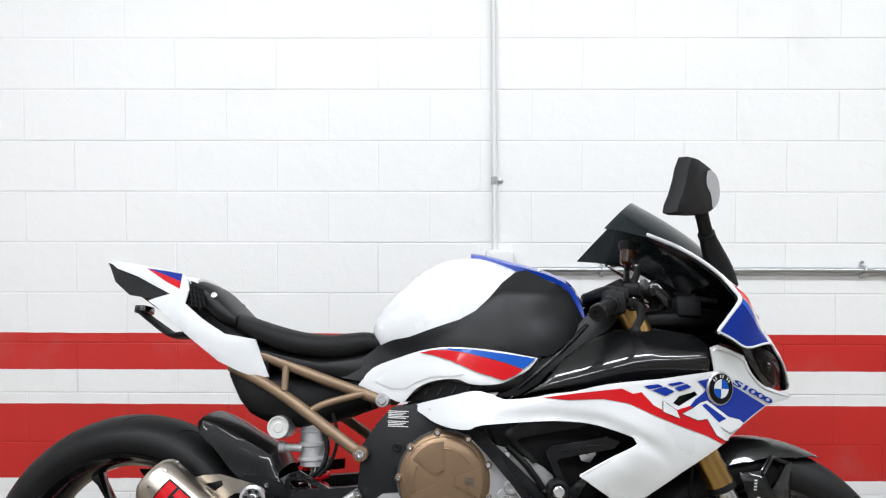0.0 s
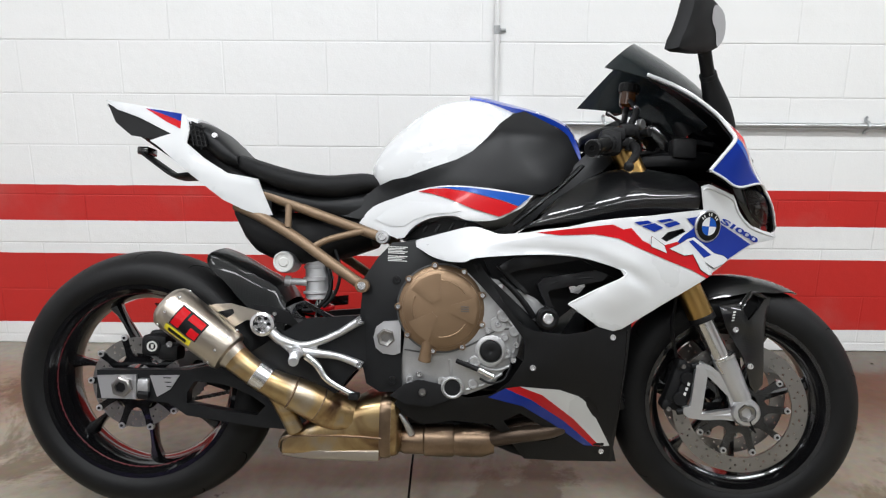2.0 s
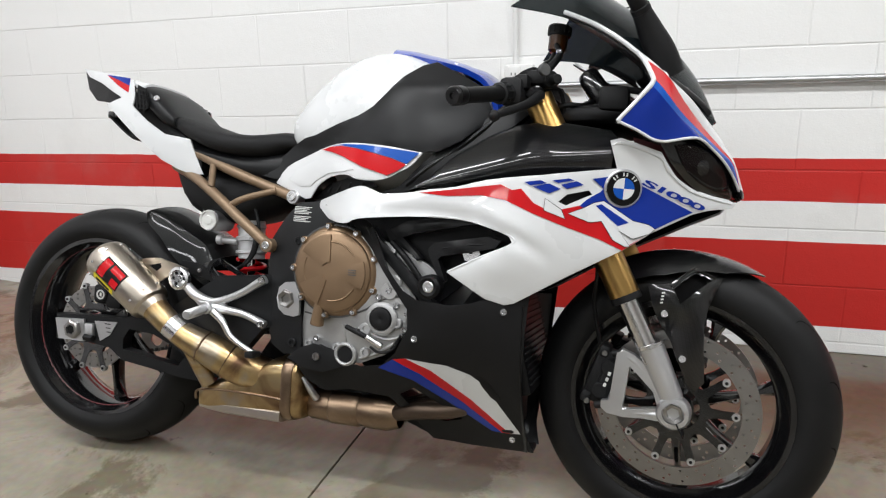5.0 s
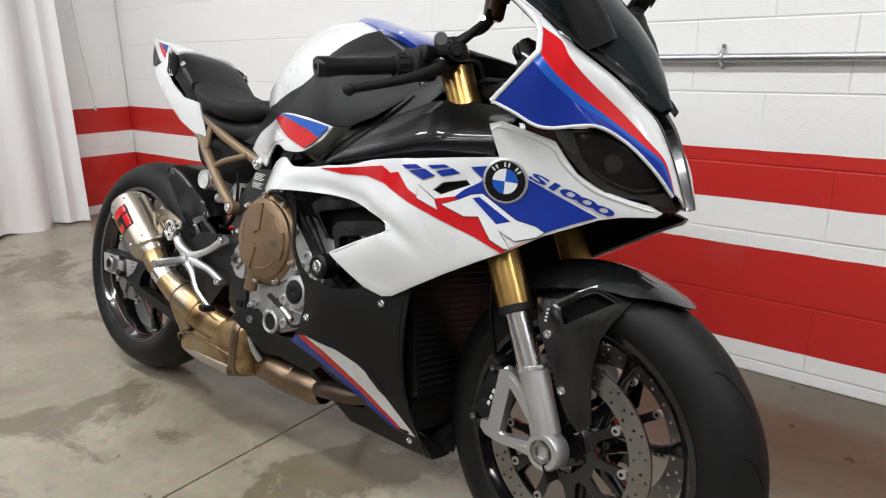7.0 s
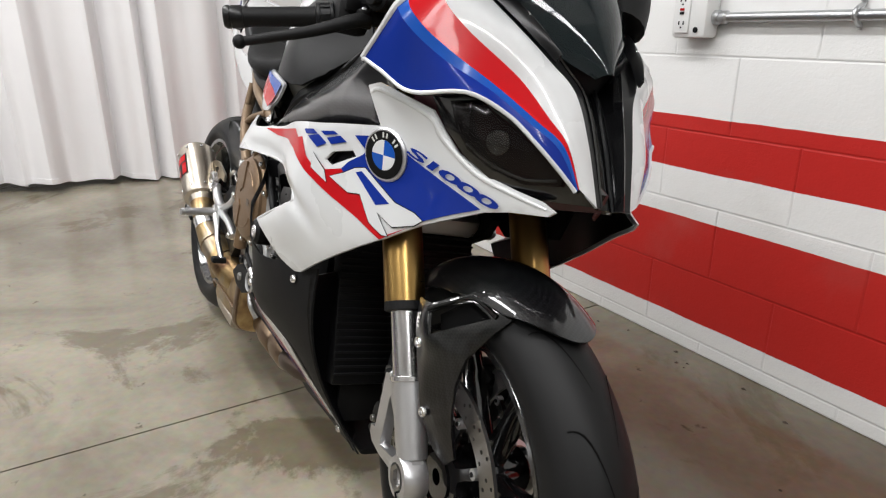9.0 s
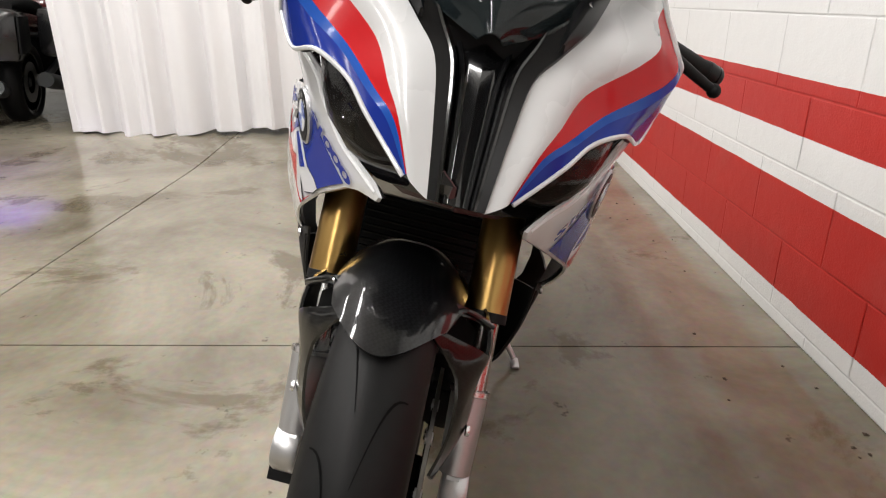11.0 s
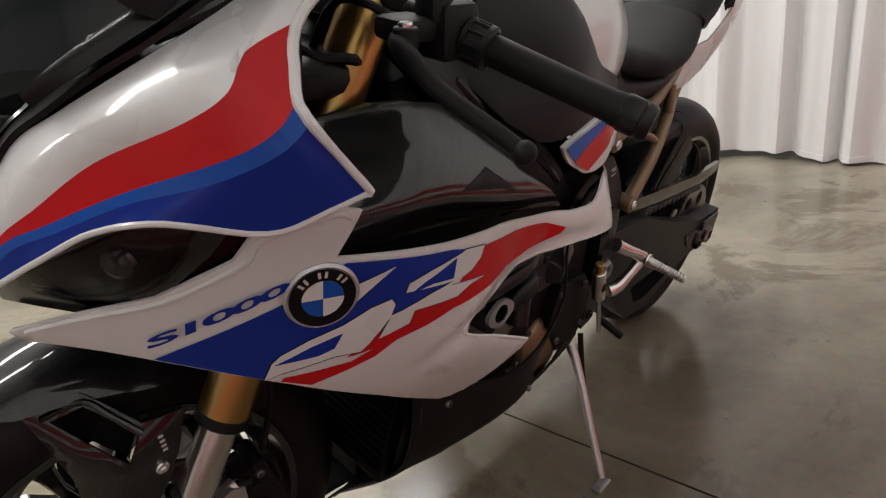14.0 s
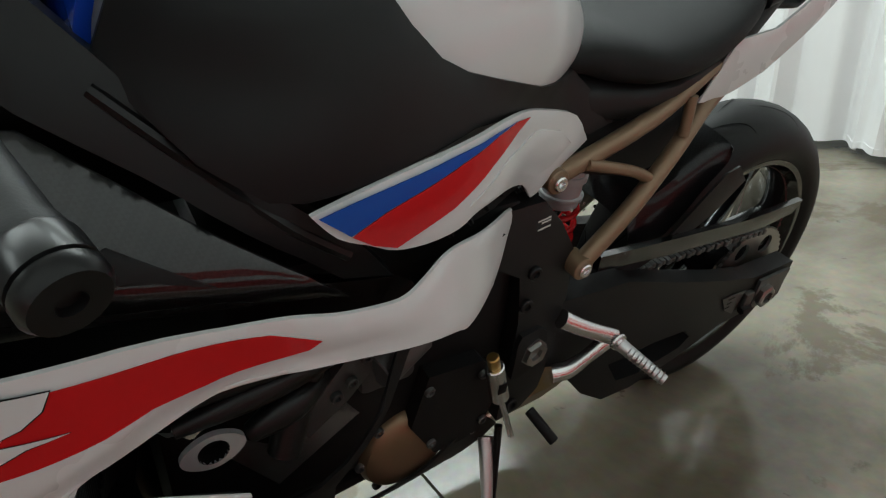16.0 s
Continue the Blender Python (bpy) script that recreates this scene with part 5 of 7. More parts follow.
for sd in SIDES:
    tl = part("tail_fairing", shell([(-.126, .994), (-.085, .987), (-.009, .973), (.06, .960), (.108, .948), (.122, .915), (.116, .880), (.16, .845), (.215, .812), (.288, .802), (.300, .770), (.323, .717), (.290, .716), (.255, .726), (.205, .748), (.125, .807), (.048, .868), (.02, .885), (.075, .902), (-.02, .945), (-.09, .968)], TL, sd, 0.004, step=0.018), WHITE, bike, "white tail fairing")
    part("flash", decal([(.0, .966), (.05, .959), (.099, .951), (.099, .932), (.05, .950)], TL, sd), BLUE, tl, "blue flash")
    part("flash", decal([(.0, .966), (.05, .950), (.099, .932), (.099, .914), (.06, .932)], TL, sd), RED, tl, "red flash")
    gr = part("tail_grille", shell([(.122, .935), (.150, .925), (.165, .880), (.150, .865), (.125, .895)], TL, sd, 0.004, -0.004), INK, bike, "black mesh tail vent")
    for k in range(4):
        part("mesh_bar", sweep([(.122 + k * .010, sd * (TL(.13, .92) + 0.001), .930 - k * .004), (.135 + k * .010, sd * (TL(.15, .88) + 0.001), .872)], 0.0016, 6, 1), MATTE, gr)
    for k in range(5):
        part("mesh_bar", sweep([(.124, sd * (TL(.125, .92) + 0.001), .925 - k * .012), (.160, sd * (TL(.16, .90) + 0.001), .915 - k * .011)], 0.0016, 6, 1), MATTE, gr)
    bk = part("tail_lamp_side", shell([(-.124, .986), (-.085, .968), (-.02, .944), (.073, .902), (.03, .890), (-.04, .900), (-.092, .935)], TL, sd, 0.004, -0.006), GREY, bike, "dark tail lamp housing")
part("tail_top", loft([(-.130, .985, .020, .006, 2.4, 0), (-.05, .967, .046, .014, 2.6, 0), (.05, .946, .078, .018, 2.8, 0), (.13, .928, .092, .022, 2.8, 0)], 24), WHITE, bike, "white tail top")
part("tail_core", loft([(-.12, .972, .010, .018, 2.4, 0), (-.02, .925, .038, .035, 2.4, 0), (.10, .875, .055, .06, 2.6, 0), (.22, .80, .085, .055, 2.6, 0), (.32, .745, .105, .045, 2.6, 0)], 24), MATTE, bike, "black tail underside")
hump = part("pillion_cover", loft([(.085, .935, .064, .016, 2.4, 0), (.12, .918, .094, .030, 2.6, 0), (.16, .895, .106, .038, 2.8, 0), (.195, .868, .108, .036, 2.8, 0), (.235, .845, .106, .02, 2.8, 0)], 28), GREY, bike, "dark grey pillion seat cover")
for sd in SIDES:
    bolt((.178, sd * 0.102, .902), (0.1, sd, 0.25), 0.0075, ALUB, hump)
plate_holder = part("plate_bracket", loft([(-.042, .868, .028, .006, 3, 0), (.005, .836, .036, .006, 3, 0), (.045, .812, .040, .007, 3, 0), (.075, .812, .045, .008, 3, 0), (.14, .82, .05, .010, 3, 0)], 20), MATTE, bike, "black folded tail-tidy bracket")
part("plate_lamp", rbox((0.03, 0.05, 0.02), (-0.034, 0, .872), 0.004), GLOSSB, plate_holder)

# bronze subframe
for sd in SIDES:
    sub = part("subframe", sweep([(.250, sd * .080, .785), (.330, sd * .100, .758), (.440, sd * .120, .721), (.589, sd * .120, .674)], 0.0125, 12), BRONZEF, bike, "bronze painted tubular rear subframe")
    part("subframe_tube", sweep([(.225, sd * .078, .738), (.300, sd * .098, .708), (.388, sd * .130, .664), (.470, sd * .150, .612), (.553, sd * .160, .558)], 0.013, 12), BRONZEF, sub)
    part("subframe_tube", sweep([(.366, sd * .120, .742), (.367, sd * .126, .688)], 0.008, 10, 1), BRONZEF, sub)
    part("subframe_tube", sweep([(.435, sd * .140, .646), (.470, sd * .138, .664), (.548, sd * .130, .687)], 0.008, 10), BRONZEF, sub)
    part("lug", rod((.592, sd * .100, .674), (.592, sd * .134, .674), 0.016, 20), ALU if sd < 0 else BRONZEF, sub, "mounting lug")
    part("lug", rod((.553, sd * .140, .558), (.553, sd * .172, .558), 0.016, 20), BRONZEF, sub)
    bolt((.592, sd * .134, .674), (0, sd, 0), 0.010, ALUB, sub, 0.006)
    bolt((.553, sd * .172, .558), (0, sd, 0), 0.010, ALUB, sub, 0.005)
part("battery_tray", loft([(.215, .728, .06, .018, 3, 0), (.27, .682, .085, .055, 3, 0), (.38, .665, .10, .065, 3, 0), (.47, .675, .10, .058, 3, 0), (.56, .70, .10, .05, 3, 0)], 24), MATTE, bike, "black plastic tray under the seat")

# swingarm, chain, shock, hugger
arm_out = [(-.080, .345), (.050, .350), (.150, .378), (.300, .430), (.42, .475), (.56, .490), (.62, .47), (.63, .40), (.54, .36), (.46, .26), (.40, .213), (.33, .206), (.22, .222), (.10, .258), (-.080, .262)]
arm_right = [(-.062, .334), (.041, .339), (.147, .344), (.265, .370), (.42, .475), (.56, .490), (.62, .47), (.63, .40), (.54, .36), (.46, .26), (.40, .215), (.322, .217), (.242, .227), (.15, .237), (.109, .264), (.043, .270), (-.060, .268)]
hole_right = [(.150, .292), (.167, .318), (.24, .313), (.300, .290), (.333, .268), (.314, .245), (.24, .252), (.149, .266)]
arm_hole = [(.195, .268), (.215, .250), (.32, .236), (.375, .246), (.41, .30), (.30, .300), (.215, .290)]
for sd in SIDES:
    a0, a1 = (.122, .152) if sd < 0 else (.112, .150)
    R_ = sd < 0
    arm = part("swingarm", plate(arm_right if R_ else arm_out, min(sd * a0, sd * a1), max(sd * a0, sd * a1), [hole_right if R_ else arm_hole], 0.03), GREY, bike, "dark grey swingarm")
    o1, o2 = sorted((sd * (a1 + .002), sd * (a1 + .008)))
    # left pieces take a darker metal than their right twins
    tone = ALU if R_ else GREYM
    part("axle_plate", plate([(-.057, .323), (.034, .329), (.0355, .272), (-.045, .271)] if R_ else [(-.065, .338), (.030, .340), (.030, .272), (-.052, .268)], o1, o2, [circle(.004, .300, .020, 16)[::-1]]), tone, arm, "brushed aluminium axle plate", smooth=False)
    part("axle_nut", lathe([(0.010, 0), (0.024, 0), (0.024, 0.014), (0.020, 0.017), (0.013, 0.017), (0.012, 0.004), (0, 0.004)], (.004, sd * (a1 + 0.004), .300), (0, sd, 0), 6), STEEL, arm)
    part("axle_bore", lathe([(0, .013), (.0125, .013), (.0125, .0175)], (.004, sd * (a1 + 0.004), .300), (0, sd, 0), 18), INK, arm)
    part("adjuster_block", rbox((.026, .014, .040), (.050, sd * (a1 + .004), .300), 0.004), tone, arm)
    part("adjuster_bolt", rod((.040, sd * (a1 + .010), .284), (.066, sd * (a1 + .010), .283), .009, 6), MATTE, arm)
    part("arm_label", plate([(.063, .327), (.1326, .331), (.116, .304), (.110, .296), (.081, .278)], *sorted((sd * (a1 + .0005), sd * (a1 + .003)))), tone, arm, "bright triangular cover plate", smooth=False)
    for k in range(3):
        part("label_line", rbox((.018 - .003 * k, .001, .0022), (.104 + .002 * k, sd * (a1 + .0038), .3235 - .010 * k), .0003), INK, arm, "fine print line", smooth=False)
part("swingarm_bridge", rbox((.10, .24, .09), (.49, 0, .40), 0.02), GREY, bike, "swingarm cross brace")
cal = part("rear_caliper", join(rbox((.062, .042, .052), (.055, -.106, .392), .012), rbox((.050, .050, .040), (.090, -.104, .378), .010), rod((.055, -.090, .392), (.055, -.131, .392), .019, 22), rod((.040, -.10, .418), (.085, -.10, .424), .008, 12)), MATTE, bike, "black rear brake caliper")
part("caliper_mark", lathe([(.0085, .0), (.0125, .0), (.0125, .0012), (.0085, .0012)], (.055, -.1312, .392), (0, -1, 0), 24, True), LABEL, cal, "thin pale ring mark")
part("caliper_mark", rbox((.006, .0012, .010), (.0555, -.1318, .392), .0004), LABEL, cal, smooth=False)
bolt((.096, -.129, .398), (0, -1, 0), .008, ALUB, cal)
part("brake_hose", sweep([(.10, -.115, .392), (.125, -.128, .400), (.17, -.12, .395), (.24, -.11, .41)], .004, 8), INK, cal)
links = bmesh.new()
path = smooth_line([(.0, .0, .412), (.3, .0, .438), (.62, .0, .455)], 26) + smooth_line([(.62, .0, .375), (.3, .0, .28), (.0, .0, .206)], 26)
for i, q in enumerate(path[:-1]):
    if i == 52:
        continue
    d = path[i + 1] - q
    b = rbox((0.011, 0.012 if i % 2 else 0.017, 0.010), (0, 0, 0), 0.002, Matrix.Rotation(-math.atan2(d[2], d[0]), 4, "Y"))
    bmesh.ops.translate(b, verts=b.verts, vec=(q[0], .104, q[2]))
    me = bpy.data.meshes.new("tmp"); b.to_mesh(me); b.free(); links.from_mesh(me); bpy.data.meshes.remove(me)
tagged(part("chain", links, GREYM, bike, "oily steel drive chain"), kind="stuff")
part("chain_guard", shell([(-.06, .475), (.10, .478), (.30, .500), (.47, .520), (.47, .495), (.30, .470), (.05, .445), (-.04, .452)], lambda x, z: .128, 1, 0.012), GLOSSB, bike, "black chain guard")


def hugger_at(u, v):
    """Blade over the tyre: lower rims, shoulders and a flat crown."""
    low = smooth_line([(.178, .613), (.177, .589), (.218, .5505), (.245, .520), (.267, .499), (.301, .474), (.362, .436)], 4)
    top = smooth_line([(.176, .621), (.200, .613), (.224, .602), (.278, .573), (.326, .5485), (.342, .534), (.360, .506)], 4)
    i = u * (len(low) - 1); k = min(int(i), len(low) - 2)
    L, T_ = low[k] + (low[k + 1] - low[k]) * (i - k), top[k] + (top[k + 1] - top[k]) * (i - k)
    s = abs(2 * v - 1)
    sg = 1 if v > 0.5 else -1
    if s > 0.6:
        t = (s - 0.6) / 0.4
        p = T_ + (L - T_) * t
        return (p[0], sg * (0.084 + 0.020 * t ** 0.6) - 0.012, p[1])
    t = s / 0.6
    return (T_[0] + 0.006 * (1 - t * t), sg * 0.084 * t - 0.012, T_[1] + 0.012 * (1 - t * t))


hug = part("rear_hugger", grid(hugger_at, 24, 30, 0.003), CARBON, bike, "carbon fibre rear hugger")
for sd in SIDES:
    part("hugger_mount", shell([(.285, .500), (.330, .498), (.42, .472), (.44, .452), (.40, .448), (.330, .466), (.290, .474)], lambda x, z: .118, sd, .004, step=.03), MATTE, hug)
    bolt((.34, sd * .118, .480), (0, sd, 0), .006, ALUB, hug)
# left heat shield plate seen above the chain
part("hugger_plate", shell([(.145, .560), (.175, .592), (.205, .585), (.300, .500), (.315, .470), (.285, .472), (.20, .515)], lambda x, z: .116, 1, .004, step=.02), GREY, hug, "grey side plate")
helix = [(.424 + .033 * math.cos(t), -.03 + .033 * math.sin(t), .440 + .0044 * t) for t in np.linspace(0, 2 * math.pi * 2.6, 60)]
shock = part("rear_shock", rod((.424, -.03, .515), (.420, -.03, .625), 0.033, 28), BLAST, bike, "aluminium rear shock with red spring")
part("spring", sweep(helix, 0.0055, 8, 1), RED, shock, "red coil spring")
part("shock_collar", rod((.4225, -.03, .528), (.4220, -.03, .536), 0.038, 28), BLAST, shock)
part("shock_collar", rod((.4215, -.03, .560), (.4205, -.03, .572), 0.0375, 28), BLAST, shock)
part("shock_collar", rod((.4205, -.03, .592), (.4200, -.03, .600), 0.036, 28), BLAST, shock)
part("shock_rod", rod((.424, -.03, .43), (.424, -.03, .52), 0.011, 16), CHROME, shock)
part("remote_reservoir", rod((.356, -.115, .605), (.356, -.045, .605), 0.026, 28), ALU, shock, "round silver reservoir cap")
part("reservoir_face", lathe([(0, 0.002), (0.010, 0.002), (0.012, 0), (0.021, 0), (0.021, 0.003), (0.024, 0.003)], (.356, -.117, .605), (0, -1, 0), 28), LABEL, shock)
part("shock_knob", rod((.398, -.055, .556), (.352, -.062, .558), 0.009, 14), BLAST, shock)
part("shock_knob_cap", rod((.360, -.061, .558), (.346, -.063, .5585), 0.0135, 18), BLAST, shock)
part("shock_hose", sweep([(.448, -.06, .600), (.462, -.075, .560), (.455, -.085, .520), (.425, -.085, .492), (.395, -.08, .488)], .0055, 10), INK, shock, "black hose beside the shock")
part("shock_wire", sweep([(.475, -.10, .640), (.490, -.105, .590), (.478, -.10, .535), (.450, -.10, .500)], .004, 8), MATTE, shock)

# engine, frame plates
eng = part("engine", rbox((.44, .30, .36), (.86, 0, .50), 0.03), MATTE, bike, "dark engine block behind the fairing")
part("cylinder_block", rbox((.16, .30, .30), (.98, 0, .52), 0.02, Matrix.Rotation(radians(32), 4, "Y")), ALU, eng)
CASE = tps([(.65, .46, .165), (.75, .34, .170), (.92, .45, .185), (.78, .55, .190), (.80, .42, .19)])
case = part("crankcase_cover", shell([(.650, .50), (.655, .46), (.640, .30), (.745, .315), (.80, .318), (.86, .345), (.915, .42), (.925, .475), (.88, .53), (.80, .60), (.70, .60)], CASE, -1, 0.05, step=0.03), CAST, bike, "cast aluminium crankcase")
cover = part("clutch_cover", lathe([(.098, -.045), (.098, -.004), (.093, .002), (.088, .004), (.087, .010), (.080, .015), (.060, .018), (.030, .020), (0, .020)], (.739, -.195, .516), (0, -1, 0), 56), BRONZE, bike, "bronze magnesium clutch cover")
for k in range(9):
    a = radians(20 + k * 40)
    part("cover_lug", rod((.739 + .098 * math.cos(a), -.160, .516 + .098 * math.sin(a)), (.739 + .098 * math.cos(a), -.199, .516 + .098 * math.sin(a)), .0082, 14), BRONZE, cover)
    bolt((.739 + .098 * math.cos(a), -.199, .516 + .098 * math.sin(a)), (0, -1, 0), .0056, ALUB, cover, .005)
for a0, a1, r0, r1 in ((92, 150, .020, .079), (-24, 20, .024, .080), (204, 250, .020, .078)):
    arc = [(.739 + r1 * math.cos(radians(a)), .516 + r1 * math.sin(radians(a))) for a in np.linspace(a0, a1, 9)] + [(.739 + r0 * math.cos(radians(a)), .516 + r0 * math.sin(radians(a))) for a in np.linspace(a1, a0, 5)]
    part("cover_land", shell(arc, lambda x, z: .2150 + .0045 * (1 - math.hypot(x - .739, z - .516) / .08), -1, .010, step=.012, soft=.0005), BRONZE, cover, "raised cast land")
for a0, a1 in ((152, 206), (30, 98), (262, 334)):
    part("cover_rib", sweep([(.739 + .064 * math.cos(radians(a)), -.2120, .516 + .064 * math.sin(radians(a))) for a in np.linspace(a0 + 4, a1 - 4, 10)], .0022, 8, 1), BRONZE, cover)
part("cover_gasket", lathe([(.099, -.012), (.1025, -.012), (.1025, -.006), (.099, -.006)], (.739, -.195, .516), (0, -1, 0), 56, True), GREYM, cover, "dark gasket edge")
for k in range(3):
    part("cover_mark", rbox((.018, .0012, .0022), (.792, -.2195, .523 - .005 * k), .0004), GREYM, cover, "plain dark mark", smooth=False)
part("cover_spout", rod((.713, -.20, .459), (.703, -.195, .394), .011, 14, .015), BRONZE, cover)
wp = part("water_pump", lathe([(.036, -.02), (.036, .006), (.030, .010), (.026, .010), (.025, .002), (0, .002)], (.853, -.188, .424), (0, -1, 0), 32), CAST, bike, "aluminium cover with black round plug")
part("plug", lathe([(.024, .003), (.024, .012), (.021, .014), (.005, .014), (0, .011)], (.853, -.188, .424), (0, -1, 0), 28), MATTE, wp)
ring = part("oil_filler", lathe([(.026, -.02), (.026, .006), (.022, .010), (.019, .008), (.018, -.004), (0, -.004)], (.768, -.176, .335), (0, -1, 0), 28), CAST, bike, "round aluminium engine plug")
part("plug", rod((.768, -.172, .335), (.768, -.182, .335), .018, 24), GREY, ring)
part("case_boss", rod((.868, -.17, .485), (.868, -.196, .485), .018, 20), CAST, case)
for q in ((.868, .485), (.91, .44), (.80, .392), (.905, .405), (.835, .375), (.70, .42), (.69, .36), (.845, .47), (.885, .455)):
    bolt((q[0], -CASE(*q), q[1]), (0, -1, 0), .0075, ALUB, case, .008)
for q, r_ in (((.880, .505), .016), ((.905, .470), .013), ((.818, .398), .014), ((.888, .418), .012), ((.745, .345), .012), ((.668, .345), .010), ((.815, .345), .012)):
    part("case_boss", lathe([(r_, -.012), (r_, .006), (r_ * .8, .009), (r_ * .45, .009), (r_ * .4, .005), (0, .005)], (q[0], -CASE(*q), q[1]), (0, -1, 0), 18), CAST, case)
for pts_ in (((.818, .398), (.838, .385), (.870, .380), (.900, .392)), ((.880, .505), (.900, .485), (.912, .455), (.905, .420)), ((.760, .400), (.765, .365), (.766, .350)), ((.800, .330), (.840, .345), (.880, .372))):
    part("case_web", sweep([(x, -CASE(x, z) - .0005, z) for x, z in pts_], .0038, 8, 3), CAST, case, "cast stiffening web")
part("case_joint", sweep([(x, -CASE(x, z) + .0006, z) for x, z in ((.655, .415), (.72, .412), (.80, .432), (.86, .468), (.915, .478))], .0022, 6), GREYM, case, "dark joint line of the casings")
# added dark backing, so nothing bright shows through between the spars
part("airbox", rbox((.24, .20, .14), (1.01, 0, .800), .03), INK, bike, "black backing box added between the frame spars")
part("wire", sweep([(.90, -.196, .395), (.885, -.200, .362), (.855, -.198, .352), (.83, -.19, .36)], .003, 8), INK, case)
part("speed_sensor", rod((.775, -.200, .400), (.84, -.200, .376), .0055, 10), MATTE, case)
part("sensor_tip", rod((.825, -.202, .383), (.862, -.202, .366), .007, 10), ALUB, case)
stay = part("belly_bracket", shell([(.625, .310), (.655, .336), (.689, .349), (.741, .341), (.768, .309), (.716, .288), (.665, .292)], lambda x, z: .182, -1, .005, step=.02), MATTE, case, "black lower fairing bracket")
bolt((.700, -.183, .322), (0, -1, 0), .009, STEEL, stay, .006)
FP = tps([(.56, .55, .150), (.63, .66, .148), (.75, .63, .165), (.65, .57, .165), (.64, .40, .165), (.56, .33, .150)])
for sd in SIDES:
    fp = part("frame_plate", shell([(.553, .575), (.585, .625), (.618, .662), (.680, .668), (.760, .640), (.800, .615), (.700, .605), (.655, .575), (.645, .500), (.648, .400), (.650, .318), (.600, .312), (.566, .330), (.550, .400), (.548, .500)], FP, sd, 0.03, step=0.025), GREY, bike, "black cast frame plate with warning label")
    pv = part("pivot_plate", shell([(.582, .440), (.588, .465), (.605, .478), (.640, .482), (.646, .470), (.646, .408), (.632, .402), (.605, .404), (.588, .416)], FP, sd, 0.008, 0.009), ALU if sd < 0 else MATTE, fp, "bright pivot plate" if sd < 0 else "black pivot plate")
    part("pivot_nut", lathe([(.0, .003), (.010, .003), (.011, .008), (.018, .010), (.020, .004), (.022, .004), (.022, 0)], (.612, sd * (FP(.612, .441) + .008), .441), (0, sd, 0), 6), STEEL, pv)
    for q in ((.632, .575), (.628, .342), (.76, .622), (.64, .53)):
        bolt((q[0], sd * (FP(*q) + .0005), q[1]), (0, sd, 0), .010, GREY, fp, .006)
    for r in range(10):
        if r == 5 or (sd > 0 and r not in (3, 4, 6)):
            continue
        z = .651 - .0036 * r
        w = (.046 if sd < 0 else .022) - .006 * (r % 3)
        part("label_line", decal([(.609, z), (.609 + w, z), (.609 + w, z + .0018), (.609, z + .0018)], FP, sd, .0012), LABEL, fp, "fine print line", smooth=False)

# footrests
def rearset():
    rs = part("footrest_bracket", sweep([(x, -.172, z) for x, z in ((.338, .452), (.352, .440), (.374, .424), (.420, .4145), (.465, .428), (.504, .447), (.536, .468), (.555, .480))], [.013, .0115, .0125, .0095, .0085, .0085, .0095, .011], 14), ALU, bike, "slim polished aluminium footrest bracket")
    part("lower_arm", sweep([(x, -.171, z) for x, z in ((.370, .427), (.401, .406), (.453, .399), (.499, .3945), (.538, .383), (.558, .374))], [.011, .0125, .0105, .0085, .009, .0105], 14), ALU, rs)
    part("arm_web", plate([(.372, .424), (.420, .414), (.455, .422), (.452, .400), (.402, .406)], -.174, -.164, (), .02), ALU, rs)
    part("peg_boss", rod((.410, -.160, .402), (.410, -.190, .400), .0155, 20), ALU, rs, "round boss for the foot peg")
    disc_ = part("pivot_disc", lathe([(.0, .012), (.007, .012), (.008, .007), (.019, .007), (.021, .012), (.0275, .010), (.028, 0), (0, 0)], (.330, -.174, .461), (0, -1, 0), 32), ALUB, rs, "polished pivot disc")
    for k in range(6):
        a = 2 * math.pi * k / 6
        part("bore", rod((.330 + .0145 * math.cos(a), -.1805, .461 + .0145 * math.sin(a)), (.330 + .0145 * math.cos(a), -.1815, .461 + .0145 * math.sin(a)), .0042, 10), INK, disc_)
    peg = part("foot_peg", sweep([(.405, -.176, .398), (.418, -.225, .395), (.428, -.275, .392)], [.011, .010, .0085], 14, 3), ALU, rs, "knurled aluminium foot peg")
    for k in range(8):
        c_ = Vector((.414, -.212, .3955)).lerp(Vector((.426, -.268, .3925)), k / 7)
        part("knurl", lathe([(.0085, -.0012), (.0112, 0), (.0085, .0012)], c_, (.012, -.055, -.003), 14), ALU, peg)
    part("foot_lever", sweep([(x, -.188, z) for x, z in ((.434, .394), (.460, .373), (.481, .344), (.514, .324), (.549, .308))], [.010, .0085, .0075, .0070, .0075], 12), ALUB, rs, "polished brake pedal")
    part("pedal_tip", rbox((.022, .034, .014), (.547, -.196, .309), .003), MATTE, rs)
    part("heel_guard", shell([(.373, .498), (.396, .510), (.418, .5175), (.485, .483), (.4995, .451), (.460, .438), (.427, .439)], lambda x, z: .152, -1, .006, holes=[[(.397, .493), (.420, .503), (.472, .477), (.478, .458), (.436, .452)]], step=.02), GLOSSB, rs, "gloss black heel guard")
    for q in ((.552, .478), (.554, .376)):
        bolt((q[0], -.180, q[1]), (0, -1, 0), .008, ALUB, rs, .006)


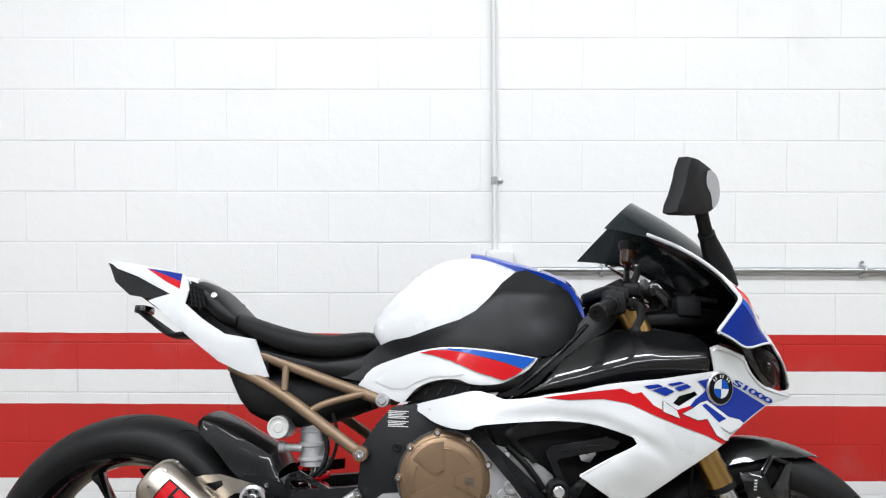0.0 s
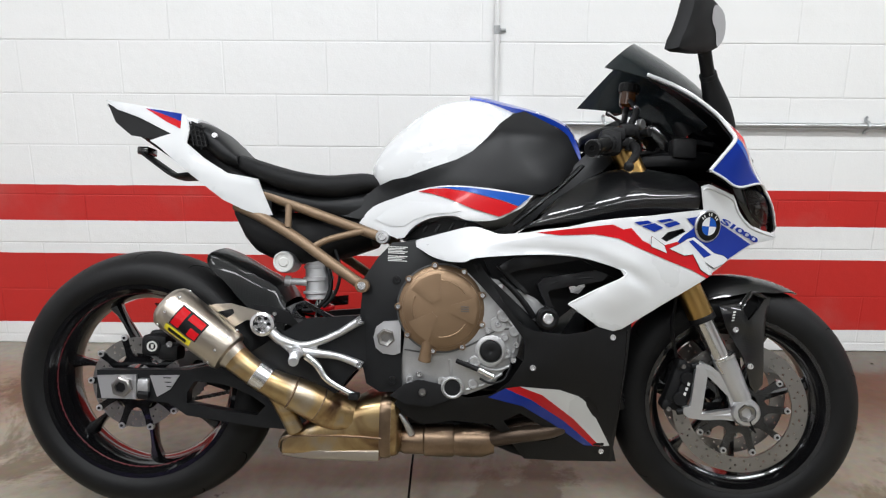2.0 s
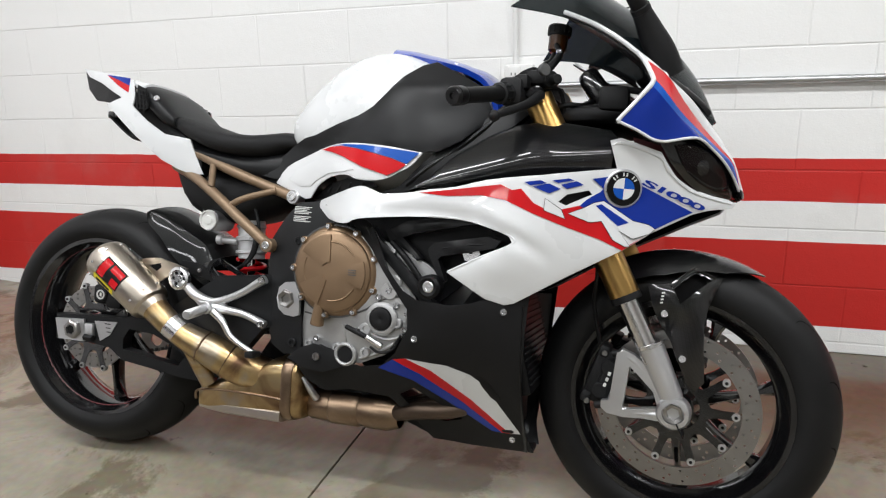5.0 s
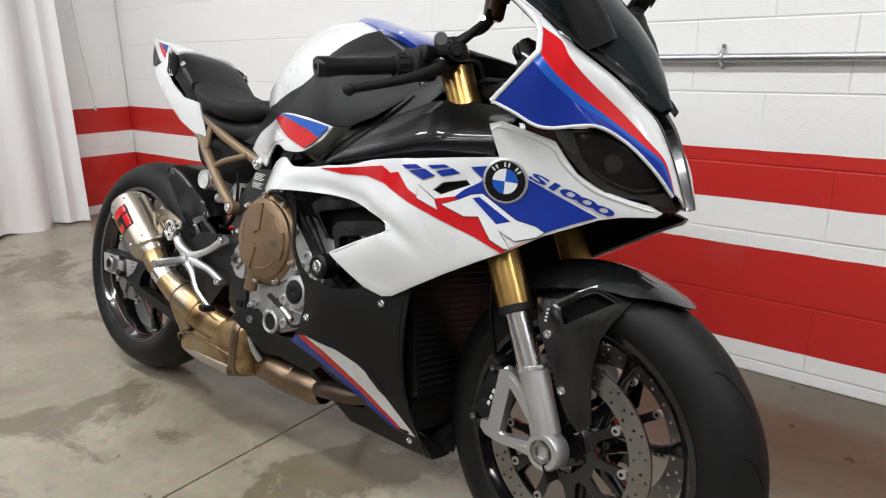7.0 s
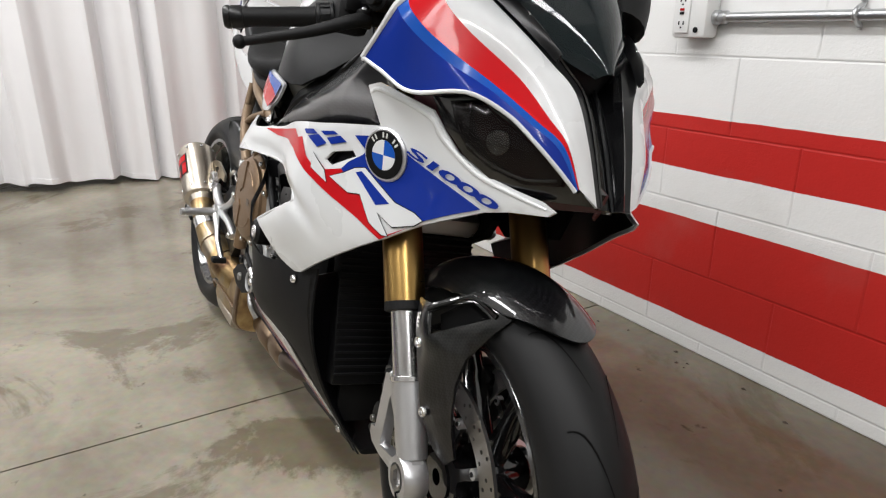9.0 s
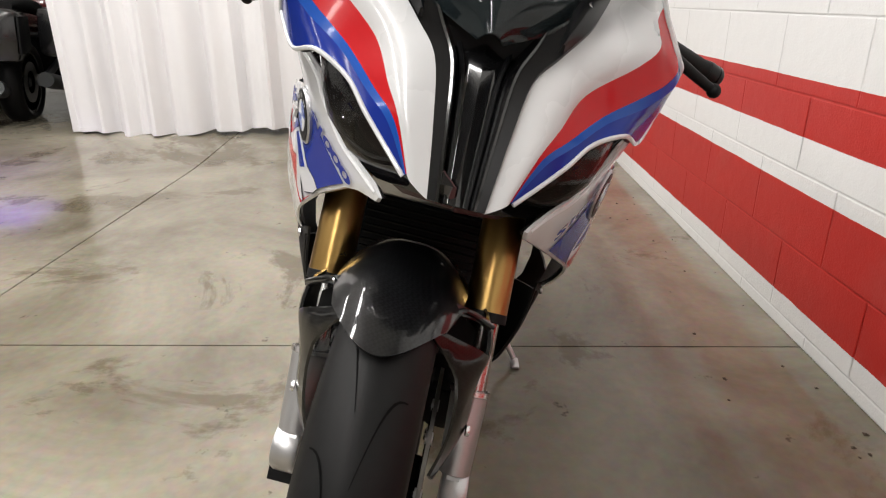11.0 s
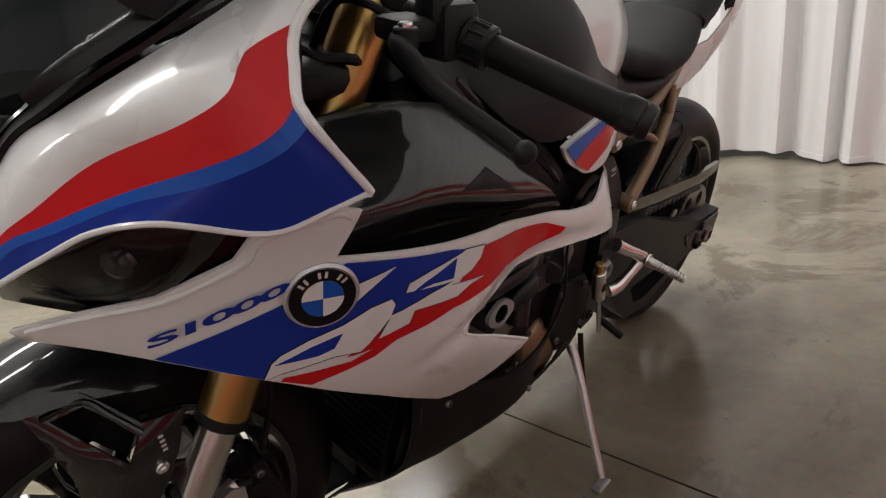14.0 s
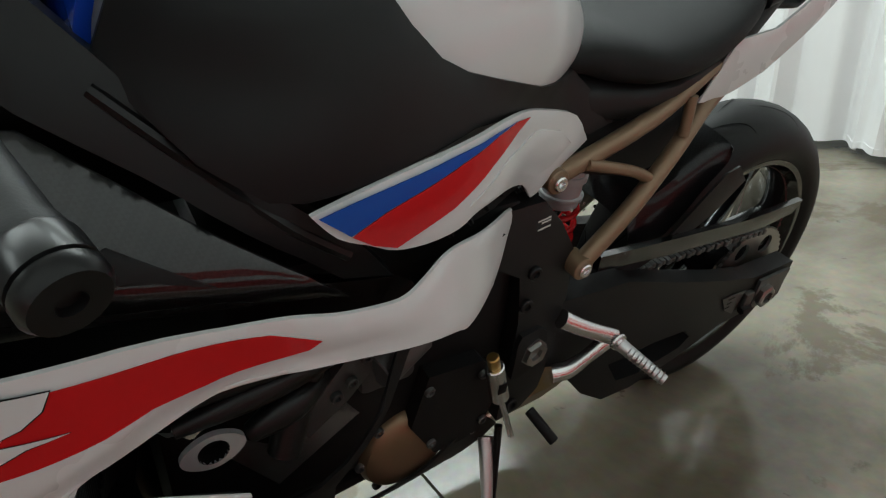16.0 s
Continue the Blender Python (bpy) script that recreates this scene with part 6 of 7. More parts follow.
rearset()
rs = part("footrest_bracket", sweep([(.560, .160, .470), (.530, .172, .452), (.500, .180, .436), (.470, .184, .418)], [.014, .013, .0125, .014], 12), ALUB, bike, "cast aluminium footrest bracket")
part("bracket_arm", sweep([(.555, .160, .362), (.530, .170, .368), (.505, .178, .390), (.470, .184, .418)], [.0145, .0135, .011, .013], 12), ALUB, rs)
part("pivot_disc", lathe([(.0, .006), (.006, .006), (.007, .003), (.013, .003), (.014, 0), (0, 0)], (.470, .198, .418), (0, 1, 0), 24), ALUB, rs)
peg = part("foot_peg", sweep([(.470, .188, .416), (.458, .222, .407), (.440, .272, .393)], [.011, .0095, .0080], 14, 4), ALU, rs, "knurled aluminium foot peg")
for k in range(9):
    c_ = Vector((.462, .215, .409)).lerp(Vector((.442, .266, .395)), k / 8)
    part("knurl", lathe([(.0085, -.0012), (.0105, 0), (.0085, .0012)], c_, (-.022, .055, -.015), 14), ALU, peg)
part("toe_piece", rod((.600, .175, .325), (.585, .225, .300), .008, 12), MATTE, rs, "black rubber shift lever toe piece")

# exhaust
can = part("silencer", lathe([(.012, -.004), (.042, -.004), (.050, .004), (.053, .012), (.052, .050), (.049, .170), (.046, .176), (.036, .180), (.030, .20)], (.117, -.185, .497), (.190, -.004, -.138), 40), TITAN, bike, "short titanium silencer")
part("can_mouth", lathe([(.040, -.003), (.034, .0), (.032, .05), (0, .05)], (.115, -.185, .4985), (.190, -.004, -.138), 32), GROOVE, can)
ax = Vector((.190, -.004, -.138)).normalized(); up = Vector((0, -1, 0)); sidev = ax.cross(up).normalized()


def on_can(a, t, lift=0.0006):
    r = (.053 - .0035 * (a - .03) / .14) + lift
    d = up * math.cos(t) + sidev * math.sin(t)
    return Vector((.117, -.185, .497)) + ax * a + d * r


for mm, a0, a1, t0, t1 in ((INK, .040, .112, -.70, .30), (RED, .043, .064, -.62, .24), (RED, .070, .108, -.62, -.30), (RED, .086, .109, -.12, .24), (YEL, .036, .104, .36, .72), (INK, .046, .094, .45, .63)):
    part("can_badge", grid(lambda u, v: on_can(a0 + (a1 - a0) * u, t0 + (t1 - t0) * v, .0006 + (.0005 if mm is RED else 0.0010 if t0 == .45 else 0)), 6, 10, 0), mm, can, "printed badge plate" if mm is YEL else "", smooth=True)
for k in range(8):
    a = 2 * math.pi * k / 8
    for s in (.020, .158):
        bolt(on_can(s, a, 0), up * math.cos(a) + sidev * math.sin(a), .0035, ALUB, can, .003, "rivet")
part("can_bracket", plate([(.175, .490), (.209, .500), (.246, .503), (.325, .484), (.325, .462), (.282, .466), (.251, .446), (.232, .436), (.200, .468)], -.150, -.144, [[(.213, .481), (.250, .491), (.254, .481), (.237, .468)]]), TITAN, can, "titanium hanger bracket", smooth=False)
link = part("link_pipe", sweep([(.262, -.188, .392), (.300, -.188, .362), (.335, -.185, .338), (.380, -.177, .315), (.425, -.165, .294), (.475, -.145, .266), (.53, -.11, .240)], [.033, .030, .030, .035, .040, .043, .045], 22), HEAT, bike, "heat-tinted exhaust link pipe")
part("branch_pipe", sweep([(.365, -.172, .305), (.385, -.165, .262), (.405, -.15, .215)], [.022, .020, .020], 14), HEAT, link)
part("clamp", rod((.318, -.188, .352), (.346, -.183, .333), .0315, 24), ALUB, link, "steel band clamp")
part("weld_bead", lathe([(.037, -.003), (.0405, 0), (.037, .003)], (.400, -.172, .306), (.45, .12, -.21), 24), HEATB, link)
part("weld_bead", lathe([(.041, -.003), (.0445, 0), (.041, .003)], (.455, -.153, .278), (.5, .2, -.28), 24), HEATB, link)
box = part("exhaust_collector", loft([(.362, .168, .07, .014, 5, -.05), (.372, .176, .095, .028, 5, -.05), (.44, .190, .105, .044, 5, -.05), (.53, .211, .108, .061, 5, -.05), (.560, .221, .108, .070, 5, -.05), (.622, .226, .108, .073, 5, -.05), (.640, .222, .100, .066, 5, -.05), (.648, .216, .07, .05, 3, -.05)], 36, k=2), HEAT, bike, "heat-tinted collector box")
part("seam", sweep([(.366, -.1465, .172), (.378, -.156, .196), (.45, -.158, .205), (.55, -.160, .207), (.605, -.160, .205)], .0032, 6), HEATB, box)
part("end_band", loft([(.600, .225, .1105, .0755, 5, -.05), (.606, .2255, .1125, .0775, 5, -.05), (.618, .226, .1125, .0775, 5, -.05), (.626, .226, .1100, .0750, 5, -.05)], 36, k=1), HEATB, box, "browned welded end band")
part("lower_pan", loft([(.372, .160, .092, .013, 5, -.05), (.45, .160, .106, .016, 5, -.05), (.60, .164, .110, .018, 5, -.05)], 30, k=2), TITAN, box, "bare steel lower pan")
cat = part("catalyser", lathe([(.030, 0), (.036, .012), (.037, .06), (.041, .064), (.041, .13), (.037, .135), (.040, .155), (.040, .20), (.030, .23)], (.640, -.085, .188), (1, 0, .02), 32), HEATB, bike, "brown steel catalyser pipe")
for k, (y, z) in enumerate(((-.10, .255), (-.055, .275), (-.01, .26), (.035, .265))):
    part("header_pipe", sweep([(.85, y * .6 - .03, .195), (.93, y - .03, .222), (1.02, y - .02, .240), (1.08, y, .30), (1.09, y, .42), (1.06, y, .5)], .019, 14), PIPE, cat)
part("o2_sensor", sweep([(.672, -.12, .21), (.662, -.135, .235), (.645, -.14, .26)], [.009, .008, .004], 8), ALU, cat)

# belly fairing
BP = tps([(.66, .28, .150), (.70, .345, .170), (.774, .308, .178), (.862, .352, .205), (.926, .424, .232), (.83, .57, .205), (.76, .635, .185), (.877, .542, .238), (.941, .477, .246), (1.014, .474, .250), (1.09, .49, .236), (1.166, .50, .205), (1.149, .427, .205), (1.147, .286, .155), (1.17, .135, .055), (1.0, .128, .055), (.843, .232, .135), (.749, .259, .150), (.945, .397, .236), (1.0, .30, .180)])
belly_out = [(.632, .285), (.668, .335), (.700, .347), (.735, .338), (.774, .318), (.806, .313), (.858, .325), (.895, .358), (.926, .412), (.926, .455), (.880, .515), (.828, .570), (.764, .630), (.700, .660), (.760, .655), (.820, .626), (.850, .580), (.882, .532), (.915, .494), (.945, .478), (1.014, .474), (1.060, .482), (1.088, .494), (1.122, .486), (1.168, .505), (1.164, .46), (1.160, .39), (1.154, .30), (1.155, .20), (1.172, .149), (1.10, .147), (1.02, .146), (.945, .148), (.911, .194), (.861, .246), (.768, .251), (.700, .236), (.655, .258)]
belly_hole = [(.888, .258), (.925, .280), (.970, .252), (1.022, .215), (.985, .202), (.925, .204)]


def belly_sheet(sd):
    """The lower fairing; the left half is narrowed at its low front to fit the camera's view."""
    def sheet(x, z):
        return BP(x, z) - (.05 * min(1, max(0, (x - .97) / .15)) * min(1, max(0, (.34 - z) / .17)) if sd > 0 else 0)
    return sheet


for sd in SIDES:
    BS = belly_sheet(sd)
    bl = part("belly_fairing", shell(belly_out, BS, sd, 0.004, holes=[belly_hole], step=0.022), MATTE, bike, "matte black lower fairing")
    part("belly_graphic", decal([(.919, .350), (1.008, .346), (1.055, .330), (1.081, .310), (1.148, .196), (1.125, .194), (1.05, .270), (.971, .331)], BS, sd), WHITE, bl, "white blade graphic")
    part("belly_graphic", decal([(.888, .343), (.919, .350), (.971, .331), (1.05, .270), (1.125, .194), (1.108, .194), (1.03, .262), (.947, .318)], BS, sd), RED, bl, "red blade graphic")
    part("belly_graphic", decal([(.850, .318), (.888, .343), (.947, .318), (1.03, .262), (1.108, .194), (1.086, .195), (1.0, .256), (.929, .300)], BS, sd), BLUE, bl, "blue blade graphic")
    # thin black piece laid on the fairing in place of an opening
    part("oval_vent", shell([(1.066, .331), (1.076, .330), (1.094, .312), (1.110, .288), (1.115, .274), (1.108, .270), (1.092, .282), (1.075, .308)], BS, sd, .003, .0022, step=.01), INK, bl, "dark oval vent")
    part("belly_inner", grid(lambda u, v: (1.160 - .004 * math.sin(math.pi * u) - .055 * v, sd * (BS(1.155, .150 + .335 * u) - .002) * (1 - .42 * v ** 1.4), .150 + .335 * u), 16, 8, .003), SATIN, bl, "inner face of the belly fairing")
    for q in ((.945, .397), (1.122, .470), (1.129, .180), (.700, .336), (.764, .632)):
        bolt((q[0], sd * (BS(*q) + .0005), q[1]), (0, sd, 0), .0075 if sd < 0 else .005, ALUB if sd < 0 else STEEL, bl)
part("belly_keel", loft([(.66, .24, .10, .02, 3, 0), (.80, .22, .09, .02, 3, 0), (.92, .165, .06, .016, 3, 0), (1.00, .146, .052, .008, 3, -.004), (1.10, .148, .034, .006, 3, -.022), (1.168, .150, .028, .006, 3, -.026)], 20), MATTE, bike, "black belly pan floor")
# ducts seen through the side openings
for sd in SIDES:
    dk = part("air_duct", shell([(.83, .64), (.93, .665), (1.04, .67), (1.15, .62), (1.13, .58), (1.04, .53), (.96, .46), (.88, .52)], lambda x, z: .165, sd, .02, step=.04), INK, bike, "black inner duct with deflector slats")
    if sd < 0:
        for outline, y_ in (([(.861, .617), (.901, .637), (1.028, .659), (1.068, .644), (1.029, .636), (.908, .609), (.892, .602), (.937, .560), (.927, .555), (.878, .601)], .205),
                            ([(.953, .581), (.966, .595), (1.082, .617), (1.109, .609), (1.096, .594), (.983, .569), (.977, .562), (.995, .519), (.985, .512), (.957, .568)], .213)):
            part("duct_louvre", shell(outline, lambda x, z, y_=y_: y_ + .10 * (x - .98), sd, .022, step=.02, soft=.003), SATIN, dk, "angular black louvre")
        part("duct_rib", sweep([(.985, -.207, .585), (1.03, -.212, .596), (1.075, -.216, .600)], .004, 8), MATTE, dk)
        part("frame_member", shell([(.807, .620), (.827, .620), (.841, .596), (.938, .509), (.963, .476), (.990, .462), (.985, .452), (.960, .450), (.933, .478), (.835, .572)], lambda x, z: .203, sd, .025, step=.02, soft=.004), GREY, dk, "black engine mount arm")
        part("water_hose", sweep([(.872, -.200, .590), (.905, -.206, .560), (.930, -.206, .530), (.948, -.203, .505)], .007, 10), INK, dk, "black rubber hose")
    for x0, z0, x1, z1, r in () if sd < 0 else ((.86, .615, 1.10, .625, .010), (.90, .595, 1.06, .600, .012), (.92, .57, 1.00, .56, .014)):
        part("duct_slat", sweep([(x0, sd * .19, z0), ((x0 + x1) / 2, sd * .215, (z0 + z1) / 2 + .012), (x1, sd * .215, z1)], [r * .8, r * 1.25, r * .7], 10), SATIN, dk)
    if sd > 0:
        part("duct_slat", sweep([(.93, sd * .19, .60), (.955, sd * .205, .55), (.970, sd * .215, .515)], .017, 10), SATIN, dk)
    part("bracket_tab", shell([(1.022, .585), (1.055, .598), (1.062, .580), (1.048, .562), (1.030, .565)], lambda x, z: .20, sd, .003, holes=[circle(1.042, .582, .004, 8)]), ALUB, dk, "bare aluminium bracket tab")
    if sd > 0:
        continue
    part("frame_slider", lathe([(.010, .030), (.018, .032), (.024, .026), (.025, 0), (0, 0)], (.974, sd * .225, .507), (0, sd, 0), 28), INK, dk, "black frame slider")
    bolt((.974, sd * .252, .507), (0, sd, 0), .012, ALUB, dk, .005)

for sd in SIDES:
    # darker metal for the flank and bolts on the left
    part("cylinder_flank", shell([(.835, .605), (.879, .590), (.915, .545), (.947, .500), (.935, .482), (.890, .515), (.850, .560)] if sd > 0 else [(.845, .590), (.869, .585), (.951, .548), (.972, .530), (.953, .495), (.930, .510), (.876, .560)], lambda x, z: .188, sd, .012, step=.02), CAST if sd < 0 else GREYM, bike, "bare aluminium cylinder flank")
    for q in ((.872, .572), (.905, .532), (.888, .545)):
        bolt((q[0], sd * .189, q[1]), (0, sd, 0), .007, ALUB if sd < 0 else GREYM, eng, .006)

# black liners that close the gap between the upper panels and the fairing
for sd in SIDES:
    part("panel_liner", shell([(1.00, .670), (1.15, .590), (1.30, .630), (1.33, .715), (1.34, .790), (1.22, .775), (1.00, .725)], lambda x, z: .186 - .10 * max(0, x - 1.25), sd, .003, step=.03), INK, bike, "black inner liner")

# radiator and inner nose
rad = part("radiator", rbox((.03, .285, .34), (1.118, 0, .455), .006, Matrix.Rotation(radians(-14), 4, "Y")), INK, bike, "black radiator with horizontal fins")
for k in range(22):
    z = .315 + .0125 * k
    part("fin", rbox((.004, .28, .004), (1.136 - (z - .455) * .25, 0, z), .001), MATTE, rad, smooth=False)
part("oil_cooler", rbox((.03, .15, .11), (1.12, -.03, .250), .006), MATTE, bike, "black oil cooler")
part("inner_nose", loft([(1.08, .70, .14, .05, 3, 0), (1.22, .715, .165, .05, 3, 0), (1.34, .735, .150, .045, 3, 0), (1.44, .745, .100, .035, 3, 0), (1.52, .742, .045, .02, 3, 0)], 24), GROOVE, bike, "black inner fairing")
part("dash_housing", loft([(1.15, .872, .09, .02, 3, 0), (1.20, .880, .120, .028, 3, 0), (1.28, .885, .130, .030, 3, 0), (1.37, .893, .105, .030, 3, 0), (1.45, .885, .06, .022, 3, 0)], 24), INK, bike, "black dash housing behind the screen")
dash = part("dash", rbox((.045, .175, .095), (1.262, 0, .945), .014, Matrix.Rotation(radians(-38), 4, "Y")), GLOSSB, bike, "black instrument display")
for sd in SIDES:
    part("dash_bracket", sweep([(1.285, sd * .05, .955), (1.33, sd * .07, .945), (1.385, sd * .085, .935)], .007, 8), MATTE, dash, "black fairing stay")
    part("relay_box", rbox((.06, .045, .05), (1.30, sd * .115, .915), .010), MATTE, dash, "black control box beside the dash")
    part("loom", sweep([(1.26, sd * .06, .93), (1.24, sd * .10, .905), (1.20, sd * .12, .90), (1.17, sd * .10, .88)], .006, 8), INK, dash)
part("triple_clamp", loft([(1.06, .935, .05, .015, 3, 0), (1.10, .945, .145, .016, 4, 0), (1.14, .948, .150, .016, 4, 0), (1.17, .94, .09, .015, 3, 0)], 20), MATTE, bike, "black top triple clamp", m=STEER)
part("lower_clamp", loft([(1.20, .735, .08, .03, 3, 0), (1.235, .745, .150, .032, 4, 0), (1.275, .745, .15, .032, 4, 0), (1.30, .74, .07, .03, 3, 0)], 20), MATTE, bike, "black lower fork clamp", m=STEER)
part("steering_head", rod((1.11, 0, .93), (1.21, 0, .74), .045, 24), GREY, bike, "black steering head")

# handlebars
for sd in SIDES:
    a, b = (Vector((1.130, -.137, .925)), Vector((1.066, -.350, .880))) if sd < 0 else (Vector((1.138, .181, .942)), Vector((1.043, .407, .871)))
    d = (b - a).normalized()
    x_ = .024 if sd > 0 else 0
    bar = part("handlebar", rod(a, b, .011, 16), MATTE, bike, "black clip-on handlebar", m=STEER)
    part("grip", lathe([(.0, .096), (.0150, .096), (.0152, .10), (.0148, .20 + x_), (.0158, .204 + x_), (.0158, .210 + x_), (0, .210 + x_)], a, d, 24), RUBBER, bar, "black rubber grip", m=STEER)
    part("bar_end", lathe([(r_, q_ + x_) for r_, q_ in ((.0, .210), (.0165, .210), (.0175, .213), (.0175, .228), (.016, .2285), (.016, .230), (.0175, .2305), (.0175, .236), (.015, .240), (.006, .240), (.005, .236), (0, .236))], a, d, 24), SATIN, bar, "satin black bar end", m=STEER)
    part("switch_housing", join(rbox((.05, .055, .055), a + d * .045, .012), rbox((.03, .03, .03), a + d * .05 + Vector((.02, 0, .02)), .008)), MATTE, bar, "black switch cluster", m=STEER)
    col = part("grip_collar", lathe([(.0165, .068), (.021, .070), (.021, .074), (.019, .075), (.019, .090), (.021, .091), (.021, .096), (.0165, .098)], a, d, 28), GREY, bar, m=STEER)
    e1 = d.orthogonal().normalized(); e2 = d.cross(e1)
    for k in range(10):
        an = 2 * math.pi * k / 10
        o_ = (e1 * math.cos(an) + e2 * math.sin(an)) * .0198
        part("collar_rib", sweep([a + d * .074 + o_, a + d * .091 + o_], .0016, 6, 1), GREY, col, m=STEER)
    fwd = Vector((.95, 0, -.12))
    lv = [a + d * .03 + fwd * .045, a + d * .06 + fwd * .062, a + d * .12 + fwd * .072 + Vector((0, 0, -.012)), a + d * .19 + fwd * .072 + Vector((0, 0, -.022)), a + d * .225 + fwd * .075 + Vector((0, 0, -.026))]
    shift = Vector((.019, .030, -.002)) if sd > 0 else Vector((0, 0, 0))
    if sd > 0:
        lv = [p + shift.lerp(Vector((.041, -.004, .015)), u) for p, u in zip(lv, (0, .2, .5, .85, 1))]
    lever = part("lever", sweep(lv, [.012, .0105, .0085, .0075, .007], 12), MATTE, bar, "black hand lever", m=STEER)
    bl_ = bmesh.new(); bmesh.ops.create_uvsphere(bl_, u_segments=14, v_segments=10, radius=.0105); bmesh.ops.translate(bl_, verts=bl_.verts, vec=lv[-1])
    part("lever_ball", bl_, MATTE, lever, m=STEER)
    part("lever_perch", join(rbox((.045, .05, .022), a + d * .02 + fwd * .025 + shift * .5, .007), rod(a + d * .035 + fwd * .045 + shift + Vector((0, 0, -.012)), a + d * .035 + fwd * .045 + shift + Vector((0, 0, .014)), .012, 18)), MATTE, bar, m=STEER)
    bolt(STEER @ (a + d * .035 + fwd * .045 + shift + Vector((0, 0, .014))), (0, 0, 1), .007, ALUB, lever, .004)
    part("cable", sweep([a + d * .02 + Vector((.03, 0, .0)), a + Vector((.06, -sd * .03, .01)), Vector((1.20, sd * .09, .88)), Vector((1.19, sd * .06, .80))], .0045, 8), INK, bar, m=STEER)
res = part("brake_reservoir", lathe([(0, 0), (.014, 0), (.0195, .006), (.0205, .036), (0, .036)], (1.168, -.056, 1.020), (.10, 0, 1), 24), AMBER, bike, "amber brake fluid reservoir with black cap", m=STEER)
part("reservoir_cap", lathe([(.0, .022), (.021, .022), (.0245, .018), (.0245, 0), (0, 0)], (1.1716, -.056, 1.056), (0.1, 0, 1), 28), MATTE, res, m=STEER)
for k in range(14):
    a = 2 * math.pi * k / 14
    part("cap_rib", sweep([(1.1725 + .0245 * math.cos(a), -.056 + .0245 * math.sin(a), 1.060), (1.1735 + .0245 * math.cos(a), -.056 + .0245 * math.sin(a), 1.073)], .0014, 6, 1), MATTE, res, m=STEER)
part("reservoir_hose", sweep([(1.168, -.060, 1.020), (1.162, -.075, 1.000), (1.158, -.105, .985), (1.150, -.130, .965)], .0075, 10), INK, res, m=STEER)
part("reservoir_bracket", sweep([(1.172, -.076, 1.034), (1.185, -.095, 1.010), (1.178, -.118, .985), (1.165, -.135, .962)], [.005, .007, .008, .008], 10), MATTE, res, "black reservoir bracket", m=STEER)
bolt(STEER @ Vector((1.184, -.100, 1.012)), (.3, -.9, .3), .006, ALUB, res)
mc = part("master_cylinder", join(rod((1.140, -.120, .948), (1.190, -.165, .944), .017, 20), rbox((.040, .050, .030), (1.158, -.150, .948), .009), rod((1.186, -.160, .944), (1.205, -.180, .942), .010, 14)), MATTE, bike, "black radial brake master cylinder", m=STEER)
part("adjuster_wheel", rod((1.178, -.195, .956), (1.186, -.202, .956), .012, 16), GREYM, mc, m=STEER)

# mirrors
for sd in SIDES:
    mr = part("mirror_arm", sweep([(1.398, sd * .098, .972), (1.382, sd * .118, 1.010), (1.358, sd * .142, 1.052), (1.342, sd * .160, 1.080)], [.034, .031, .024, .0185], 14), MATTE, bike, "black mirror stalk")
    part("mirror_collar", rod((1.344, sd * .158, 1.076), (1.338, sd * .166, 1.085), .0200, 18), MATTE, mr)
    part("mirror_stem", sweep([(1.340, sd * .163, 1.082), (1.326, sd * .190, 1.100), (1.312, sd * .214, 1.125), (1.302, sd * .228, 1.150)], [.0165, .0155, .016, .018], 12), MATTE, mr)
    o_, u_, v_, n_ = Vector((1.214, sd * .321, 1.086)), Vector((.00203, -sd * .00198, .00056)), Vector((0, sd * .0003, .00124)), Vector((.70, sd * .70, -.14))
    at_ = lambda a, b, d_: o_ + u_ * a + v_ * b + n_ * d_
    outline = smooth_line([(0, 0), (22, -3), (46, -2), (64, 8), (70, 28), (70, 52), (62, 76), (46, 90), (23, 97), (15, 60), (8, 30)], 2, True)
    head = bmesh.new()
    mid = np.mean([q for q in outline], axis=0)
    rings = [[head.verts.new(at_(*(mid + (q - mid) * k_), d_)) for q in outline] for k_, d_ in ((.90, -.030), (1.0, -.024), (1.0, -.004), (.94, .006), (.70, .012))]
    for A_, B_ in zip(rings, rings[1:]):
        for k in range(len(outline)):
            head.faces.new((A_[k], A_[(k + 1) % len(outline)], B_[(k + 1) % len(outline)], B_[k]))
    head.faces.new(rings[0][::-1]); head.faces.new(rings[-1])
    part("mirror_head", head, MATTE, mr, "black mirror housing")
    # added silver patch imitates the reflection on the glossy housing
    sheen_ = bmesh.new()
    sheen_.faces.new([sheen_.verts.new(at_(a, b, .0135)) for a, b in smooth_line([(46, 76), (60, 70), (67, 50), (66, 24), (56, 10), (52, 34), (44, 52)], 3, True)])
    part("mirror_sheen", sheen_, SILVERP, mr, "pale patch for the reflection on the mirror housing")
    glass = bmesh.new()
    glass.faces.new([glass.verts.new(at_(*(mid + (q - mid) * .86), -.0315)) for q in outline])
    part("mirror_glass", glass, CHROME, mr, "mirror glass")

# side stand on the left
st = part("side_stand", sweep([(.655, .152, .275), (.678, .203, .220), (.706, .256, .158), (.735, .312, .095)], [.012, .009, .0085, .0075], 12), ALU, bike, "aluminium side stand, folded out")
part("stand_foot", rbox((.044, .022, .007), (.742, .316, .086), .003, Matrix.Rotation(radians(13.3), 4, "X")), ALU, st)
part("stand_spring", sweep([(.640, .160, .30), (.655, .185, .24), (.675, .215, .19)], .006, 8), INK, st)

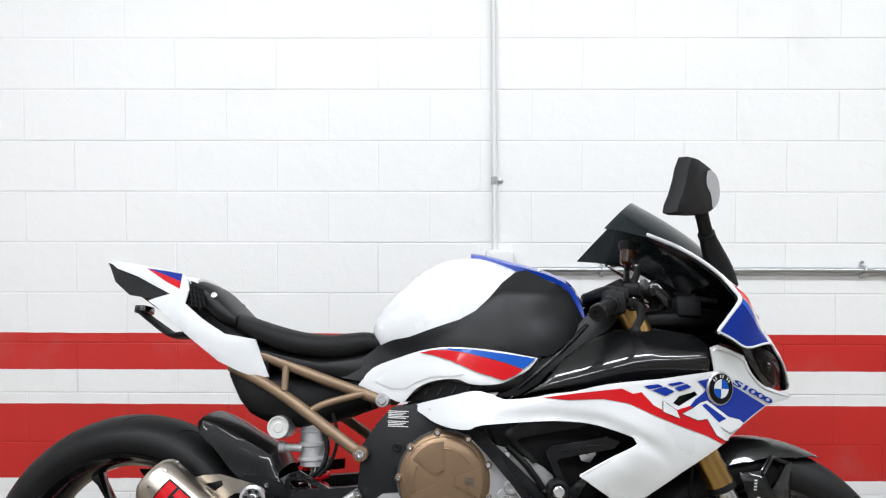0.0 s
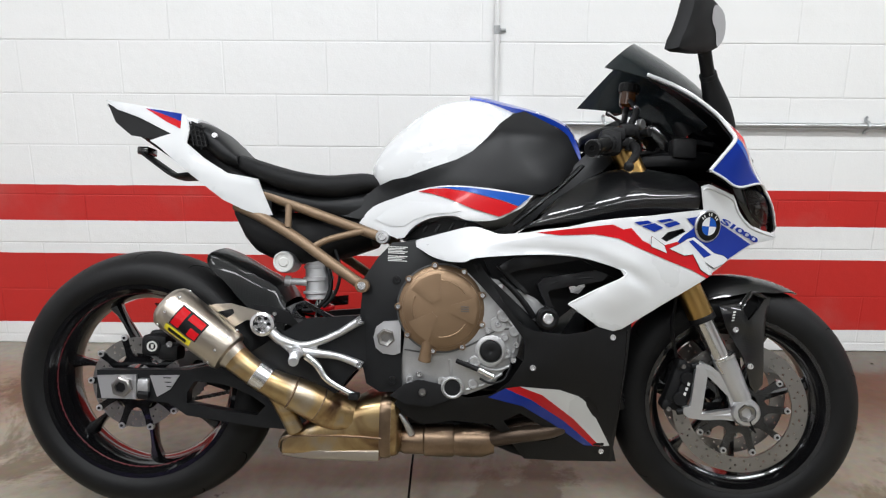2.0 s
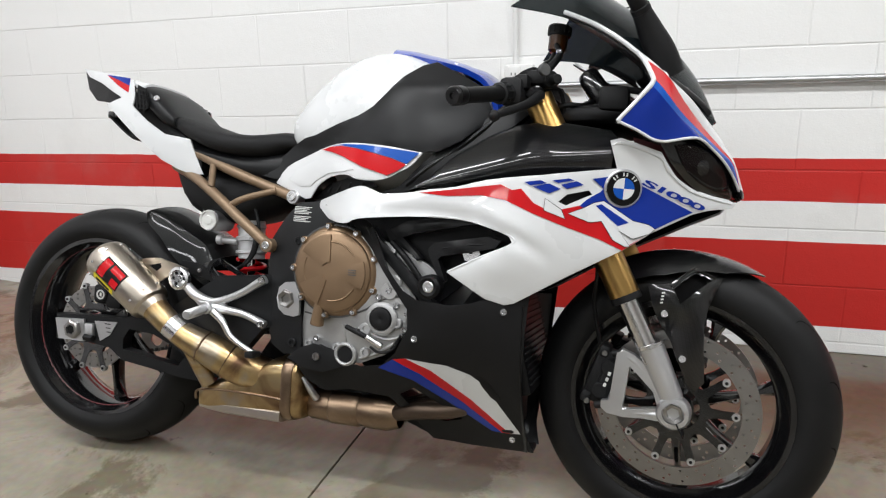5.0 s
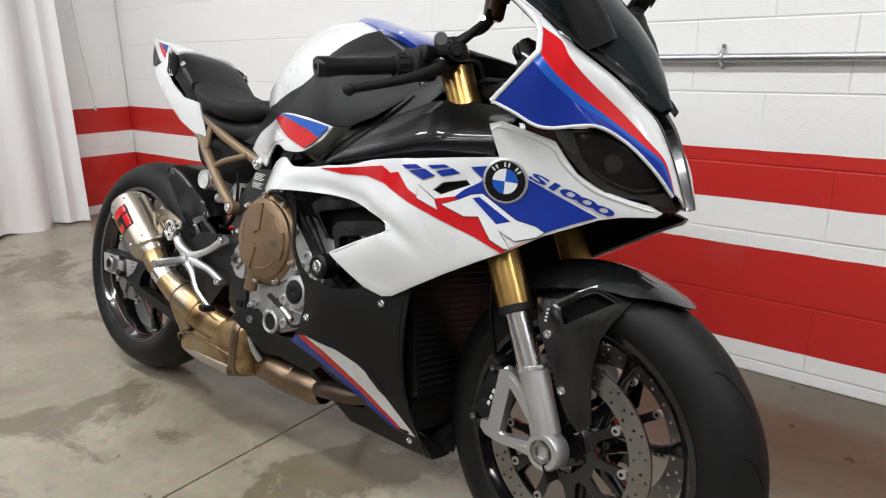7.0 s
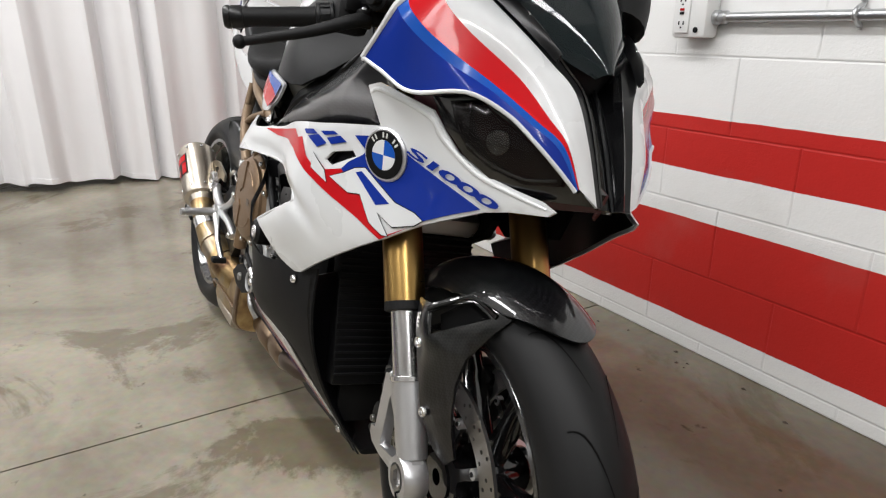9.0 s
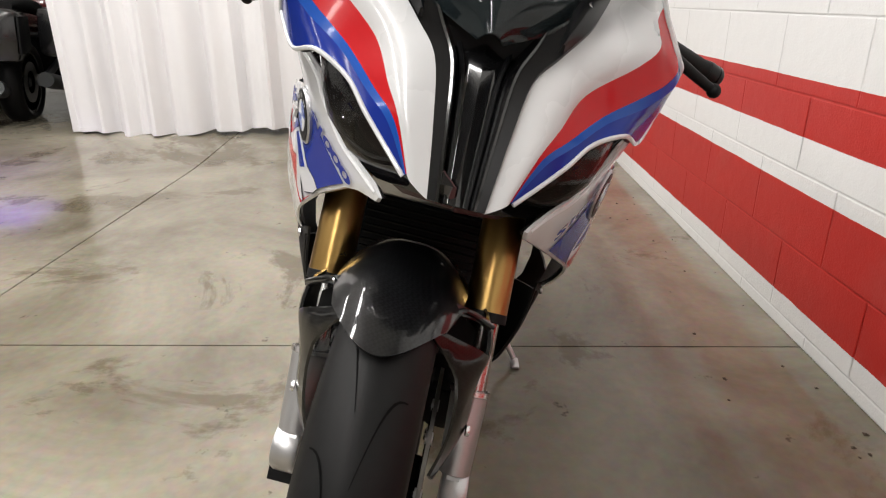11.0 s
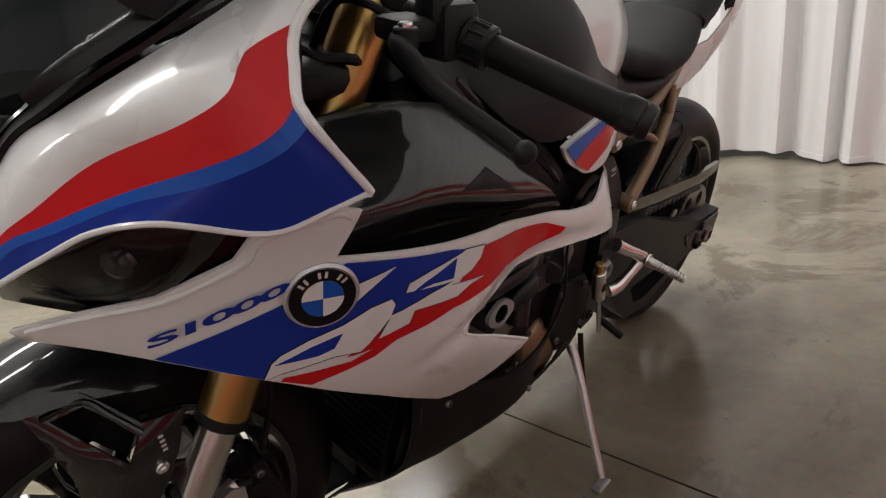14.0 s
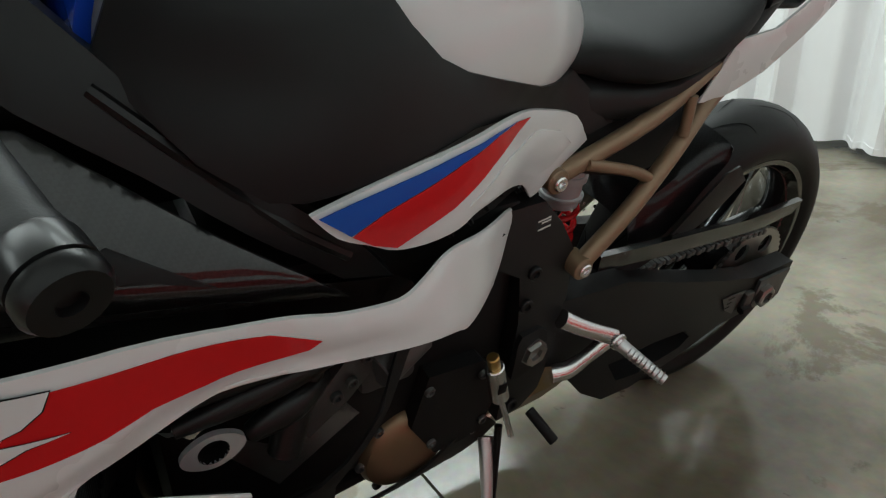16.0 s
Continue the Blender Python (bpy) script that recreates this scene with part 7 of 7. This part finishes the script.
# left engine side
cl = part("alternator_cover", lathe([(.066, -.03), (.066, 0), (.060, .010), (.040, .018), (.02, .020), (0, .020)], (.795, .152, .345), (0, 1, 0), 48), BRONZE, bike, "bronze alternator cover on the left")
for k in range(7):
    a = 2 * math.pi * k / 7
    bolt((.795 + .066 * math.cos(a), .153, .345 + .066 * math.sin(a)), (0, 1, 0), .007, GREYM, cl, .006)
sc = part("sprocket_cover", shell([(.66, .42), (.70, .47), (.78, .48), (.80, .40), (.76, .33), (.69, .33)], lambda x, z: .175, 1, .04), MATTE, bike, "black front sprocket cover")
for q in ((.69, .36), (.77, .36), (.78, .46), (.70, .45)):
    bolt((q[0], .176, q[1]), (0, 1, 0), .007, GREYM, sc)
qs = part("quickshifter", rod((.690, .205, .43), (.708, .205, .492), .0125, 18), ALUB, bike, "silver shift rod sensor")
part("sensor_tip", rod((.708, .205, .492), (.713, .205, .510), .008, 14), GOLD, qs, "gold rod end")
part("shift_rod", rod((.655, .205, .335), (.690, .205, .43), .0042, 10), ALUB, qs)
part("sensor_label", rbox((.012, .002, .016), (.699, .2172, .461), .0005), INK, qs)
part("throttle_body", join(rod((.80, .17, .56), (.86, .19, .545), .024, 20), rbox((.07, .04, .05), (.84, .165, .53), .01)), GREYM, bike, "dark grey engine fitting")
mt = part("slider_mount", plate([(1.034 + .025 * math.cos(t) * (1 + .12 * math.cos(2 * t)), .572 + .020 * math.sin(t)) for t in np.linspace(0, 2 * math.pi, 28, endpoint=False)], .224, .230, [circle(1.034, .572, .0135, 18)[::-1]], .03), SILVERP, bike, "pale slider mount plate on the left")
part("mount_bore", lathe([(.0135, .006), (.0125, -.012), (.006, -.012), (.0055, -.018), (0, -.018)], (1.034, .2245, .572), (0, 1, 0), 24), INK, mt)

VIEW_FIT = None

# ---- parked motorcycles further back ----
NAVY = mat("dark_navy_paint", (0.004, 0.005, 0.015), 0.2, coat=0.4, var=0.1)
BLACKP = mat("black_bodywork", (0.008, 0.008, 0.009), 0.25, coat=0.5, var=0.15)
GREYP = mat("gunmetal_frame", (0.055, 0.06, 0.062), 0.4, 0.3, var=0.1)
WINE = mat("dark_red_paint", (0.10, 0.006, 0.008), 0.25, coat=0.8, var=0.1)
TAIL = mat("tail_lamp_red", (0.35, 0.01, 0.01), 0.2, coat=0.6)
INDIC = mat("amber_indicator", (0.7, 0.22, 0.01), 0.25, coat=0.5)


def parked(at, turn, lean, paint, label, panniers=False, cruiser=False, screen_=True, scale=1.0):
    b = new("motorcycle")
    tagged(b, label, "motorcycle", "parked motorcycles")
    b.matrix_world = Matrix.Translation(at) @ Matrix.Rotation(radians(turn), 4, "Z") @ Matrix.Rotation(radians(lean), 4, "X") @ Matrix.Scale(scale, 4)
    for nm, c, R, w in (("rear_wheel", (0, 0, .315), .315, .085), ("front_wheel", (1.47, 0, .30), .30, .058)):
        wh = new(nm); wh.parent = b
        part("tyre", lathe(tyre_profile(R, w), c, segs=56), RUBBER, wh)
        rb = R - .088
        part("rim", lathe([(rb + .004, w * .8), (rb - .016, w * .75), (rb - .026, 0), (rb - .016, -w * .75), (rb + .004, -w * .8)], c, segs=56), GLOSSB if not cruiser else CHROME, wh)
        for i in range(10 if not cruiser else 18):
            a = 2 * math.pi * i / (10 if not cruiser else 18)
            part("spoke", sweep([(c[0] + .03 * math.cos(a), .02, c[2] + .03 * math.sin(a)), (c[0] + (rb - .02) * math.cos(a + .12), 0, c[2] + (rb - .02) * math.sin(a + .12))], .008 if not cruiser else .004, 6, 1), GLOSSB if not cruiser else CHROME, wh)
        part("hub", rod((c[0], -.06, c[2]), (c[0], .06, c[2]), .035, 20), GREYP, wh)
        for sd in SIDES:
            part("brake_disc", lathe([(.085, sd * .062), (.15, sd * .062), (.15, sd * .067), (.085, sd * .067)], c, segs=40, closed=True), STEEL, wh)
    for sd in SIDES:
        fk = part("fork_leg", rod((1.46, sd * .10, .30), (1.33, sd * .10, .60), .026, 16), GREYP, b)
        part("fork_tube", rod((1.335, sd * .10, .59), (1.17, sd * .10, .97), .021, 16), CHROME, fk)
        part("swingarm", sweep([(0, sd * .12, .315), (.25, sd * .12, .36), (.55, sd * .11, .42)], .028, 10), GREYP, b)
        part("frame_beam", shell([(.52, .40), (.50, .58), (.62, .74), (.85, .80), (1.10, .86), (1.15, .78), (.90, .70), (.72, .62), (.66, .50), (.64, .36)], lambda x, z: .19 - .05 * max(0, x - .9) / .25, sd, .03, step=.05), GLOSSB, b, "black frame beam")
        part("foot_peg", rod((.52, sd * .16, .36), (.53, sd * .28, .35), .012, 10), MATTE, b)
        gp = part("handlebar", sweep([(1.12, sd * .08, 1.0), (1.08, sd * .22, 1.06), (1.0, sd * .34, 1.05), (.95, sd * .40, 1.03)], [.012, .012, .017, .017], 10), MATTE, b)
        part("lever", sweep([(1.08, sd * .24, 1.05), (1.10, sd * .32, 1.03), (1.06, sd * .40, 1.02)], .006, 8), MATTE, gp)
        ms = part("mirror_stalk", sweep([(1.09, sd * .20, 1.06), (1.10, sd * .27, 1.17), (1.09, sd * .32, 1.24)], .007, 8), MATTE, b)
        mh = rbox((.02, .16, .085), (1.09, sd * .34, 1.27), .012)
        part("mirror_head", mh, MATTE, ms)
        part("indicator", rbox((.05, .03, .03), (1.36, sd * .15, .68), .008), INDIC, b, "amber turn signal")
        if panniers:
            pn = part("pannier", rbox((.48, .20, .34), (.02, sd * .30, .70), .05), BLACKP, b, "black hard pannier")
            part("pannier_lid", rbox((.47, .012, .24), (.02, sd * .402, .71), .005), MATTE, pn)
    part("front_mudguard", grid(lambda u, v: (1.47 + .33 * math.cos(radians(35 + 95 * u)), .075 * (2 * v - 1), .30 + (.33 - .03 * (2 * v - 1) ** 2) * math.sin(radians(35 + 95 * u))), 14, 8, .003), paint, b, "painted front mudguard")
    en = part("engine", rbox((.42, .34, .34), (.80, 0, .44), .04), MATTE, b, "dark engine")
    part("engine_cover", lathe([(.10, 0), (.10, .02), (.085, .035), (.05, .04), (.045, .03), (0, .03)], (.76, -.17, .42), (0, -1, 0), 36), BLACKP, en)
    part("engine_cover", lathe([(.085, 0), (.085, .015), (.06, .03), (0, .032)], (.78, .17, .42), (0, 1, 0), 36), GREYP, en)
    part("cover_ring", lathe([(.104, .0), (.112, .0), (.112, .014), (.104, .016)], (.76, -.172, .42), (0, -1, 0), 36, True), ALU, en)
    part("cylinder", rbox((.22, .36, .22), (.95, 0, .60), .02, Matrix.Rotation(radians(25), 4, "Y")), GREYP, en)
    for k in range(4):
        part("header_pipe", sweep([(1.02, -.12 + .08 * k, .58), (1.12, -.12 + .08 * k, .48), (1.08, -.10 + .06 * k, .28), (.85, -.08, .18)], .018, 10), HEATB, en)
    part("silencer", sweep([(.60, -.17, .22), (.30, -.20, .28), (.0, -.22, .33), (-.22, -.23, .37)], [.025, .05, .058, .055], 20), CHROME if cruiser or not panniers else GREYP, b, "long chrome silencer")
    part("fuel_tank", loft([(.52, .84, .10, .04, 2.5, 0), (.62, .88, .15, .11, 2.5, 0), (.80, .92, .18, .14, 2.5, 0), (.98, .93, .17, .13, 2.5, 0), (1.10, .90, .10, .08, 2.5, 0)], 28), paint, b, "painted fuel tank")
    part("seat", loft([(-.25, .86, .08, .03, 2.6, 0), (-.10, .87, .13, .05, 2.8, 0), (.10, .86, .15, .05, 2.8, 0), (.25, .82, .15, .04, 2.8, 0), (.42, .79, .14, .04, 2.8, 0), (.56, .82, .11, .04, 2.8, 0)], 24), SEATM, b, "black dual seat")
    part("tail_unit", loft([(-.34, .80, .05, .03, 2.5, 0), (-.2, .79, .10, .06, 2.5, 0), (.10, .76, .13, .08, 2.5, 0), (.45, .72, .13, .07, 2.5, 0)], 24), paint, b, "painted tail")
    part("tail_lamp", rbox((.03, .13, .05), (-.34, 0, .80), .01), TAIL, b, "red tail lamp")
    pl = part("number_plate", rbox((.006, .17, .09), (-.37, 0, .60), .002, Matrix.Rotation(radians(12), 4, "Y")), LABEL, b, "blank white number plate")
    part("rear_mudguard", grid(lambda u, v: (.36 * math.cos(radians(80 + 75 * u)), .07 * (2 * v - 1), .315 + .37 * math.sin(radians(80 + 75 * u))), 12, 6, .004), MATTE, b)
    if screen_:
        part("nose_fairing", loft([(1.12, .92, .17, .09, 2.6, 0), (1.25, .90, .19, .11, 2.6, 0), (1.38, .86, .15, .09, 2.6, 0), (1.45, .83, .07, .04, 2.5, 0)], 24), paint, b, "painted nose fairing")
        part("headlight", rbox((.02, .20, .08), (1.42, 0, .85), .01), LENS, b)
        part("windscreen", grid(lambda u, v: (1.36 - .20 * u - .10 * (2 * v - 1) ** 2, .17 * (2 * v - 1) * (1 - .25 * u), .94 + .30 * u), 10, 10, .003), SMOKE, b, "smoked windscreen")
        for sd in SIDES:
            part("side_fairing", shell([(.92, .70), (1.05, .84), (1.30, .86), (1.38, .76), (1.20, .60), (1.10, .52), (1.02, .58)], lambda x, z: .21 - .06 * max(0, x - 1.15) / .2, sd, .006, step=.05), paint, b, "painted side fairing")
    else:
        part("headlight", lathe([(0, .06), (.07, .05), (.09, .0), (.085, -.06), (.04, -.11), (0, -.12)], (1.34, 0, .88), (1, 0, 0), 28), CHROME, b, "round chrome headlight")
    part("side_stand", sweep([(.55, .12, .30), (.58, .24, .03)], .012, 8, 1), MATTE, b)
    return b


parked((.38, -3.46, 0), 188, 6, NAVY, "dark navy sport touring motorcycle parked on its stand", scale=1.25)
parked((-2.25, -3.30, 0), 205, 6, BLACKP, "black touring motorcycle with hard panniers", panniers=True, screen_=False)
parked((-2.75, -3.2, 0), 195, 6, WINE, "dark red motorcycle parked behind the others", panniers=True)
parked((-3.5, -2.7, 0), 190, 6, BLACKP, "black motorcycle half hidden by the curtain")
parked((1.25, -4.70, 0), 186, 6, BLACKP, "black cruiser with chrome trim behind the navy one", cruiser=True, screen_=False, scale=1.1)
parked((-1.3, -4.55, 0), 188, 6, BLACKP, "black motorcycle against the far wall", panniers=True, scale=1.1)
parked((-3.0, -4.5, 0), 190, 6, NAVY, "navy motorcycle in the dark far corner", panniers=True, scale=1.1)
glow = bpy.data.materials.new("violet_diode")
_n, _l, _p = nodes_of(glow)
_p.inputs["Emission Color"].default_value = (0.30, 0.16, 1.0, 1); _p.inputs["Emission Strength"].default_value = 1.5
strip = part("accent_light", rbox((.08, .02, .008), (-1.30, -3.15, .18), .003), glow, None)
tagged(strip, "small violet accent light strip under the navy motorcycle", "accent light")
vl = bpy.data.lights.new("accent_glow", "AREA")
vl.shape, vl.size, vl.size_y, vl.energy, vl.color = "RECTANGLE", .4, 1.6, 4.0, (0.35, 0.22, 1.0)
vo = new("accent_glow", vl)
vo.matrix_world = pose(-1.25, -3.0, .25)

# ---- wall blocks ----
def block_mesh(L, H):
    """A painted block face with soft arrises."""
    bm = bmesh.new()
    e, d = 0.003, 0.0008
    back = [bm.verts.new((x, 0, z)) for x, z in ((0, 0), (L, 0), (L, H), (0, H))]
    front = [bm.verts.new((x, -d, z)) for x, z in ((e, e), (L - e, e), (L - e, H - e), (e, H - e))]
    bm.faces.new(front)
    for k in range(4):
        bm.faces.new((back[k], back[(k + 1) % 4], front[(k + 1) % 4], front[k]))
    me = bpy.data.meshes.new("block")
    bmesh.ops.recalc_face_normals(bm, faces=bm.faces)
    bm.to_mesh(me); bm.free()
    me.materials.append(WALL)
    return me


CH, BL, GAP = 0.198, 0.396, 0.003
shapes = {}
rnd = random.Random(5)


def lay(parent, row, a0, a1, place, turn):
    z0 = max(0.002, 0.04 + CH * (row - 1))
    z1 = 0.04 + CH * row - GAP
    phase = 1.067 if row % 2 == 0 else 1.263
    k = math.floor((a0 - phase) / BL)
    while phase + k * BL < a1:
        p0, p1 = max(a0, phase + k * BL), min(a1, phase + (k + 1) * BL - GAP)
        k += 1
        if p1 - p0 < 0.03:
            continue
        key = (round(p1 - p0, 3), round(z1 - z0, 3))
        if key not in shapes:
            shapes[key] = block_mesh(*key)
        ob = new("block", shapes[key])
        ob.parent = parent
        ob.matrix_world = place(p0, z0, rnd.uniform(-0.0005, 0.0005)) @ turn


for row in range(0, 11):
    lay(wall_n, row, WX + 0.004, 3.9, lambda a, z, d: Matrix.Translation((a, NY + 0.0014 + d, z)), Matrix.Identity(4))
    lay(wall_w, row, 1.29, 1.74, lambda a, z, d: Matrix.Translation((WX - 0.0014 - d, NY - 0.455 + (a - 1.29), z)), Matrix.Rotation(radians(90), 4, "Z"))
